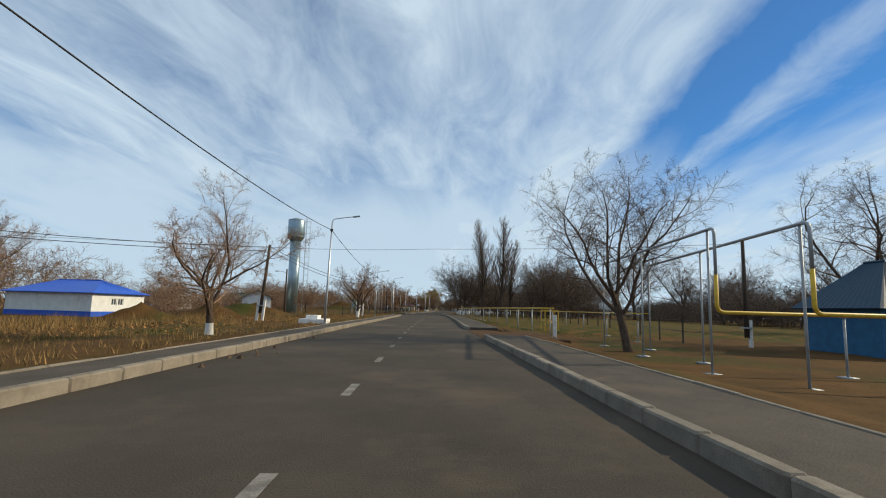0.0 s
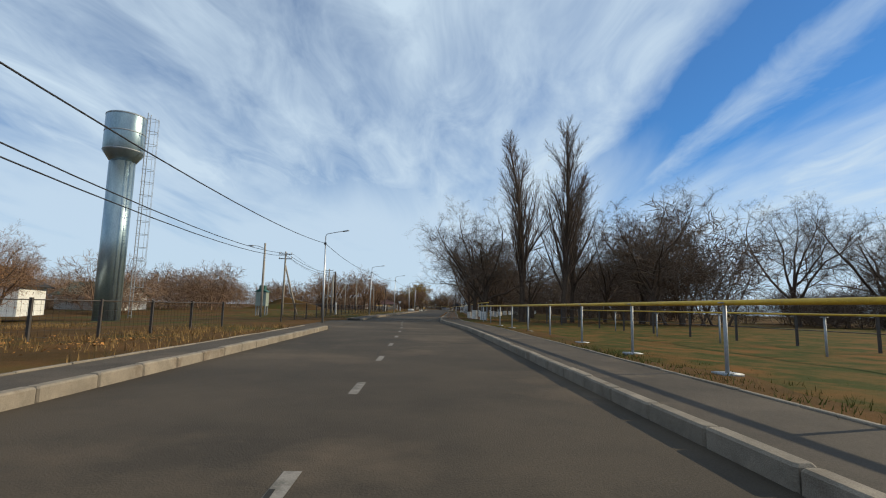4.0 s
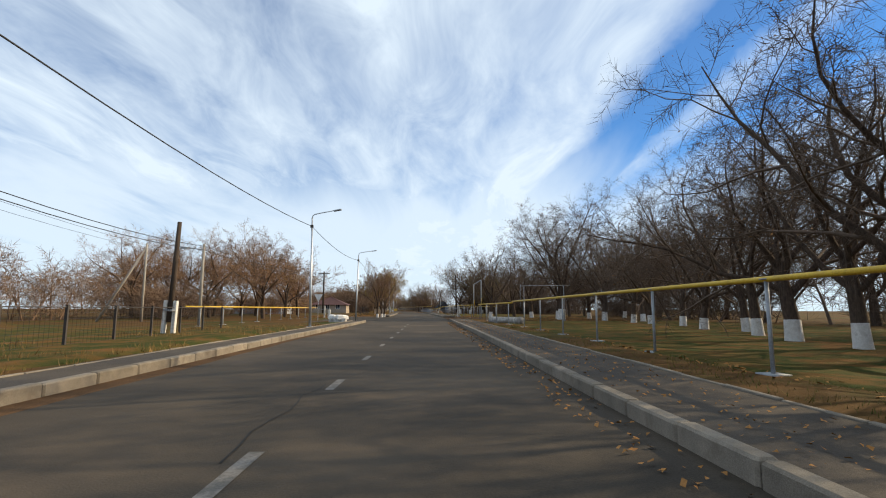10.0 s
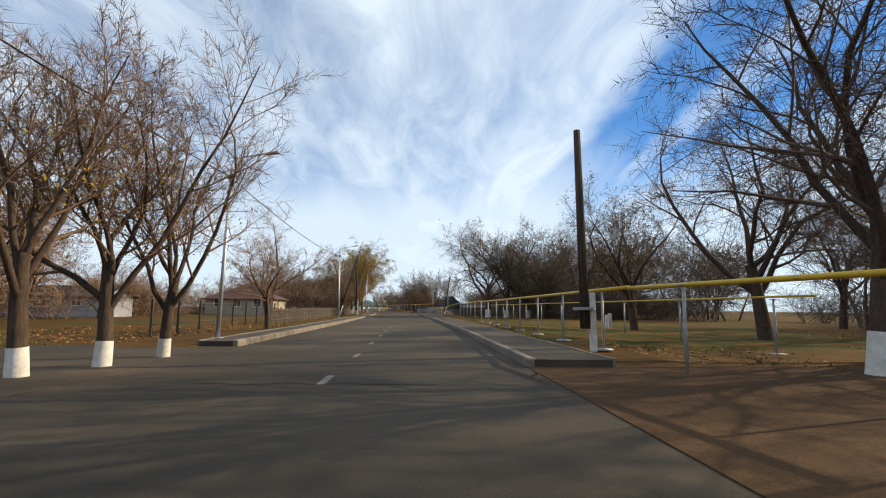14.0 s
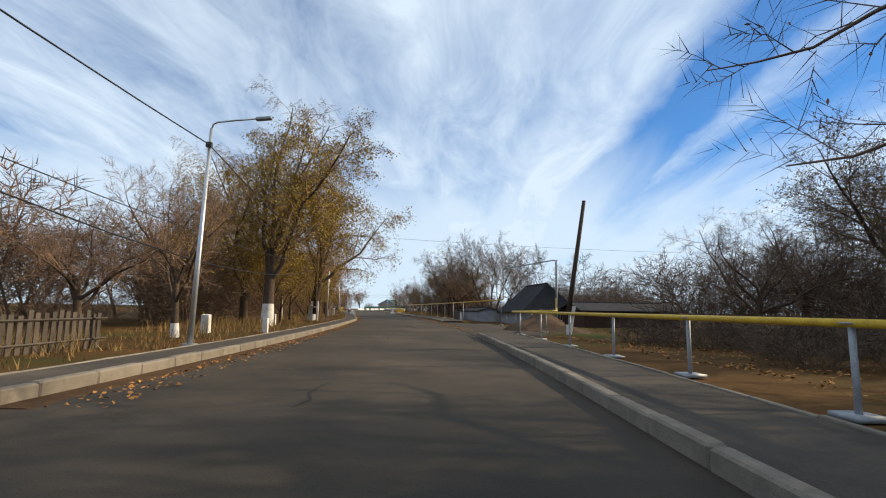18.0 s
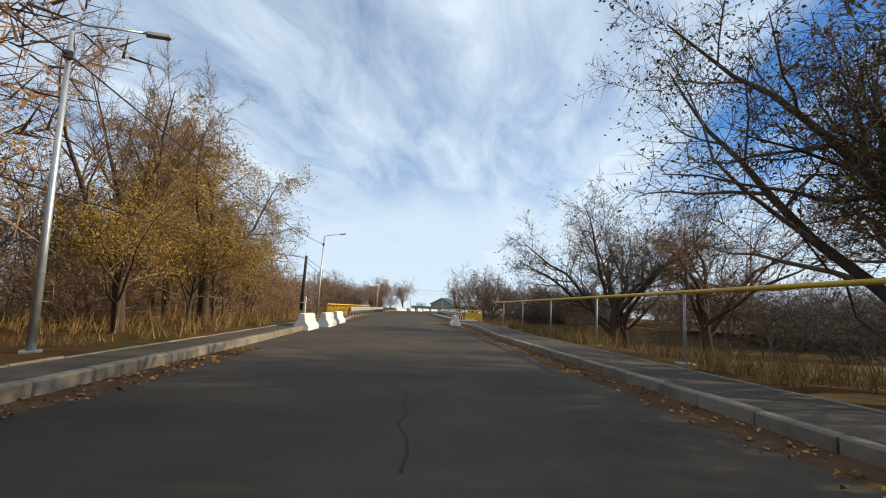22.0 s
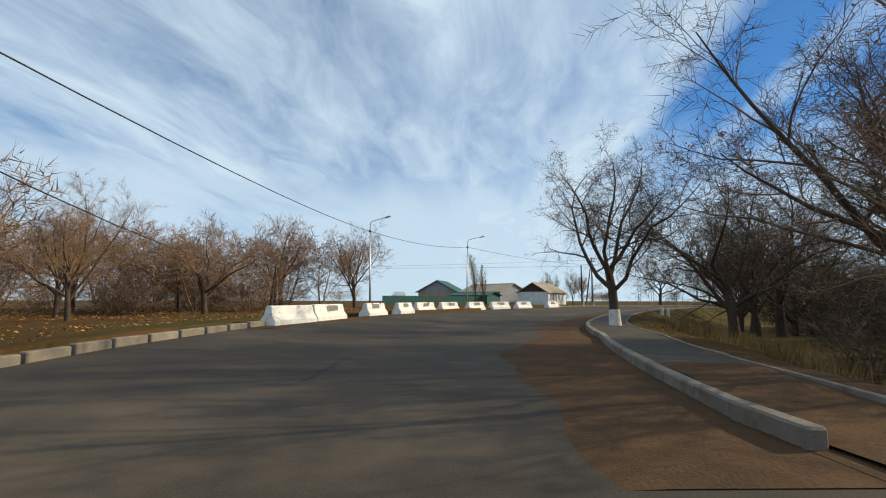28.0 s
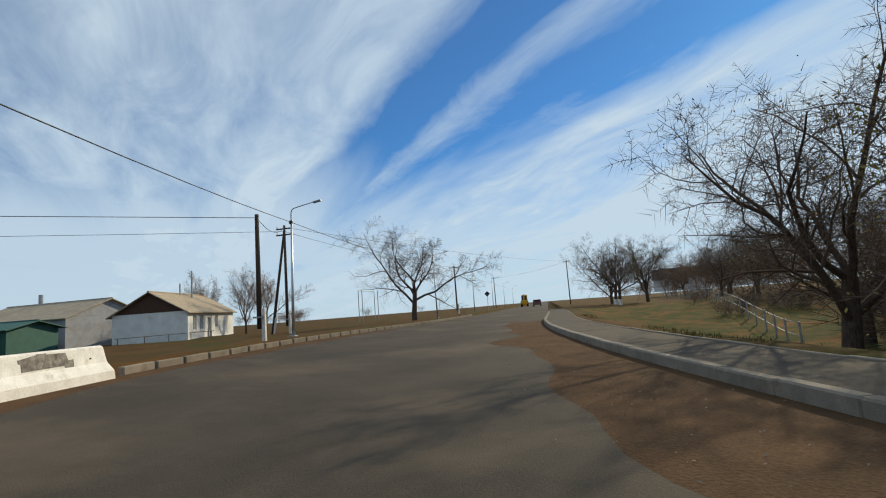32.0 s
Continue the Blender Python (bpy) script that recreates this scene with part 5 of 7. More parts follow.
# ---- street lamps and their cable ----
def lamp_meshes():
    pole = Shape().tube([(0, 0, -0.1), (0, 0, 2.0), (0, 0, 5.75)], [0.075, 0.062, 0.040], 12).mesh("pole", M["galv"], False)
    foot = Shape().box((0, 0, 0.02), (0.30, 0.30, 0.05), bevel=0.01).mesh("base_plate", M["galv_dull"])
    arm = Shape().tube([(0, 0, 5.70), (0.03, 0, 5.86), (0.12, 0, 5.93), (0.55, 0, 6.02), (1.15, 0, 6.13)], 0.026, 8).mesh("arm", M["galv"], False)
    head = Shape().box((1.33, 0, 6.15), (0.42, 0.17, 0.07), pose(0, 0, 0, 0, -10, 0), bevel=0.02).mesh("lamp_head", M["galv_dull"])
    clamp = Shape().box((0.0, -0.05, 5.28), (0.16, 0.10, 0.14), bevel=0.015).mesh("cable_clamp", M["black"])
    return [("pole", pole), ("base_plate", foot), ("arm", arm), ("lamp_head", head), ("cable_clamp", clamp)]


LAMP = lamp_meshes()
LAMPS = [(1.0, -5.6, 0.93), (25.8, -5.4, 0.95), (49.9, -5.7, 0.77), (76.2, -6.1, 0.95), (98.5, -6.1, 0.88), (123.4, -6.4, 0.97), (146.2, -6.0, 0.99), (163.2, -6.2, 1.01), (188.8, -6.0, 0.93), (215, -6.2, 0.99), (242.9, -5.55, 0.95),
         (270.2, -5.7, 0.93), (296.6, -6.1, 0.93), (323.0, -6.6, 0.97), (374.9, -7.4, 0.94), (399.4, -9.7, 0.98), (413.0, -9.6, 1.05), (440.6, -8.2, 1.07), (463, -6.0, 1.0), (488, -6.2, 1.0), (513, -6.2, 1.0), (540, -6.2, 1.0), (570, -6.2, 1.0)]
tops = []
for i, (s, l, k) in enumerate(LAMPS):
    p = at(s, l)
    lean = (0.0, 1.2 if i % 3 else -0.8)
    e = new("street_lamp")
    e.matrix_basis = pose(p.x, p.y, p.z, 0, lean[1], turn(s) + (32 if i == 12 else 4 * math.sin(i * 2.1))) @ Matrix.Scale(k, 4)
    tagged(e, "slim galvanised steel street lamp with a single arm", "street lamp", "street lamps")
    for nm, me in LAMP:
        part(nm, me, None, e, "dark cable clamp" if nm == "cable_clamp" else "")
    tops.append(e.matrix_basis @ Vector((0, -0.06, 5.28)))


def cable(name, pts, r, sag, label, category="cable"):
    path = []
    for a, b in zip(pts, pts[1:]):
        n = 10
        for k in range(n):
            u = k / n
            path.append(a.lerp(b, u) - Vector((0, 0, 4 * sag * u * (1 - u))))
    path.append(pts[-1])
    return tagged(new(name, Shape().tube(path, r, 5).mesh(name, M["cable"], False)), label, category, "overhead cables")


cable("overhead_cable", [at(-24, -6.2) + Vector((0, 0, 5.4)), *tops[:14]], 0.016, 0.35, "black lamp cable slung from pole to pole")
cable("overhead_cable", tops[14:], 0.016, 0.35, "black lamp cable slung from pole to pole")


# ---- other poles ----
def pole(name, place, h, r, material, label, stubs=0, stub_dir=0.0, lamp=False, arms=0, strut=None, lean=(0, 0), rz=0.0):
    e = new(name)
    e.matrix_basis = pose(*place, *lean, rz)
    tagged(e, label, "utility pole", "utility poles")
    part("shaft", Shape().tube([(0, 0, -0.2 if not stubs else 0.5), (0, 0, h * 0.5), (0, 0, h)], [r, r * 0.88, r * 0.72], 10), material, e, flat=False)
    for k in range(stubs):
        x = (0.17 + 0.02) * (1 if k == 0 else -1)
        part("concrete_stub", Shape().box((x, 0, 0.62), (0.15, 0.17, 1.5), bevel=0.015), M["white"], e, "white painted concrete footing")
    if stubs:
        part("wire_binding", Shape().tube([(0, 0, 0.95), (0, 0, 1.02)], 0.27, 10), M["galv_dull"], e)
    for k in range(arms):
        z = h - 0.25 - 0.45 * k
        part("crossarm", Shape().box((0, 0, z), (1.3, 0.09, 0.09)), M["wood_pole"] if material is M["wood_pole"] else M["galv_dull"], e)
        for x in (-0.58, 0.58):
            part("insulator", Shape().lathe((x, 0, z + 0.04), [(0.02, 0), (0.045, 0.05), (0.03, 0.08), (0.045, 0.11), (0.02, 0.15)], 8), M["white"], e)
    if lamp:
        part("lamp_bracket", Shape().tube([(0, 0, h - 0.5), (-0.5, -0.2, h - 0.3), (-0.9, -0.3, h - 0.28)], 0.022, 6), M["galv_dull"], e)
        part("lamp_head", Shape().box((-1.05, -0.34, h - 0.30), (0.40, 0.20, 0.11), bevel=0.03), M["galv_dull"], e)
    if strut:
        a = Vector((strut[0], strut[1], -0.2))
        part("strut", Shape().tube([a, Vector((0, 0, h * strut[2]))], [r * 0.95, r * 0.75], 9), material, e, flat=False)
        if stubs:
            d = (Vector((0, 0, h * strut[2])) - a).normalized()
            part("concrete_stub", Shape().tube([a + Vector((0.1, 0, 0)), a + d * 1.4 + Vector((0.1, 0, 0))], 0.1, 4), M["white"], e, "white painted concrete footing")
    return e


POLES = [
    # s, l, height, stubs, concrete, lamp, arms, strut, lean
    (32.0, -11.0, 5.0, 2, False, False, 0, None, (0, 4)),
    (52.5, -7.6, 3.9, 2, False, False, 0, (-0.2, -1.0, 0.95), (0, 2)),
    (58.0, -17.5, 5.5, 0, False, True, 0, None, (0, 0)),
    (86.5, -13.4, 6.2, 0, True, True, 0, None, (0, 0)),
    (92.6, -13.6, 6.2, 0, True, False, 2, (1.2, 1.0, 0.8), (0, 0)),
    (97.9, -9.8, 4.7, 1, False, False, 0, None, (0, -1)),
    (108.2, -12.6, 5.0, 0, True, True, 0, None, (0, 0)),
    (118.9, -15.4, 5.4, 0, True, False, 1, None, (0, 0)),
    (123.4, -17.2, 6.9, 0, True, False, 1, None, (0, 1)),
    (129.8, -13.8, 5.5, 0, True, True, 0, None, (0, 0)),
    (152.5, -14.5, 5.2, 0, True, True, 0, None, (0, 0)),
    (160.0, -22.5, 6.2, 0, True, False, 0, (-3.2, -0.5, 0.95), (0, 0)),
    (141.0, -10.4, 4.6, 2, False, False, 0, None, (0, 2)),
    (178.5, -12.2, 5.4, 1, False, False, 1, None, (0, 0)),
    (185.6, 4.0, 5.5, 1, False, False, 0, None, (0, -1)),
    (235.0, -6.5, 7.5, 1, False, False, 0, (-2.1, -0.2, 0.98), (0, 0)),
    (251.9, 6.95, 6.3, 1, False, False, 0, None, (0, 9)),
    (265.0, -6.0, 6.3, 2, False, False, 0, None, (0, 1)),
    (320.2, -7.1, 4.0, 1, False, False, 0, None, (0, 1)),
    (400.6, -18.9, 3.4, 0, False, False, 0, (-0.8, 0.3, 0.95), (0, 0)),
    (437.5, -8.1, 5.4, 1, False, False, 0, None, (0, 0)),
    (450.0, -14.0, 7.8, 1, False, False, 2, (-1.6, 0.6, 0.95), (0, 0)),
    (515, 8.5, 8.5, 0, False, False, 1, None, (0, 0)),
    (482, -7.6, 6.5, 1, False, False, 1, None, (0, 0)),
    (545, -9, 8.0, 0, False, False, 1, None, (0, 0)),
    (24.0, 16.0, 5.4, 1, False, False, 0, None, (0, 0)),
    (9.0, -27.0, 4.6, 0, False, False, 0, None, (0, 0)),
]
pole_top = {}
for s, l, h, st, conc, lampy, arms, strut, lean in POLES:
    p = at(s, l)
    e = pole("utility_pole", p, h, 0.115 if not conc else 0.105, M["concrete_pole"] if conc else M["wood_pole"],
             ("grey concrete utility pole" if conc else "dark weathered wooden utility pole") + (" on white concrete footings" if st else "") + (" with a small lamp" if lampy else ""),
             st, 0, lampy, arms, strut, lean, turn(s))
    pole_top[(s, l)] = e.matrix_basis @ Vector((0, 0, h - 0.15))
pole_top[(376.2, -8.2)] = tops[14] + Vector((0, 0, -0.95))
OLD = [(9.0, -27.0), (32.0, -11.0), (52.5, -7.6), (92.6, -13.6), (97.9, -9.8), (129.8, -13.8), (152.5, -14.5), (178.5, -12.2)]
for dz in (0.0, -0.25):
    cable("overhead_cable", [pole_top[k] + Vector((0.1, 0, dz)) for k in OLD], 0.018, 0.5, "thick old overhead cable on poles")
cable("overhead_cable", [pole_top[(92.6, -13.6)] + Vector((0.5, 0, 0.1)), pole_top[(118.9, -15.4)] + Vector((0.5, 0, 0)), pole_top[(123.4, -17.2)] + Vector((0.5, 0, 0)), pole_top[(160.0, -22.5)]], 0.010, 0.4, "thin dark overhead power wire")
cable("overhead_cable", [pole_top[(92.6, -13.6)] + Vector((-0.5, 0, 0.1)), pole_top[(118.9, -15.4)] + Vector((-0.5, 0, 0)), pole_top[(123.4, -17.2)] + Vector((-0.5, 0, 0)), pole_top[(160.0, -22.5)] + Vector((0, 0, -0.3))], 0.010, 0.5, "thin dark overhead power wire")
cable("overhead_cable", [pole_top[(24.0, 16.0)], at(30.4, 0.0, 4.85), pole_top[(32.0, -11.0)], at(33, -60, 6.0)], 0.010, 0.1, "thin wire crossing over the road")
cable("overhead_cable", [at(214, -14) + Vector((0, 0, 4.3)), pole_top[(235.0, -6.5)] + Vector((0, 0, -4.1)), pole_top[(265.0, -6.0)] + Vector((0, 0, -2.2))], 0.012, 0.4, "thin dark overhead power wire")
cable("overhead_cable", [at(214, -12) + Vector((0, 0, 4.1)), pole_top[(235.0, -6.5)] + Vector((0, 0, -4.4)), pole_top[(265.0, -6.0)] + Vector((0, 0, -2.5)), pole_top[(320.2, -7.1)], pole_top[(376.2, -8.2)], pole_top[(400.6, -18.9)]], 0.016, 1.0, "old sagging overhead cable")
cable("overhead_cable", [pole_top[(320.2, -7.1)] + Vector((0, 0, -0.2)), pole_top[(376.2, -8.2)] + Vector((0, 0, -0.2))], 0.014, 1.9, "old sagging overhead cable")
cable("overhead_cable", [at(268, -30) + Vector((0, 0, 6)), pole_top[(265.0, -6.0)], at(272, 40) + Vector((0, 0, 7))], 0.009, 0.4, "thin wire crossing over the road")
cable("overhead_cable", [Vector((-60, 452, 7)), pole_top[(437.5, -8.1)], pole_top[(450.0, -14.0)], pole_top[(515, 8.5)], pole_top[(545, -9)]], 0.014, 0.5, "old sagging overhead cable")
cable("overhead_cable", [Vector((-60, 462, 6.8)), pole_top[(450.0, -14.0)] + Vector((0, 0, -0.3)), pole_top[(482, -7.6)]], 0.014, 0.5, "old sagging overhead cable")


# ---- yellow gas pipe ----
def gas_run(pts, r, material, label, posts=(), post_h=1.6, group="gas pipes"):
    """A pipe along points with its own posts."""
    o = pts[0]
    e = thing("gas_pipe", (o.x, o.y, o.z), label, "gas pipe", group)
    rel = [p - o for p in pts]
    # rounded corners
    path = [rel[0]]
    for a, b, c in zip(rel, rel[1:], rel[2:]):
        d1, d2 = (b - a), (c - b)
        k = min(0.16, d1.length / 3, d2.length / 3)
        if d1.angle(d2, 0) > 0.3:
            path += [b - d1.normalized() * k, b - d1.normalized() * k * 0.3 + d2.normalized() * k * 0.3, b + d2.normalized() * k]
        else:
            path.append(b)
    path.append(rel[-1])
    part("pipe", Shape().tube(path, r, 10), material, e, flat=False)
    for p, h in posts:
        q = p - o
        part("post", Shape().tube([(q.x, q.y, q.z - 0.15), (q.x, q.y, q.z + h)], 0.032, 8).box((q.x, q.y, q.z + h), (0.14, 0.14, 0.02)).box((q.x, q.y, q.z + 0.01), (0.34, 0.34, 0.05)), M["galv_dull"], e, "grey steel post with a concrete foot", False)
    return e


def up(p, z):
    return Vector((p.x, p.y, p.z + z))


# two pipes leave the kiosk, rise over the entry and come down beyond it
for s0, l0, s1, l1, h in ((12.4, 7.5, 22.8, 8.35, 3.85), (10.2, 8.3, 21.0, 9.7, 3.65)):
    near, far, mid = at(s0, l0), at(s1, l1), at((s0 + s1) / 2, (l0 + l1) / 2 - 0.05)
    gas_run([up(at(s0 + 0.4, 22), 1.62), up(near, 1.62), up(near, 2.6)], 0.05, M["yellow"], "yellow gas pipe rising beside an entry", [(at(s0 + 0.15, l0 + 3.5), 1.57), (at(s0 + 0.2, l0 + 8), 1.57)])
    gas_run([up(near, 2.6), up(near, h), up(far, h), up(far, 1.5)], 0.042, M["galv_dull"], "grey gas pipe carried high over an entry", [(at(s0 + 0.15, l0 - 0.1), h - 0.05), (up(mid, 0), h - 0.05), (at(s1 - 0.15, l1 - 0.05), h - 0.05)])
PIPE_RUNS = [
    # s from, s to, height, offsets at both ends, post step, where one post stands
    (25.4, 46.0, 1.24, 6.6, 5.1, 3.45, 39.7),
    (46.0, 84.0, 1.24, 5.1, 4.6, 3.5, 46.5),
    (84.0, 152.5, 1.53, 5.3, 5.5, 3.98, 88.8),
    (152.5, 165.0, 1.45, 5.5, 4.6, 3.8, 161.1),
    (165.0, 172.1, 1.42, 4.6, 5.6, 3.8, 168.6),
    (177.9, 184.0, 1.50, 5.5, 4.4, 3.4, 182.4),
    (184.0, 210.0, 1.52, 4.4, 4.9, 3.4, 189.0),
    (210.0, 233.5, 1.58, 4.9, 6.3, 4.5, 223.6),
    (234.2, 251.0, 0.98, 4.1, 4.3, 2.9, 238.1),
    (268.5, 323.0, 1.66, 5.9, 5.9, 5.15, 309.4),
]
for a, b, h, la_, lb_, step, one in PIPE_RUNS:
    n = int((b - a) / 3) + 1
    pts = [up(at(a + (b - a) * k / n, la_ + (lb_ - la_) * k / n, 0.05), h) for k in range(n + 1)]
    posts = []
    for k in range(math.ceil((a + 0.3 - one) / step), math.floor((b - 0.2 - one) / step) + 1):
        s = one + k * step
        l = la_ + (lb_ - la_) * (s - a) / (b - a)
        g = at(s, l)
        posts.append((g, h + 0.05 - g.z))
    gas_run(pts, 0.046, M["yellow"], "long yellow gas pipe on thin steel posts", posts)
# second, lower and thinner pipe behind
for a, b, h, la_, lb_, step in ((25, 78, 1.15, 11.5, 10.8, 4.6), (185, 230, 1.47, 9.4, 9.4, 4.6)):
    n = int((b - a) / 3) + 1
    pts = [up(at(a + (b - a) * k / n, la_ + (lb_ - la_) * k / n, 0.0), h) for k in range(n + 1)]
    posts = [(at(a + (b - a) * (k + 0.3) / ((b - a) / step), la_ + (lb_ - la_) * k / ((b - a) / step)), h - 0.02) for k in range(int((b - a) / step))]
    gas_run(pts, 0.03, M["yellow"], "thin yellow gas pipe on low posts", posts)
# portal over the middle entry
g0, g1 = at(172.1, 5.65), at(177.9, 5.5)
gas_run([up(at(172.1, 5.65, 0.05), 1.42), up(g0, 1.5), up(g0, 2.3)], 0.05, M["yellow"], "yellow gas pipe riser", [])
gas_run([up(g0, 2.3), up(g0, 4.2), up(g1, 4.05), up(g1, 2.2)], 0.042, M["galv_dull"], "grey gas pipe carried high over an entry", [(at(171.9, 5.6), 4.15), (at(177.8, 5.42), 4.0)])
gas_run([up(g1, 2.2), up(at(177.9, 5.5, 0.05), 1.5)], 0.05, M["yellow"], "yellow gas pipe riser", [])
h0, h1 = at(168.0, 9.0), at(168.3, 14.0)
gas_run([up(h0, 1.4), up(h0, 3.4), up(h1, 3.5)], 0.022, M["galv_dull"], "thin grey gas pipe raised behind the entry", [(at(168.2, 9.4), 3.3), (at(168.4, 13.4), 3.4)])
# left side low pipe at the junction
pts = [up(at(148 + 4 * k, -13.2 - 0.1 * k), 1.15) for k in range(10)]
gas_run(pts, 0.05, M["yellow"], "yellow gas pipe on low posts behind the junction", [(at(150 + 3.4 * k, -13.3 - 0.08 * k), 1.1) for k in range(10)])
# portal before the house
p2, p3 = at(258.2, 8.8), at(265.6, 7.5)
gas_run([up(at(233.5, 6.3, 0.05), 1.58), up(at(234.0, 6.0, 0.05), 1.58), up(at(234.2, 4.1, 0.05), 0.98)], 0.046, M["yellow"], "yellow gas pipe stepping down to a lower run", [(at(233.5, 6.3), 1.55)])
gas_run([up(at(251.0, 4.3, 0.05), 0.98), up(at(252.0, 6.6, 0.05), 1.05), up(at(258.2, 8.8, 0.05), 1.15), up(p2, 1.9)], 0.046, M["yellow"], "yellow gas pipe rising beside the side street", [(at(255.0, 7.1), 1.05), (at(259.0, 7.85), 1.1)])
gas_run([up(p2, 1.9), up(p2, 4.15), up(p3, 4.15), up(p3, 2.2)], 0.04, M["galv_dull"], "grey gas pipe carried high over the side street", [(at(257.9, 8.75), 4.1), (at(265.5, 7.3), 4.1)])
gas_run([up(p3, 2.2), up(at(265.6, 7.5, 0.05), 1.8), up(at(268.5, 5.9, 0.05), 1.66)], 0.046, M["yellow"], "yellow gas pipe along the house wall", [])
# yellow valve frame and a big lagged pipe on the verge
vf = thing("valve_frame", at(33.6, 8.4), "yellow painted steel frame round a gas valve", "gas valve", rz=turn(36))
for x in (-0.45, 0.45):
    for y in (-0.6, 0.6):
        part("frame_leg", Shape().box((x, y, 0.72), (0.06, 0.06, 1.44)), M["yellow"], vf)
for x in (-0.45, 0.45):
    part("frame_bar", Shape().box((x, 0, 1.42), (0.06, 1.2, 0.06)), M["yellow"], vf)
    part("frame_bar", Shape().box((x, 0, 0.75), (0.05, 1.2, 0.05)), M["yellow"], vf)
for y in (-0.6, 0.6):
    part("frame_bar", Shape().box((0, y, 1.42), (0.84, 0.06, 0.06)), M["yellow"], vf)
part("valve", Shape().lathe((0, 0, 0.3), [(0.05, -0.3), (0.05, 0.2), (0.14, 0.25), (0.14, 0.4), (0.05, 0.45), (0.05, 0.7), (0.16, 0.72), (0.16, 0.76)], 12), M["yellow"], vf)
bp = thing("culvert_pipe", up(at(157.1, 5.75), 0.22), "large grey-white pipe lying on the verge", "pipe", rz=turn(157) + 26)
part("pipe_body", Shape().tube([(0, -1.9, 0), (0, 0, 0), (0, 1.9, 0)], 0.24, 16), M["block_grey"], bp, flat=False)
part("collar", Shape().tube([(0, -2.0, 0), (0, -1.75, 0)], 0.28, 16), M["block_grey"], bp, flat=False)


# ---- small white posts, slabs and blocks ----
def white_post(s, l, h, w=0.17, lean=0):
    e = new("marker_post", Shape().box((0, 0, h / 2 - 0.1), (w, w, h + 0.2), taper=0.88, bevel=0.015).mesh("marker_post", M["white"]))
    p = at(s, l)
    e.matrix_basis = pose(p.x, p.y, p.z, lean, lean * 0.5, turn(s))
    tagged(e, "short white painted concrete post beside the footway", "marker post", "white marker posts")


for s, l, h, w in ((25.1, 6.6, 1.30, 0.18), (248.6, -5.3, 0.55, 0.20), (258.6, -7.3, 0.6, 0.22), (283.9, -6.7, 0.62, 0.24), (292.6, -6.6, 0.8, 0.26), (273.4, 5.7, 0.7, 0.16), (261.5, 8.4, 0.9, 0.16), (201.5, 11.2, 0.9, 0.2), (202.4, 11.4, 0.8, 0.2),
                   (413.2, 6.6, 0.6, 0.22), (414.5, 6.9, 0.7, 0.24), (176.2, -11.0, 1.0, 0.20), (176.7, -11.2, 0.95, 0.18), (251.6, 7.0, 0.5, 0.2), (265.0, -8.2, 1.6, 0.16), (120, -9.6, 0.8, 0.15), (249, -7.5, 0.7, 0.3)):
    white_post(s, l, h, w, 3 if w > 0.2 else 0)
sl = thing("stone_slab", at(27.4, -6.3), "white stepped concrete slab at the lamp's foot", "slab", rz=turn(31))
part("lower_slab", Shape().box((0, 0, 0.10), (1.35, 1.7, 0.30), bevel=0.02), M["block"], sl)
part("upper_slab", Shape().box((-0.05, -0.1, 0.34), (0.65, 0.85, 0.22), bevel=0.02), M["block"], sl)
sl = thing("stone_slab", at(156.7, -6.5), "rough whitewashed rubble block beside the junction", "slab", rz=turn(158) + 6)
part("lower_slab", Shape().box((0, 0, 0.12), (1.2, 1.3, 0.36), bevel=0.06), M["block_grey"], sl)
for k, (x, y, w) in enumerate(((-0.4, -0.35, 0.5), (0.15, -0.4, 0.55), (0.35, 0.25, 0.6), (-0.3, 0.3, 0.62))):
    part("stone", Shape().box((x, y, 0.36), (w, w * 1.1, 0.24 + 0.05 * (k % 2)), pose(0, 0, 0, 3 * k, -4 + 3 * k, 20 * k), 0.9, 0.05), M["block"], sl)


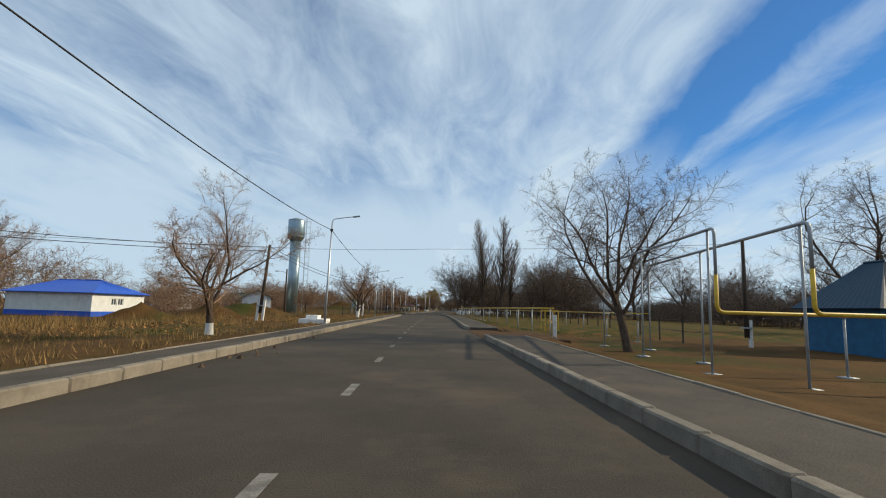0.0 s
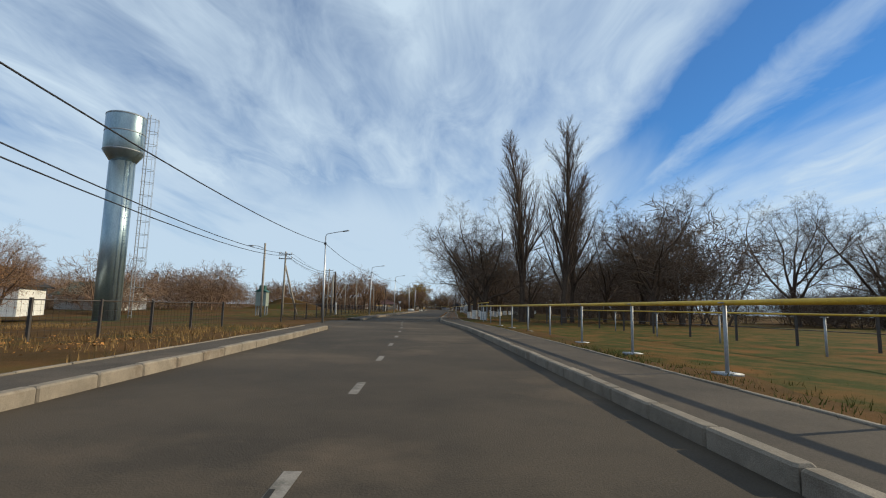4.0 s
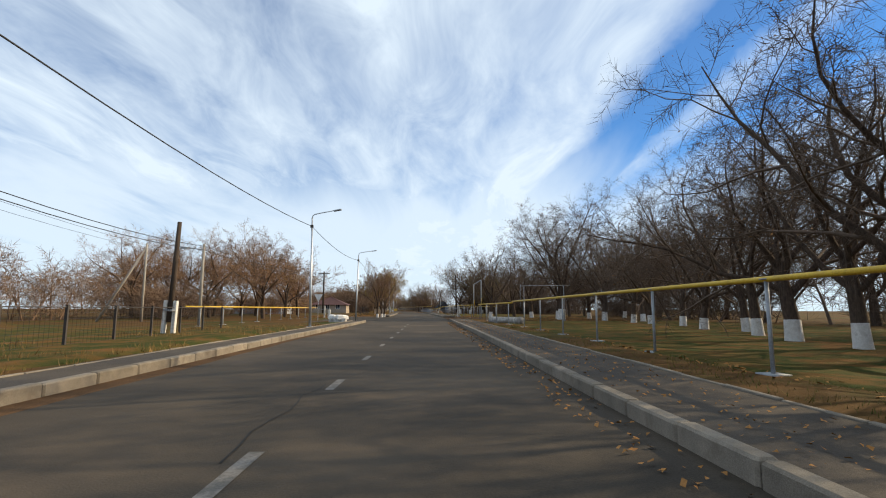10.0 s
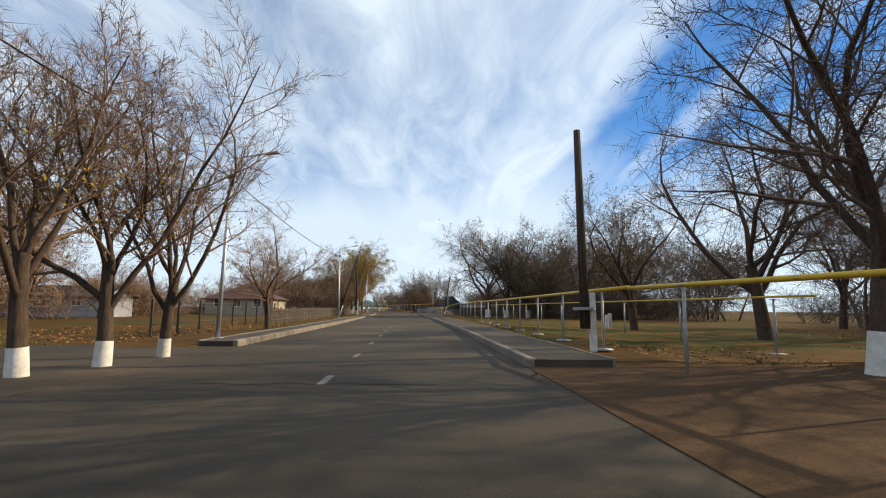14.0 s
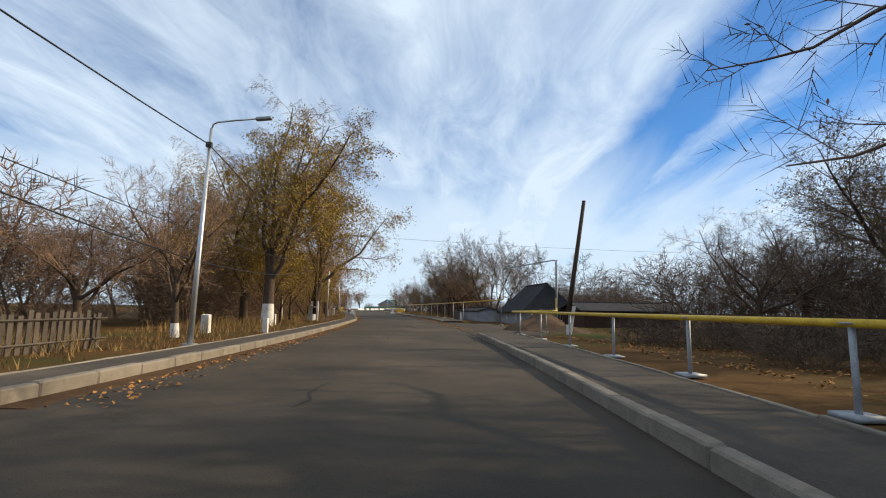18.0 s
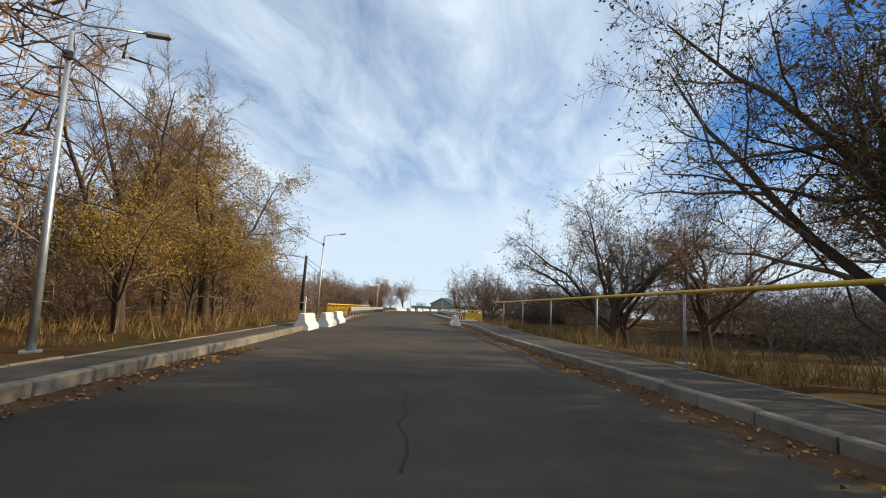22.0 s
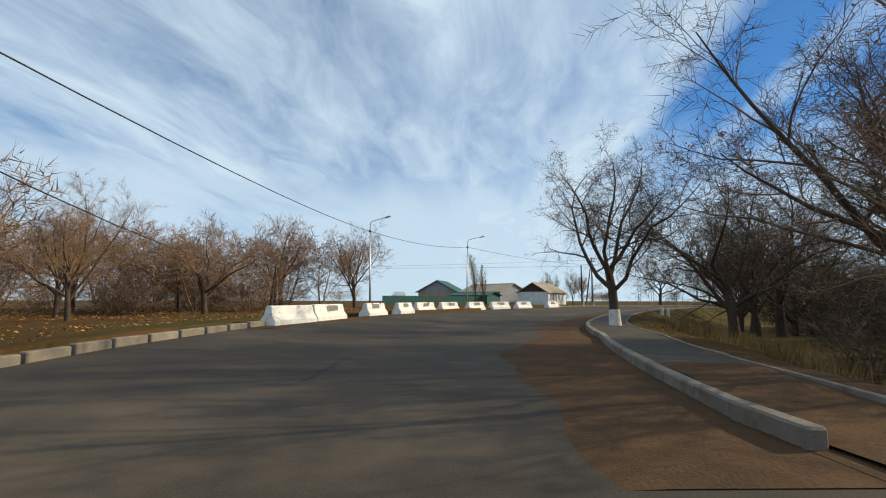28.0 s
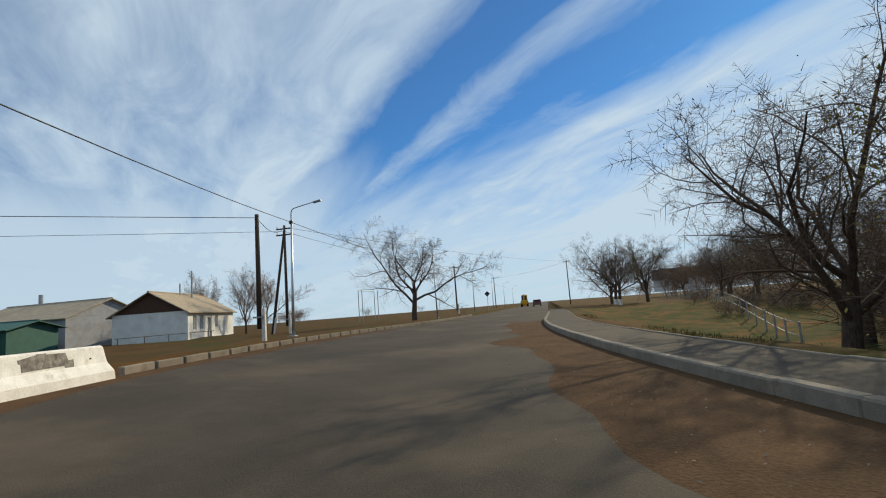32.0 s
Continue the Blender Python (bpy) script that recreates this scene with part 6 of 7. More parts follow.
def barrier_block(place, rz, length=2.3, h=0.74, dirty=0, label="", material=None):
    """A parapet block with a stepped, sloped face, black plugs painting the shade of lifting eyes' holes, and a bitumen
    patch.
    """
    e = new("concrete_barrier")
    e.matrix_basis = pose(*place, 0, 0, rz)
    tagged(e, label or "white painted concrete road barrier block", "road barrier", "concrete barriers")
    prof = [(-0.32, -0.05), (0.32, -0.05), (0.31, 0.16), (0.17, 0.34), (0.11, h - 0.03), (0.08, h), (-0.08, h), (-0.11, h - 0.03), (-0.17, 0.34), (-0.31, 0.16)]
    sh = Shape()
    n = len(prof)
    rings = [(-length / 2, 0.93), (-length / 2 + 0.04, 1.0), (length / 2 - 0.04, 1.0), (length / 2, 0.93)]
    # the ends lean in and carry a notch at the foot
    for y, k in rings:
        sh.v += [(a * k, y + (0.09 if y < 0 else -0.09) * (b / h) * (1 if k < 1 else 1), b * (1 if k == 1 else 0.985)) for a, b in prof]
    for r in range(len(rings) - 1):
        sh.f += [(r * n + i, r * n + (i + 1) % n, (r + 1) * n + (i + 1) % n, (r + 1) * n + i) for i in range(n)]
    sh.f += [tuple(range(n - 1, -1, -1)), tuple(range(3 * n, 4 * n))]
    part("body", sh, material or M["block"], e)
    if dirty:
        rr = random.Random(dirty)
        for sx in (1, -1):
            w, hh = length * rr.uniform(0.16, 0.24), 0.30
            w2 = length * rr.uniform(0.15, 0.20)
            off = rr.uniform(-0.05, 0.12) * length
            part("stain", Shape().prism([(off - w2, 0.37), (off + w2 * 0.8, 0.38), (off + w2, 0.46), (off + w2 * 0.93, h - 0.06), (off - w2 * 0.4, h - 0.05), (off - w2 * 0.96, h - 0.09)], (0, 1, 0), Vector((-sx * 0.06 / (h - 0.37), 0, 1)), (sx * (0.171 + 0.0204 / (h - 0.37)), 0, 0), (sx, 0, 0), 0.006), M["dark_patch"], e, "square bare grey patch where the paint is gone")
            for k in range(4):
                u, v = rr.uniform(-w, w), 0.40 + rr.uniform(0, hh - 0.06)
                ww, hv = rr.uniform(0.05, 0.16), rr.uniform(0.03, 0.07)
                x = 0.17 - (v - 0.34) / (h - 0.37) * 0.06
                part("stain", Shape().box((sx * (x + 0.002), u, v), (0.012, ww * 2, hv * 2), pose(0, 0, 0, 0, -sx * 8.5, 0)), M["dark_patch"], e, "worn grey patch with the paint gone")
    # no hole is cut: a solid black plug paints the shade inside one
    part("lifting_hole", Shape().tube([(0.05, -length * 0.33, 0.42), (0.153, -length * 0.33, 0.42)], 0.035, 8), M["black"], e, "black plug painted as the shade of a lifting hole")
    part("lifting_hole", Shape().tube([(0.05, length * 0.33, 0.42), (0.153, length * 0.33, 0.42)], 0.035, 8), M["black"], e, "black plug painted as the shade of a lifting hole")
    return e


for s, l in ((309.2, -4.5), (312.8, -4.25), (317.6, -4.4)):
    barrier_block(at(s, l, 0.0), turn(s), 2.6 if s > 310 else 2.3, 0.66, 0, "white painted concrete road barrier block before the bridge")
barrier_block(at(322.4, 3.05, 0.0), 4.0, 2.75, 0.66, 7, "whitewashed concrete barrier block with a bare grey patch")
BLOCKS = [(0.1, 388.3), (0.75, 391.3), (2.0, 397.0), (3.3, 401.4), (4.5, 405.0), (6.3, 408.6), (8.7, 412.6), (11.2, 415.7), (14.0, 419.1), (18.2, 424.6)]
for i, (x, y) in enumerate(BLOCKS):
    a, b = Vector(BLOCKS[max(i - 1, 0)]), Vector(BLOCKS[min(i + 1, len(BLOCKS) - 1)])
    s, l = track(x, y)
    rz = math.degrees(math.atan2(-(b - a).x, (b - a).y)) + ((i * 37) % 7 - 3)
    barrier_block((x, y, float(bank(s, l)) + 0.0), rz, 2.85, 0.66, i, "white painted concrete barrier block with a dark worn patch" if i else "white painted concrete barrier block at the bend")

# soil heaps
def heap(s, l, rx, ry, h, seed, label, material=None):
    r = random.Random(seed)
    sh = Shape()
    n, m = 28, 12
    vs = [(0, 0, h * 1.0)]
    for j in range(1, m + 1):
        u = j / m
        for k in range(n):
            a = 2 * math.pi * k / n
            q = noise.noise(Vector((math.cos(a) * u * 2.2 + seed, math.sin(a) * u * 2.2, seed * 1.7)))
            q2 = noise.noise(Vector((math.cos(a) * u * 7 + seed, math.sin(a) * u * 7, seed)))
            z = h * ((1 - u) ** 1.15 * (1 + 0.35 * q) + 0.07 * q2 * (1 - u))
            vs.append((rx * u * math.cos(a) * (1 + 0.2 * q), ry * u * math.sin(a) * (1 + 0.2 * q), z - 0.12 * u))
    fs = [(0, 1 + k, 1 + (k + 1) % n) for k in range(n)]
    for j in range(m - 1):
        fs += [(1 + j * n + k, 1 + (j + 1) * n + k, 1 + (j + 1) * n + (k + 1) % n, 1 + j * n + (k + 1) % n) for k in range(n)]
    sh.add(vs, fs)
    e = new("soil_heap", sh.mesh("soil_heap", material or M["soil"], False))
    p = at(s, l)
    e.matrix_basis = pose(p.x, p.y, p.z, 0, 0, turn(s))
    return tagged(e, label, "soil heap", "soil heaps")


heap(257.0, 7.6, 2.9, 2.3, 1.12, 1, "heap of dug brown soil beside the side street")
heap(255.0, 8.2, 1.8, 1.4, 0.45, 2, "low spread of dug brown soil")
heap(30, -17.5, 3.2, 2.4, 1.2, 3, "grassy earth mound on the verge", M["ground"])
heap(36, -16.0, 3.6, 2.6, 1.3, 4, "grassy earth mound on the verge", M["ground"])
heap(44, -17.0, 4.5, 3.0, 1.2, 5, "low earth bank behind the verge", M["ground"])
heap(53, -19.0, 5.5, 3.2, 1.5, 6, "low earth bank behind the verge", M["ground"])
heap(146, -31.0, 10, 5, 2.4, 7, "grassy mound behind the fence", M["ground"])
# rubbish on the road's edge
rr = random.Random(9)
for k in range(16):
    s, l = rr.choice([(rr.uniform(8, 18), rr.uniform(-4.2, -3.3)), (rr.uniform(246, 262), rr.uniform(1.2, 2.4)), (rr.uniform(300, 326), rr.uniform(1.2, 3.3)), (rr.uniform(172, 182), rr.uniform(1.8, 2.7))])
    heap(s, l, rr.uniform(0.08, 0.22), rr.uniform(0.1, 0.3), rr.uniform(0.03, 0.08), 20 + k, "small clod of dark earth on the road").location.z = 0.004
pud = Shape().add([at(317.0 + 0.9 * math.cos(a) * (1 + 0.25 * math.sin(3 * a)), 3.2 + 0.22 * math.sin(a) * (1 + 0.2 * math.cos(2 * a)), 0.009) for a in [2 * math.pi * k / 26 for k in range(26)]], [tuple(range(26))[::-1]])
tagged(new("puddle", pud.mesh("puddle", M["water"])), "shallow puddle mirroring the sky at the kerb", "puddle", kind="structure")

# ---- water tower ----
wt = thing("water_tower", land(-21.5, 85.4), "silver steel water tower with a wider tank on top", "water tower")
part("column", Shape().lathe((0, 0, -0.3), [(0.92, 0), (0.92, 13.2)], 24), M["tank"], wt, flat=False)
part("tank", Shape().lathe((0, 0, 12.6), [(0.92, 0), (1.42, 0.75), (1.45, 0.8), (1.45, 3.75), (1.40, 3.85), (0.2, 4.25)], 32), M["tank"], wt, "polished silver tank", False)
for z in (13.4, 14.9, 16.3):
    part("band", Shape().lathe((0, 0, z), [(1.455, 0), (1.475, 0.03), (1.475, 0.07), (1.455, 0.1)], 32), M["galv_dull"], wt, flat=False)
lad = part("ladder", Shape().tube([(1.72, -0.22, 0.2), (1.72, -0.22, 16.8)], 0.03, 6).tube([(1.72, 0.22, 0.2), (1.72, 0.22, 16.8)], 0.03, 6), M["galv_dull"], wt, "caged steel ladder")
for k in range(55):
    part("rung", Shape().tube([(1.72, -0.22, 0.4 + k * 0.3), (1.72, 0.22, 0.4 + k * 0.3)], 0.014, 4), M["galv_dull"], lad)
for k in range(14):
    z = 2.6 + k * 1.05
    part("cage_hoop", Shape().tube([(1.72 + 0.75 * math.sin(a), -0.40 * math.cos(a), z) for a in np.linspace(0, math.pi, 9)], 0.018, 4), M["galv_dull"], lad)
for y in (-0.3, 0.0, 0.3):
    part("cage_bar", Shape().tube([(1.72 + 0.75 * math.cos(y * 1.6), y, 2.6), (1.72 + 0.75 * math.cos(y * 1.6), y, 16.4)], 0.014, 4), M["galv_dull"], lad)

# transformer cabinet
tx = thing("transformer_cabinet", at(90.5, -14.8), "weathered pale grey-green transformer cabinet on a steel stand", "transformer", rz=turn(90))
part("cabinet", Shape().box((0, 0, 1.55), (0.95, 0.8, 1.3), bevel=0.02), mat("green_cabinet", (0.27, 0.31, 0.27), (0.19, 0.23, 0.20), 3.0, 0.6, 0.2), tx)
part("roof", Shape().prism([(-0.6, 0), (0.6, 0), (0, 0.35)], (1, 0, 0), (0, 0, 1), (0, -0.5, 2.2), (0, 1, 0), 1.0), M["green_roof"], tx)
for x in (-0.4, 0.4):
    for y in (-0.3, 0.3):
        part("leg", Shape().box((x, y, 0.45), (0.08, 0.08, 0.95)), M["galv_dull"], tx)
part("bushing_box", Shape().box((0, 0, 2.6), (0.5, 0.5, 0.4), bevel=0.02), M["green_roof"], tx)


# ---- fences ----
def post_fence(rows, h, label, step=2.1, rails=(0.95,), mesh=True, material=None, r=0.035):
    a = rows[0]
    o = at(*a)
    e = thing("mesh_fence", o, label, "fence", "roadside fences")
    post = Shape().box((0, 0, h / 2 - 0.1), (r * 2, r * 2, h + 0.2)).mesh("post", material or M["fence_dark"])
    pts = []
    for (s0, l0), (s1, l1) in zip(rows, rows[1:]):
        n = max(1, int(abs(s1 - s0 + 1e-6) / step))
        for k in range(n):
            pts.append(at(s0 + (s1 - s0) * k / n, l0 + (l1 - l0) * k / n))
    pts.append(at(*rows[-1]))
    for p in pts:
        q = part("post", post, None, e)
        q.location = p - o
    for z in rails:
        part("rail", Shape().tube([up(p - o, z * h) for p in pts], 0.016, 5), material or M["fence_dark"], e, flat=False)
    if mesh:
        wire = Shape()
        for z in np.arange(0.08, h * 0.95, 0.17):
            wire.tube([up(p - o, z) for p in pts], 0.0035, 3, caps=False)
        for p, q in zip(pts, pts[1:]):
            n = int((q - p).length / 0.17)
            for k in range(n):
                b = p.lerp(q, (k + 0.5) / n) - o
                wire.tube([up(b, 0.05), up(b, h * 0.94)], 0.0035, 3, caps=False)
        part("wire_mesh", wire, material or M["fence_dark"], e)
    return e


post_fence([(56, -10.2), (67, -8.6)], 1.1, "dark steel post fence with wire mesh")
post_fence([(76, -8.6), (84, -8.2), (97, -8.8), (112, -9.2), (128, -9.6), (146, -10.4)], 1.15, "dark steel post fence with wire mesh")
post_fence([(24, 14.2), (60, 14.0), (84, 10.0)], 1.3, "low dark fence behind the gas pipe", 2.6, (0.95, 0.5), False)
post_fence([(86, 9.0), (106, 10.5)], 1.4, "dark steel fence under the poplars", 2.2)
post_fence([(192, -9.6), (208, -9.6)], 1.3, "grey slatted fence along the verge", 2.0, (0.9, 0.3), False)


def picket_fence(s0, s1, l, h, label, material, step=0.13, w=0.09):
    o = at(s0, l)
    e = thing("picket_fence", o, label, "fence", "garden fences")
    n = int((s1 - s0) / step)
    rr = random.Random(int(s0))
    slat = Shape().box((0, 0, h / 2), (0.02, w, h)).mesh("slat", material)
    for k in range(n):
        p = at(s0 + (k + 0.5) * step, l)
        q = part("slat", slat, None, e)
        q.matrix_basis = pose(*(p - o), rr.uniform(-2, 2), 0, turn(s0)) @ Matrix.Diagonal((1, 1, rr.uniform(0.9, 1.06), 1))
    for z in (0.25, 0.8):
        part("rail", Shape().tube([up(at(s0 + (s1 - s0) * k / 6, l + 0.03) - o, h * z) for k in range(7)], 0.025, 4), material, e)
    return e


picket_fence(202, 229, -8.2, 0.95, "dark weathered picket fence", mat("grey_wood", (0.11, 0.09, 0.072), (0.07, 0.058, 0.048), 3.0, 0.9, 0.4, rnd=0.2), 0.16, 0.11)
picket_fence(229, 243, -7.6, 0.85, "old dark picket fence in dry grass", bpy.data.materials["grey_wood"], 0.22, 0.12)
picket_fence(278.5, 282, 6.6, 0.8, "dark board fence beside the wall", M["fence_dark"], 0.14, 0.12)
post_fence([(440, 14), (455, 17), (475, 20), (500, 22)], 1.2, "low grey fence round the field", 2.5, (0.95, 0.5), False, M["galv_dull"])


# ---- kerbs, stone by stone ----
STONE = Shape().box((0, 0, -0.06), (0.16, 0.985, 0.42), bevel=0.022).mesh("kerb_stone", M["kerb"])
EDGING = Shape().box((0, 0, -0.02), (0.07, 0.985, 0.32), bevel=0.01).mesh("edging_stone", M["kerb"])


def kerb(name, e, offset, runs, mesh, z, side, limit, piece, label):
    root = tagged(new(name), label, "kerb", kind="structure")
    rr = random.Random(len(name) * 7 + side)
    rest = Shape()
    used = 0
    for a, b in runs:
        n = int(b - a)
        for k in range(n):
            s = a + (k + 0.5) * (b - a) / n
            l = float(e(s)) + offset
            p = at(s, l, z + float(bank(s, l)) + rr.uniform(-0.008, 0.008))
            d = at(s + 0.4, float(e(s + 0.4)) + offset, 0) - at(s - 0.4, float(e(s - 0.4)) + offset, 0)
            m = pose(*p, rr.uniform(-0.4, 0.4), rr.uniform(-1.2, 1.2), math.degrees(math.atan2(-d.x, d.y)) + rr.uniform(-0.4, 0.4))
            if used < limit and s > -2:
                o = part(piece, mesh, None, root)
                o.matrix_basis = m
                used += 1
            else:
                rest.add([m @ v.co for v in mesh.vertices], [tuple(f.vertices) for f in mesh.polygons])
    if rest.v:
        part("kerb_row", rest, M["kerb"], root, kind="stuff")
    return root


kerb("kerb_right", edge_r, 0.07, [(-30, 19.0), (26.5, 167.4), (183.1, 250.1), (269.5, 325), (375.2, 462)], STONE, 0.02, 1, 300, "kerb_stone", "grey concrete kerb stones along the shaded footway")
kerb("kerb_left", edge_l, -0.07, [(-30, 68), (82, 159.5), (187.5, 326), (377, 390), (428, 470)], STONE, 0.025, -1, 300, "kerb_stone", "sunlit grey concrete kerb stones along the footway")
kerb("edging_right", edge_r, WALK_R + 0.03, [(-30, 19.0), (26.5, 167.4), (183.1, 250.1), (269.5, 325)], EDGING, 0.03, 1, 300, "edging_stone", "thin concrete edging behind the footway")
kerb("edging_left", edge_l, -WALK_L - 0.03, [(-30, 68), (82, 159.5), (187.5, 326)], EDGING, 0.03, -1, 300, "edging_stone", "thin concrete edging behind the footway")
kerb("edging_bend", edge_r, 1.63, [(375.2, 462)], EDGING, 0.03, 1, 100, "edging_stone", "thin concrete edging round the bend")


# ---- houses ----
def wall_panel(e, name, length, h, thick, m, material, holes=(), label=""):
    """A wall in its own x (length) and z, with openings that go through it; each opening gets a frame and a pane."""
    sh = Shape()
    xs = sorted(holes)
    x = 0.0
    for x0, z0, w, hh in xs:
        if x0 > x:
            sh.box(((x + x0) / 2, 0, h / 2), (x0 - x, thick, h))
        if z0 > 0:
            sh.box((x0 + w / 2, 0, z0 / 2), (w, thick, z0))
        sh.box((x0 + w / 2, 0, (z0 + hh + h) / 2), (w, thick, h - z0 - hh))
        x = x0 + w
    if x < length:
        sh.box(((x + length) / 2, 0, h / 2), (length - x, thick, h))
    o = part(name, sh, material, e, label)
    o.matrix_basis = m
    for x0, z0, w, hh in xs:
        win = part("window" if z0 > 0.2 else "door", Shape().box((x0 + w / 2, 0, z0 + hh / 2), (w, thick * 0.3, hh)) if z0 <= 0.2 else
                   Shape().box((x0 + 0.04, 0, z0 + hh / 2), (0.08, thick * 0.7, hh)).box((x0 + w - 0.04, 0, z0 + hh / 2), (0.08, thick * 0.7, hh)).box((x0 + w / 2, 0, z0 + 0.04), (w, thick * 0.7, 0.08))
                   .box((x0 + w / 2, 0, z0 + hh - 0.04), (w, thick * 0.7, 0.08)).box((x0 + w / 2, 0, z0 + hh / 2), (0.05, thick * 0.6, hh)), M["frame_white"] if z0 > 0.2 else M["blue_wall"], o)
        if z0 > 0.2:
            part("pane", Shape().box((x0 + w / 2, 0.02, z0 + hh / 2), (w - 0.14, 0.02, hh - 0.14)), M["glass"], win)
    return o


def corrugated(e, name, a, b, c, d, material, waves=0.0):
    """A roof slope with corners a, b (eave) and c, d (ridge, above b and a), with ribs."""
    a, b, c, d = (Vector(p) for p in (a, b, c, d))
    n = max(2, int((b - a).length / 0.30))
    nrm = (b - a).cross(d - a).normalized()
    sh = Shape()
    for k in range(2 * n + 1):
        u = k / (2 * n)
        off = nrm * (0.016 if k % 2 else 0.0)
        p, q = a.lerp(b, u) + off, d.lerp(c, u) + off
        sh.v += [tuple(p), tuple(q), tuple(p - nrm * 0.07), tuple(q - nrm * 0.07)]
        if k:
            i = 4 * (k - 1)
            sh.f += [(i, i + 4, i + 5, i + 1), (i + 2, i + 3, i + 7, i + 6), (i, i + 2, i + 6, i + 4), (i + 1, i + 5, i + 7, i + 3)]
    j = 4 * (2 * n)
    sh.f += [(0, 1, 3, 2), (j, j + 2, j + 3, j + 1)]
    return part(name, sh, material, e)


def house(place, rz, w, d, h, ridge, label, walls, roof, gable=None, holes=None, hip=0.0, over=0.4, category="house", chimneys=(), plinth=None):
    """A house with its ridge along its own y; w across, d along. holes: openings by wall: front (-y), back, right (+x), left."""
    e = thing("house", place, label, category, "houses", rz)
    holes = holes or {}
    t = 0.25
    z0 = -0.3
    spec = (("front", w, pose(-w / 2, -d / 2 + t / 2, z0), 0), ("back", w, pose(w / 2, d / 2 - t / 2, z0, 0, 0, 180), 0), ("right", d - 2 * t, pose(w / 2 - t / 2, -d / 2 + t, z0, 0, 0, 90), 0), ("left", d - 2 * t, pose(-w / 2 + t / 2, d / 2 - t, z0, 0, 0, -90), 0))
    for nm, ln, m, _ in spec:
        wall_panel(e, "wall", ln, h - z0, t, m, walls, [(x, zz - z0, ww, hh) for x, zz, ww, hh in holes.get(nm, ())])
    if plinth:
        part("plinth", Shape().box((0, 0, 0.05), (w + 0.06, d + 0.06, 0.7)), plinth, e)
    rz_ = h + ridge
    ox, oy = w / 2 + over, d / 2 + (over if hip == 0 else over)
    drop = ridge * over / (w / 2)
    y0, y1 = (-oy, oy)
    yr0, yr1 = (-oy + hip, oy - hip) if hip else (y0, y1)
    corrugated(e, "roof_slope", (ox, y0, h - drop), (ox, y1, h - drop), (0, yr1, rz_), (0, yr0, rz_), roof)
    corrugated(e, "roof_slope", (-ox, y1, h - drop), (-ox, y0, h - drop), (0, yr0, rz_), (0, yr1, rz_), roof)
    if hip:
        corrugated(e, "roof_hip", (-ox, y0, h - drop), (ox, y0, h - drop), (0.01, yr0, rz_), (-0.01, yr0, rz_), roof)
        corrugated(e, "roof_hip", (ox, y1, h - drop), (-ox, y1, h - drop), (-0.01, yr1, rz_), (0.01, yr1, rz_), roof)
    else:
        for y, s in ((-d / 2, 1), (d / 2 - t * 0.6, 1)):
            part("gable", Shape().prism([(-w / 2 - 0.02, h), (w / 2 + 0.02, h), (0, rz_ - 0.06)], (1, 0, 0), (0, 0, 1), (0, y - 0.015, 0), (0, 1, 0), t * 0.6), gable or walls, e)
    part("ridge_cap", Shape().tube([(0, yr0, rz_ + 0.02), (0, yr1, rz_ + 0.02)], 0.07, 6), roof, e)
    for x, y, hh, r in chimneys:
        part("chimney", Shape().tube([(x, y, h + 0.2), (x, y, rz_ + hh)], r, 8), M["galv_dull"] if r < 0.1 else M["plaster_grey"], e)
    return e


W1 = lambda *xs: [(x, 0.95, 1.0, 1.15) for x in xs]
# start: blue-roofed house, kiosk, small grey-roofed house
p = land(-34.4, 51.4)
house((p.x, p.y, -0.45), 78, 6.4, 9.6, 2.3, 1.15, "white house with a bright blue metal roof and blue plinth", M["plaster_white"], M["blue"], hip=2.6, holes={"front": [(2.2, 1.0, 0.7, 0.7), (3.0, 1.0, 0.7, 0.7)]}, plinth=M["blue"])
p = land(-26, 80.5)
house((p.x, p.y, 0.2), 20, 4.2, 5.5, 1.9, 1.1, "small white shed with a grey slate roof", M["plaster_white"], M["slate"], category="shed")
p = land(20.8, 20.8)
house((p.x, p.y, -0.3), turn(20), 3.6, 4.0, 2.3, 1.75, "dark blue boarded kiosk with a dark blue pyramid roof", M["blue_wall"], mat("dark_blue_roof", (0.018, 0.05, 0.085), (0.015, 0.04, 0.07), 3.0, 0.6, 0.1), hip=1.9, holes={"front": [(1.2, 0.9, 0.8, 1.0)]}, category="kiosk")
for x, y, rz, w, d, wall_m, roof_m, lab in ((-54, 106, 70, 7, 10, "plaster_white", "slate_tan", "low white house with a tan slate roof behind trees"), (-38, 113, 80, 6, 8, "plaster_white", "green_roof", "white house with a grey-green roof")):
    p = land(x, y)
    house((x, y, p.z - 0.3), rz, w, d, 2.3, 1.5, lab, M[wall_m], M[roof_m], holes={"right": W1(1.5, 4.5), "left": W1(2, 5)})
# left of the avenue's end
house((-4.6, 238.2, land(-4.6, 238.2).z), turn(217), 8.0, 6.0, 2.1, 1.75, "brick-grey house with a dark red hipped roof", M["plaster_tan"], M["red_roof"], hip=3.2, holes={"front": W1(1.0, 3.2, 5.6), "right": W1(1.5, 5)})
p = land(-1.5, 244.8)
house((p.x - 2, p.y, 0.0), turn(244) + 6, 4.4, 5.5, 2.0, 0.5, "grey plastered garage with a flat slate roof", M["plaster_tan"], M["slate"], holes={"front": [(1.2, 0.0, 2.0, 1.8)]}, category="garage")
p = land(-16, 221)
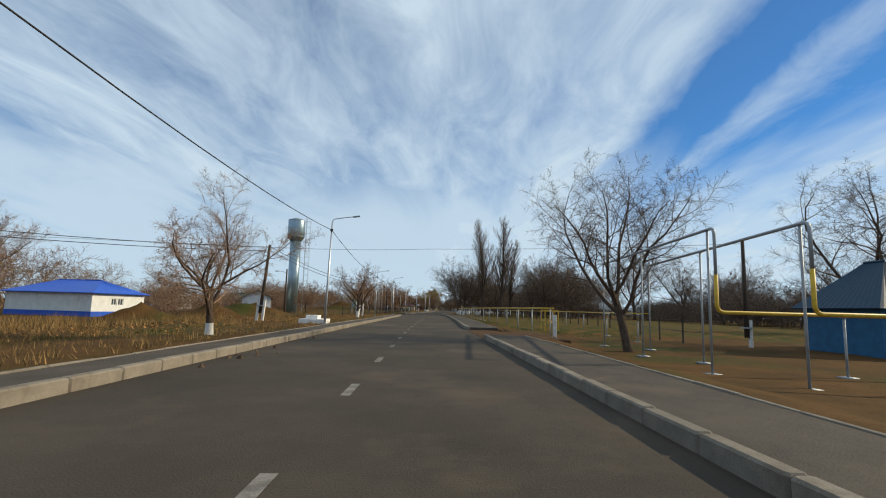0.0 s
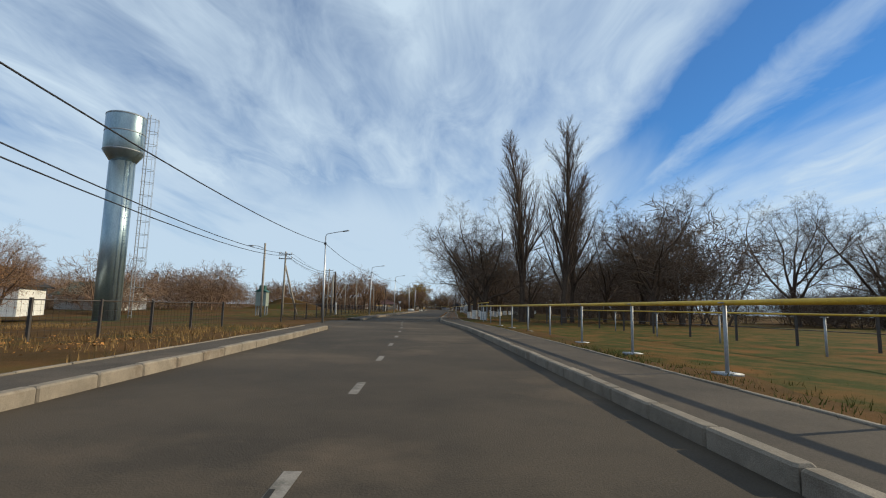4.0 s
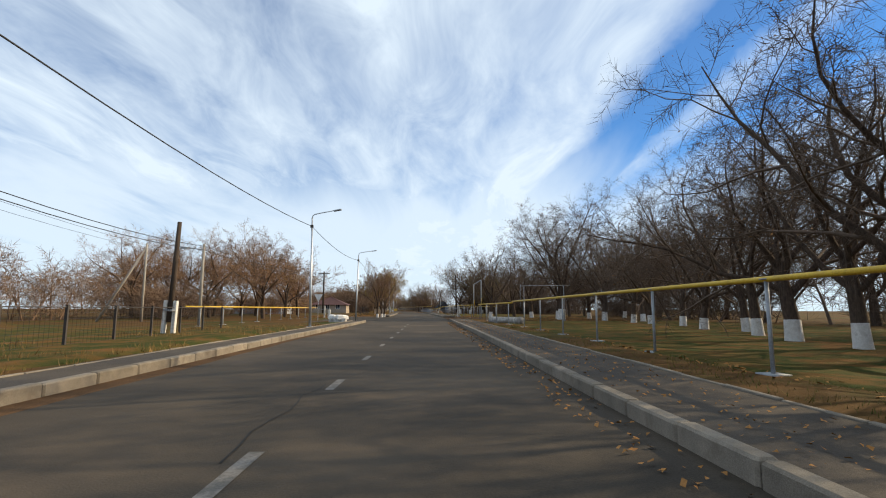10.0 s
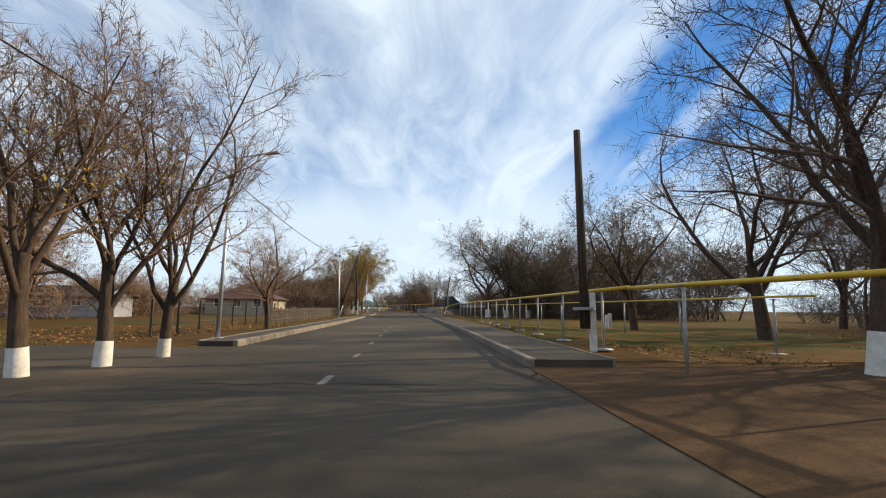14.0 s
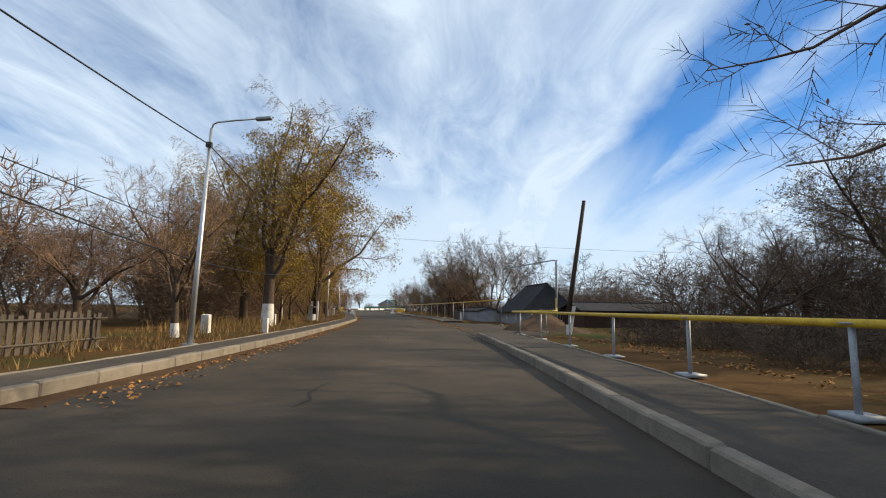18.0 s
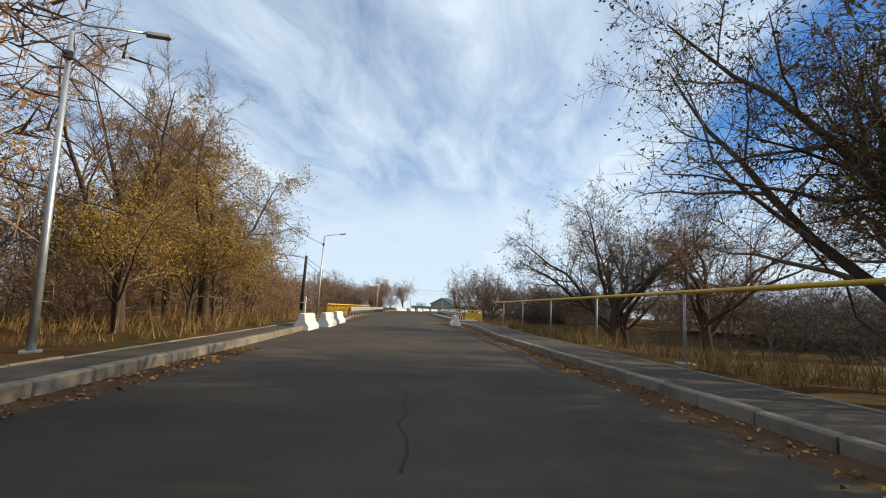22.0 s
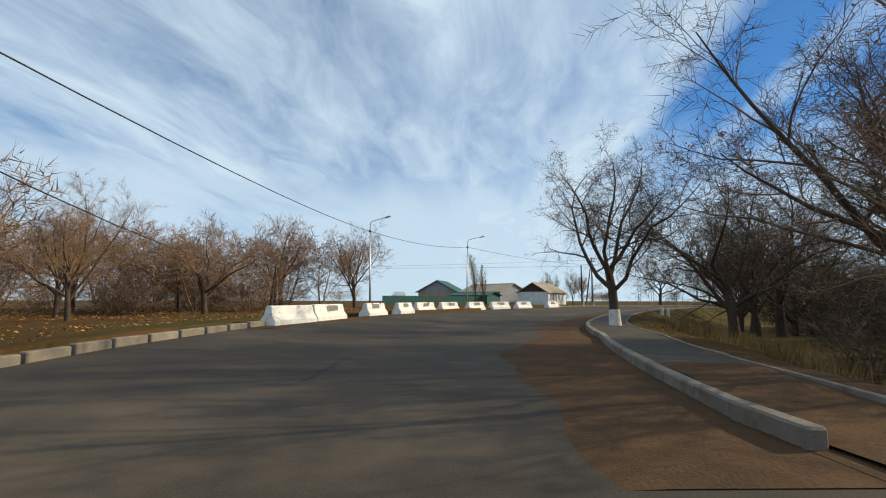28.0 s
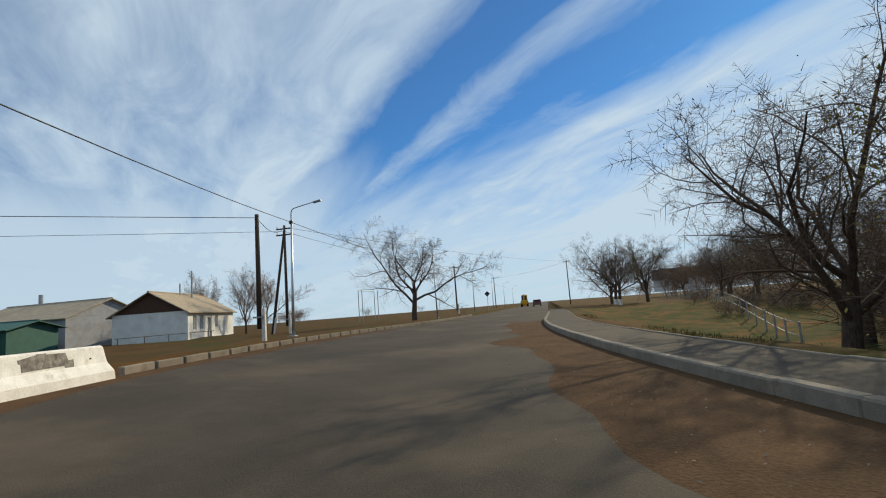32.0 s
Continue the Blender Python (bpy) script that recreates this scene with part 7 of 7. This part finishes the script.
house((p.x, p.y, 0.0), 80, 4, 10, 1.9, 0.8, "low grey outbuilding behind the trees", M["plaster_grey"], M["slate"], category="shed", holes={"left": W1(1, 4, 7), "right": W1(1, 4, 7)})
# the long slate-roofed house on the shaded side
house((26.7, 271.6, -0.25), 3, 4.3, 7.4, 1.50, 2.05, "long lime-washed house with a dark hipped slate roof", M["plaster_grey"], M["slate"], hip=1.0, holes={"front": [(0.7, 0.55, 0.55, 0.66), (2.7, 0.55, 0.55, 0.66)], "left": [(1.4, 0.55, 0.55, 0.66), (4.4, 0.55, 0.55, 0.66)], "right": [(3, 0.55, 0.6, 0.66)]}, over=0.32)
p = at(279.0, 8.6)
house((p.x, p.y, -0.05), turn(278) + 3, 2.4, 7.2, 1.05, 0.28, "low lime-washed annexe along the footway", M["plaster_grey"], M["slate"], category="annexe", over=0.15)
p = at(265.5, 16.5)
house((p.x, p.y, -0.1), turn(266) + 92, 3.6, 7.5, 1.35, 0.5, "low dark shed with a grey slate roof", M["gable_dark"], M["slate"], category="shed", over=0.35)
# beyond the bend
HB_W, HB_L = 6.0, 10.0
ca, sa = 33.0, radians(33.0)
uu, gg = Vector((math.sin(sa), math.cos(sa), 0)), Vector((-math.cos(sa), math.sin(sa), 0))
hc = Vector((25.6, 458.8, 0.05)) + gg * (HB_W / 2) + uu * (HB_L / 2)
house(hc, -ca, HB_W, HB_L, 2.5, 1.75, "white plastered house with a dark gable and tan slate roof", M["plaster_white"], M["slate_tan"], M["gable_dark"], holes={"right": [(0.7, 0.8, 0.75, 1.35), (2.1, 0.8, 0.75, 1.35), (3.6, 0.0, 0.9, 2.0), (5.2, 0.9, 0.7, 1.2)]}, chimneys=((0.6, 1.2, 2.2, 0.07), (0.3, -0.5, 0.9, 0.07)), over=0.35)
house((16.8, 471.0, 0.3), -ca + 75, 8.0, 11.0, 2.5, 1.5, "long house with a weathered tan roof", M["plaster_grey"], M["slate_tan"], holes={"right": W1(1, 4, 7), "left": W1(1, 4, 7)}, chimneys=((0, 2, 0.9, 0.18),))
house((6.5, 482.0, 0.4), -14, 8.6, 10.5, 2.6, 2.3, "house with a pale gable, tan wall and green metal roof", M["plaster_tan"], M["green_roof"], M["plaster_grey"], holes={"right": W1(2, 5)}, over=0.6)
house((12.5, 463.5, 0.2), -ca + 80, 4.0, 9.0, 1.8, 0.5, "low dark green yard shed", M["green_roof"], M["green_roof"], category="shed")
for x, y, rz in ((128, 470, 20), (142, 460, 15), (155, 478, 30)):
    house((x, y, 1.4), rz, 8, 11, 2.6, 2.2, "distant white house with a grey roof", M["plaster_white"], M["slate"], holes={"front": W1(1, 4), "right": W1(2, 6), "left": W1(2, 6)})
# green yard fence before the houses
yf = thing("yard_fence", (3.0, 453.0, 0.2), "dark green corrugated yard fence", "fence", "garden fences", -58)
for k in range(14):
    part("fence_panel", Shape().box((0, -7 + k * 1.45, 0.75), (0.04, 1.42, 1.5)), M["green_roof"], yf)
part("gate_post", Shape().box((0, 3.0, 0.8), (0.14, 0.14, 1.7)), M["red_brick"], yf, "red gate post")
lr = thing("pipe_rail", (20.5, 456.0, 0.2), "low dark pipe rail before the house", "railing", rz=-60)
part("rail", Shape().tube([(0, 0, 0.5), (0, 8.5, 0.5)], 0.03, 6), M["fence_dark"], lr)
for k in range(5):
    part("post", Shape().tube([(0, 0.2 + k * 2.0, -0.2), (0, 0.2 + k * 2.0, 0.5)], 0.03, 6), M["fence_dark"], lr)
tree("gold", 0, land(11.0, 441.6), 7.8, 40)
tree("gold", 1, land(12.3, 442.6), 6.2, 0)


# pipe frame on the field, sign, digger and car
fr = thing("steel_gateway", (47.0, 470.5, 0.3), "tall steel pipe frame over a field entry", "gateway", rz=-48)
for y in (0, 6.0):
    part("frame_post", Shape().tube([(0, y, -0.2), (0, y, 3.9)], 0.05, 6), M["galv_dull"], fr)
    part("frame_post", Shape().tube([(0.5, y, -0.2), (0.5, y, 3.9)], 0.05, 6), M["galv_dull"], fr)
part("frame_beam", Shape().tube([(0, 0, 3.9), (0, 6.0, 3.9)], 0.05, 6), M["galv_dull"], fr)
sg = thing("road_sign", at(494, -4.9), "dark diamond road sign seen from behind", "road sign", rz=turn(494))
part("post", Shape().tube([(0, 0, -0.2), (0, 0, 2.9)], 0.035, 8), M["galv_dull"], sg)
part("plate", Shape().box((0, -0.05, 2.6), (0.62, 0.02, 0.62), pose(0, 0, 0, 0, 45, 0)), M["sign_blue"], sg)
ys = thing("yield_sign", at(166.6, -10.2), "white triangular road sign on a post", "road sign", rz=turn(167))
part("post", Shape().tube([(0, 0, -0.2), (0, 0, 2.3)], 0.03, 8), M["galv_dull"], ys)
part("plate", Shape().prism([(-0.4, 2.45), (0.4, 2.45), (0, 1.75)], (1, 0, 0), (0, 0, 1), (0, -0.05, 0), (0, 1, 0), 0.015), M["frame_white"], ys)
ex = thing("backhoe_digger", at(537, -1.2, 0.0), "yellow backhoe digger parked at the roadside", "digger", rz=turn(537))
part("chassis", Shape().box((0, 0, 0.95), (1.5, 3.6, 0.6), bevel=0.05), M["digger"], ex)
cab = part("cab", Shape().box((0, 0.2, 2.0), (1.5, 1.5, 1.6), taper=0.88, bevel=0.05), M["digger"], ex)
part("cab_window", Shape().box((0, -0.50, 2.1), (1.2, 0.06, 1.0)), M["glass"], cab)
for x in (-0.72, 0.72):
    for y, r in ((-1.1, 0.7), (1.4, 0.5)):
        part("wheel", Shape().tube([(x - 0.17, y, r), (x + 0.17, y, r)], r, 18), M["rubber"], ex)
part("boom", Shape().tube([(0, -1.8, 1.2), (0, -2.3, 2.9), (0, -3.0, 1.9), (0, -3.1, 1.0)], 0.12, 6), M["digger"], ex)
part("bucket", Shape().box((0, 2.5, 0.55), (1.9, 0.7, 0.7), taper=0.7, bevel=0.04), M["digger"], ex)


def car(place, rz):
    e = thing("car", place, "dark red saloon car seen from behind", "car", rz=rz)
    body = Shape()
    prof = [(-2.05, 0.35), (2.05, 0.35), (2.1, 0.62), (1.9, 0.80), (1.0, 0.92), (0.35, 1.38), (-0.95, 1.42), (-1.65, 1.0), (-2.08, 0.95), (-2.12, 0.55)]
    body.prism(prof, (0, 1, 0), (0, 0, 1), (-0.82, 0, 0), (1, 0, 0), 1.64)
    part("body", body, M["red_car"], e)
    part("rear_window", Shape().box((0, -1.33, 1.22), (1.3, 0.02, 0.50), pose(0, 0, 0, -58 + 90, 0, 0)), M["glass"], e)
    part("windscreen", Shape().box((0, 0.70, 1.17), (1.3, 0.02, 0.60), pose(0, 0, 0, 50, 0, 0)), M["glass"], e)
    for x in (-0.828, 0.828):
        part("side_window", Shape().box((x, -0.25, 1.17), (0.012, 1.5, 0.32)), M["glass"], e)
    for x in (-0.6, 0.6):
        part("tail_light", Shape().box((x, -2.11, 0.80), (0.32, 0.03, 0.14), bevel=0.01), M["red_brick"], e)
    part("bumper", Shape().box((0, -2.12, 0.5), (1.6, 0.10, 0.2), bevel=0.03), M["black"], e)
    for x in (-0.74, 0.74):
        for y in (-1.3, 1.3):
            wh = part("wheel", Shape().tube([(x - 0.1, y, 0.31), (x + 0.1, y, 0.31)], 0.31, 18), M["rubber"], e)
            part("rim", Shape().tube([(x - 0.105, y, 0.31), (x + 0.105, y, 0.31)], 0.19, 12), M["aluminium"], wh)
    return e


car(at(524, 2.0, 0.0), turn(524))


# ---- grass, fallen leaves, gravel ----
def blades(name, count, areas, h, material, label, seed, spread=0.05):
    """Grass blades in tufts."""
    r = random.Random(seed)
    v, f = [], []
    weights = [(b - a) * (d - c) for a, b, c, d in areas]
    for _ in range(count // 8):
        a, b, c, d = r.choices(areas, weights)[0]
        s = r.uniform(a, b)
        off = c + (d - c) * r.random() ** 1.7
        l = float(edge_r(s)) + WALK_R + 0.15 + off if off >= 0 and c >= 0 else float(edge_l(s)) - WALK_L - 0.15 + off
        if noise.noise(Vector((s * 0.18, l * 0.3, seed))) < -0.08:
            continue
        p = at(s, l)
        for _ in range(8):
            q = p + Vector((r.gauss(0, 0.10), r.gauss(0, 0.10), -0.06))
            t = q + Vector((r.gauss(0, spread), r.gauss(0, spread), h * r.uniform(0.5, 1.3)))
            w, a = r.uniform(0.008, 0.018), r.uniform(0, 3.14)
            k = len(v)
            v += [(q.x + w * math.cos(a), q.y + w * math.sin(a), q.z), (q.x - w * math.cos(a), q.y - w * math.sin(a), q.z), tuple(t)]
            f.append((k, k + 1, k + 2))
    me = bpy.data.meshes.new(name)
    me.from_pydata(v, [], f)
    me.materials.append(material)
    return tagged(new(name, me), label, "grass", kind="stuff")


blades("dry_grass", 95000, [(0, 70, -12, -0.05), (84, 150, -6, -0.05), (190, 300, -6, -0.05)], 0.22, M["grass_dry"], "dry straw-coloured grass on the sunlit verge", 1, 0.08)
blades("late_grass", 110000, [(84, 150, -5, -0.05), (0, 40, -5, -0.1), (100, 200, 0.05, 7), (28, 90, 0.05, 12), (385, 450, 0.3, 9)], 0.12, M["grass_green"], "short late green grass on the verge", 2)
blades("tall_weeds", 36000, [(5, 60, -14, -6), (236, 262, -5, -1), (296, 330, 0.4, 9), (300, 330, -6, -0.5), (376, 400, 1.5, 6)], 0.55, M["grass_dry"], "tall dry weeds beside the footway", 3, 0.16)


def scatter(name, count, areas, size, material, label, seed, category, lift=0.012):
    """Small flakes lying on the ground or the road."""
    r = random.Random(seed)
    v, f = [], []
    weights = [(b - a) * (d - c) for a, b, c, d, _ in areas]
    for _ in range(count):
        a, b, c, d, z = r.choices(areas, weights)[0]
        s, l = r.uniform(a, b), r.uniform(c, d)
        p = at(s, l) if z is None else at(s, l, z + float(bank(s, l)))
        p.z += lift
        k, g, t = len(v), size * r.uniform(0.5, 1.4), r.uniform(0, 6.28)
        for j in range(4):
            q = t + j * 1.571
            v.append((p.x + g * math.cos(q) * (1 if j % 2 else 0.5), p.y + g * math.sin(q) * (1 if j % 2 else 0.5), p.z + r.uniform(-0.3, 0.8) * g))
        f.append((k, k + 1, k + 2, k + 3))
    me = bpy.data.meshes.new(name)
    me.from_pydata(v, [], f)
    me.materials.append(material)
    return tagged(new(name, me), label, category, kind="stuff")


scatter("fallen_leaves", 46000, [(84, 200, 5.0, 22, None), (228, 262, 5.5, 14, None), (175, 200, -16, -7.8, None), (14, 60, -14, -7, None), (366, 412, -30, -9.5, None)], 0.05, M["fallen"], "fallen brown leaves under the trees", 4, "leaves")
scatter("fallen_leaves", 5000, [(236, 300, -4.1, -3.4, 0.006), (100, 160, 1.5, 2.0, 0.004), (255, 320, 2.8, 3.5, 0.006)], 0.035, M["fallen"], "dry leaves blown along the gutter", 5, "leaves")
scatter("fallen_leaves", 2500, [(84, 160, 2.3, 3.5, RISE)], 0.024, M["fallen"], "small dry leaves strewn over the footway", 15, "leaves")
scatter("gravel", 5000, [(381, 445, 1.0, 4.0, 0.004), (14, 34, 6, 14, None), (380, 440, 5.8, 8.0, None), (253, 269, 3.5, 7, 0.015), (388, 440, -6.6, -5.2, 0.004)], 0.014, M["kerb"], "loose stones on bare earth", 6, "gravel")
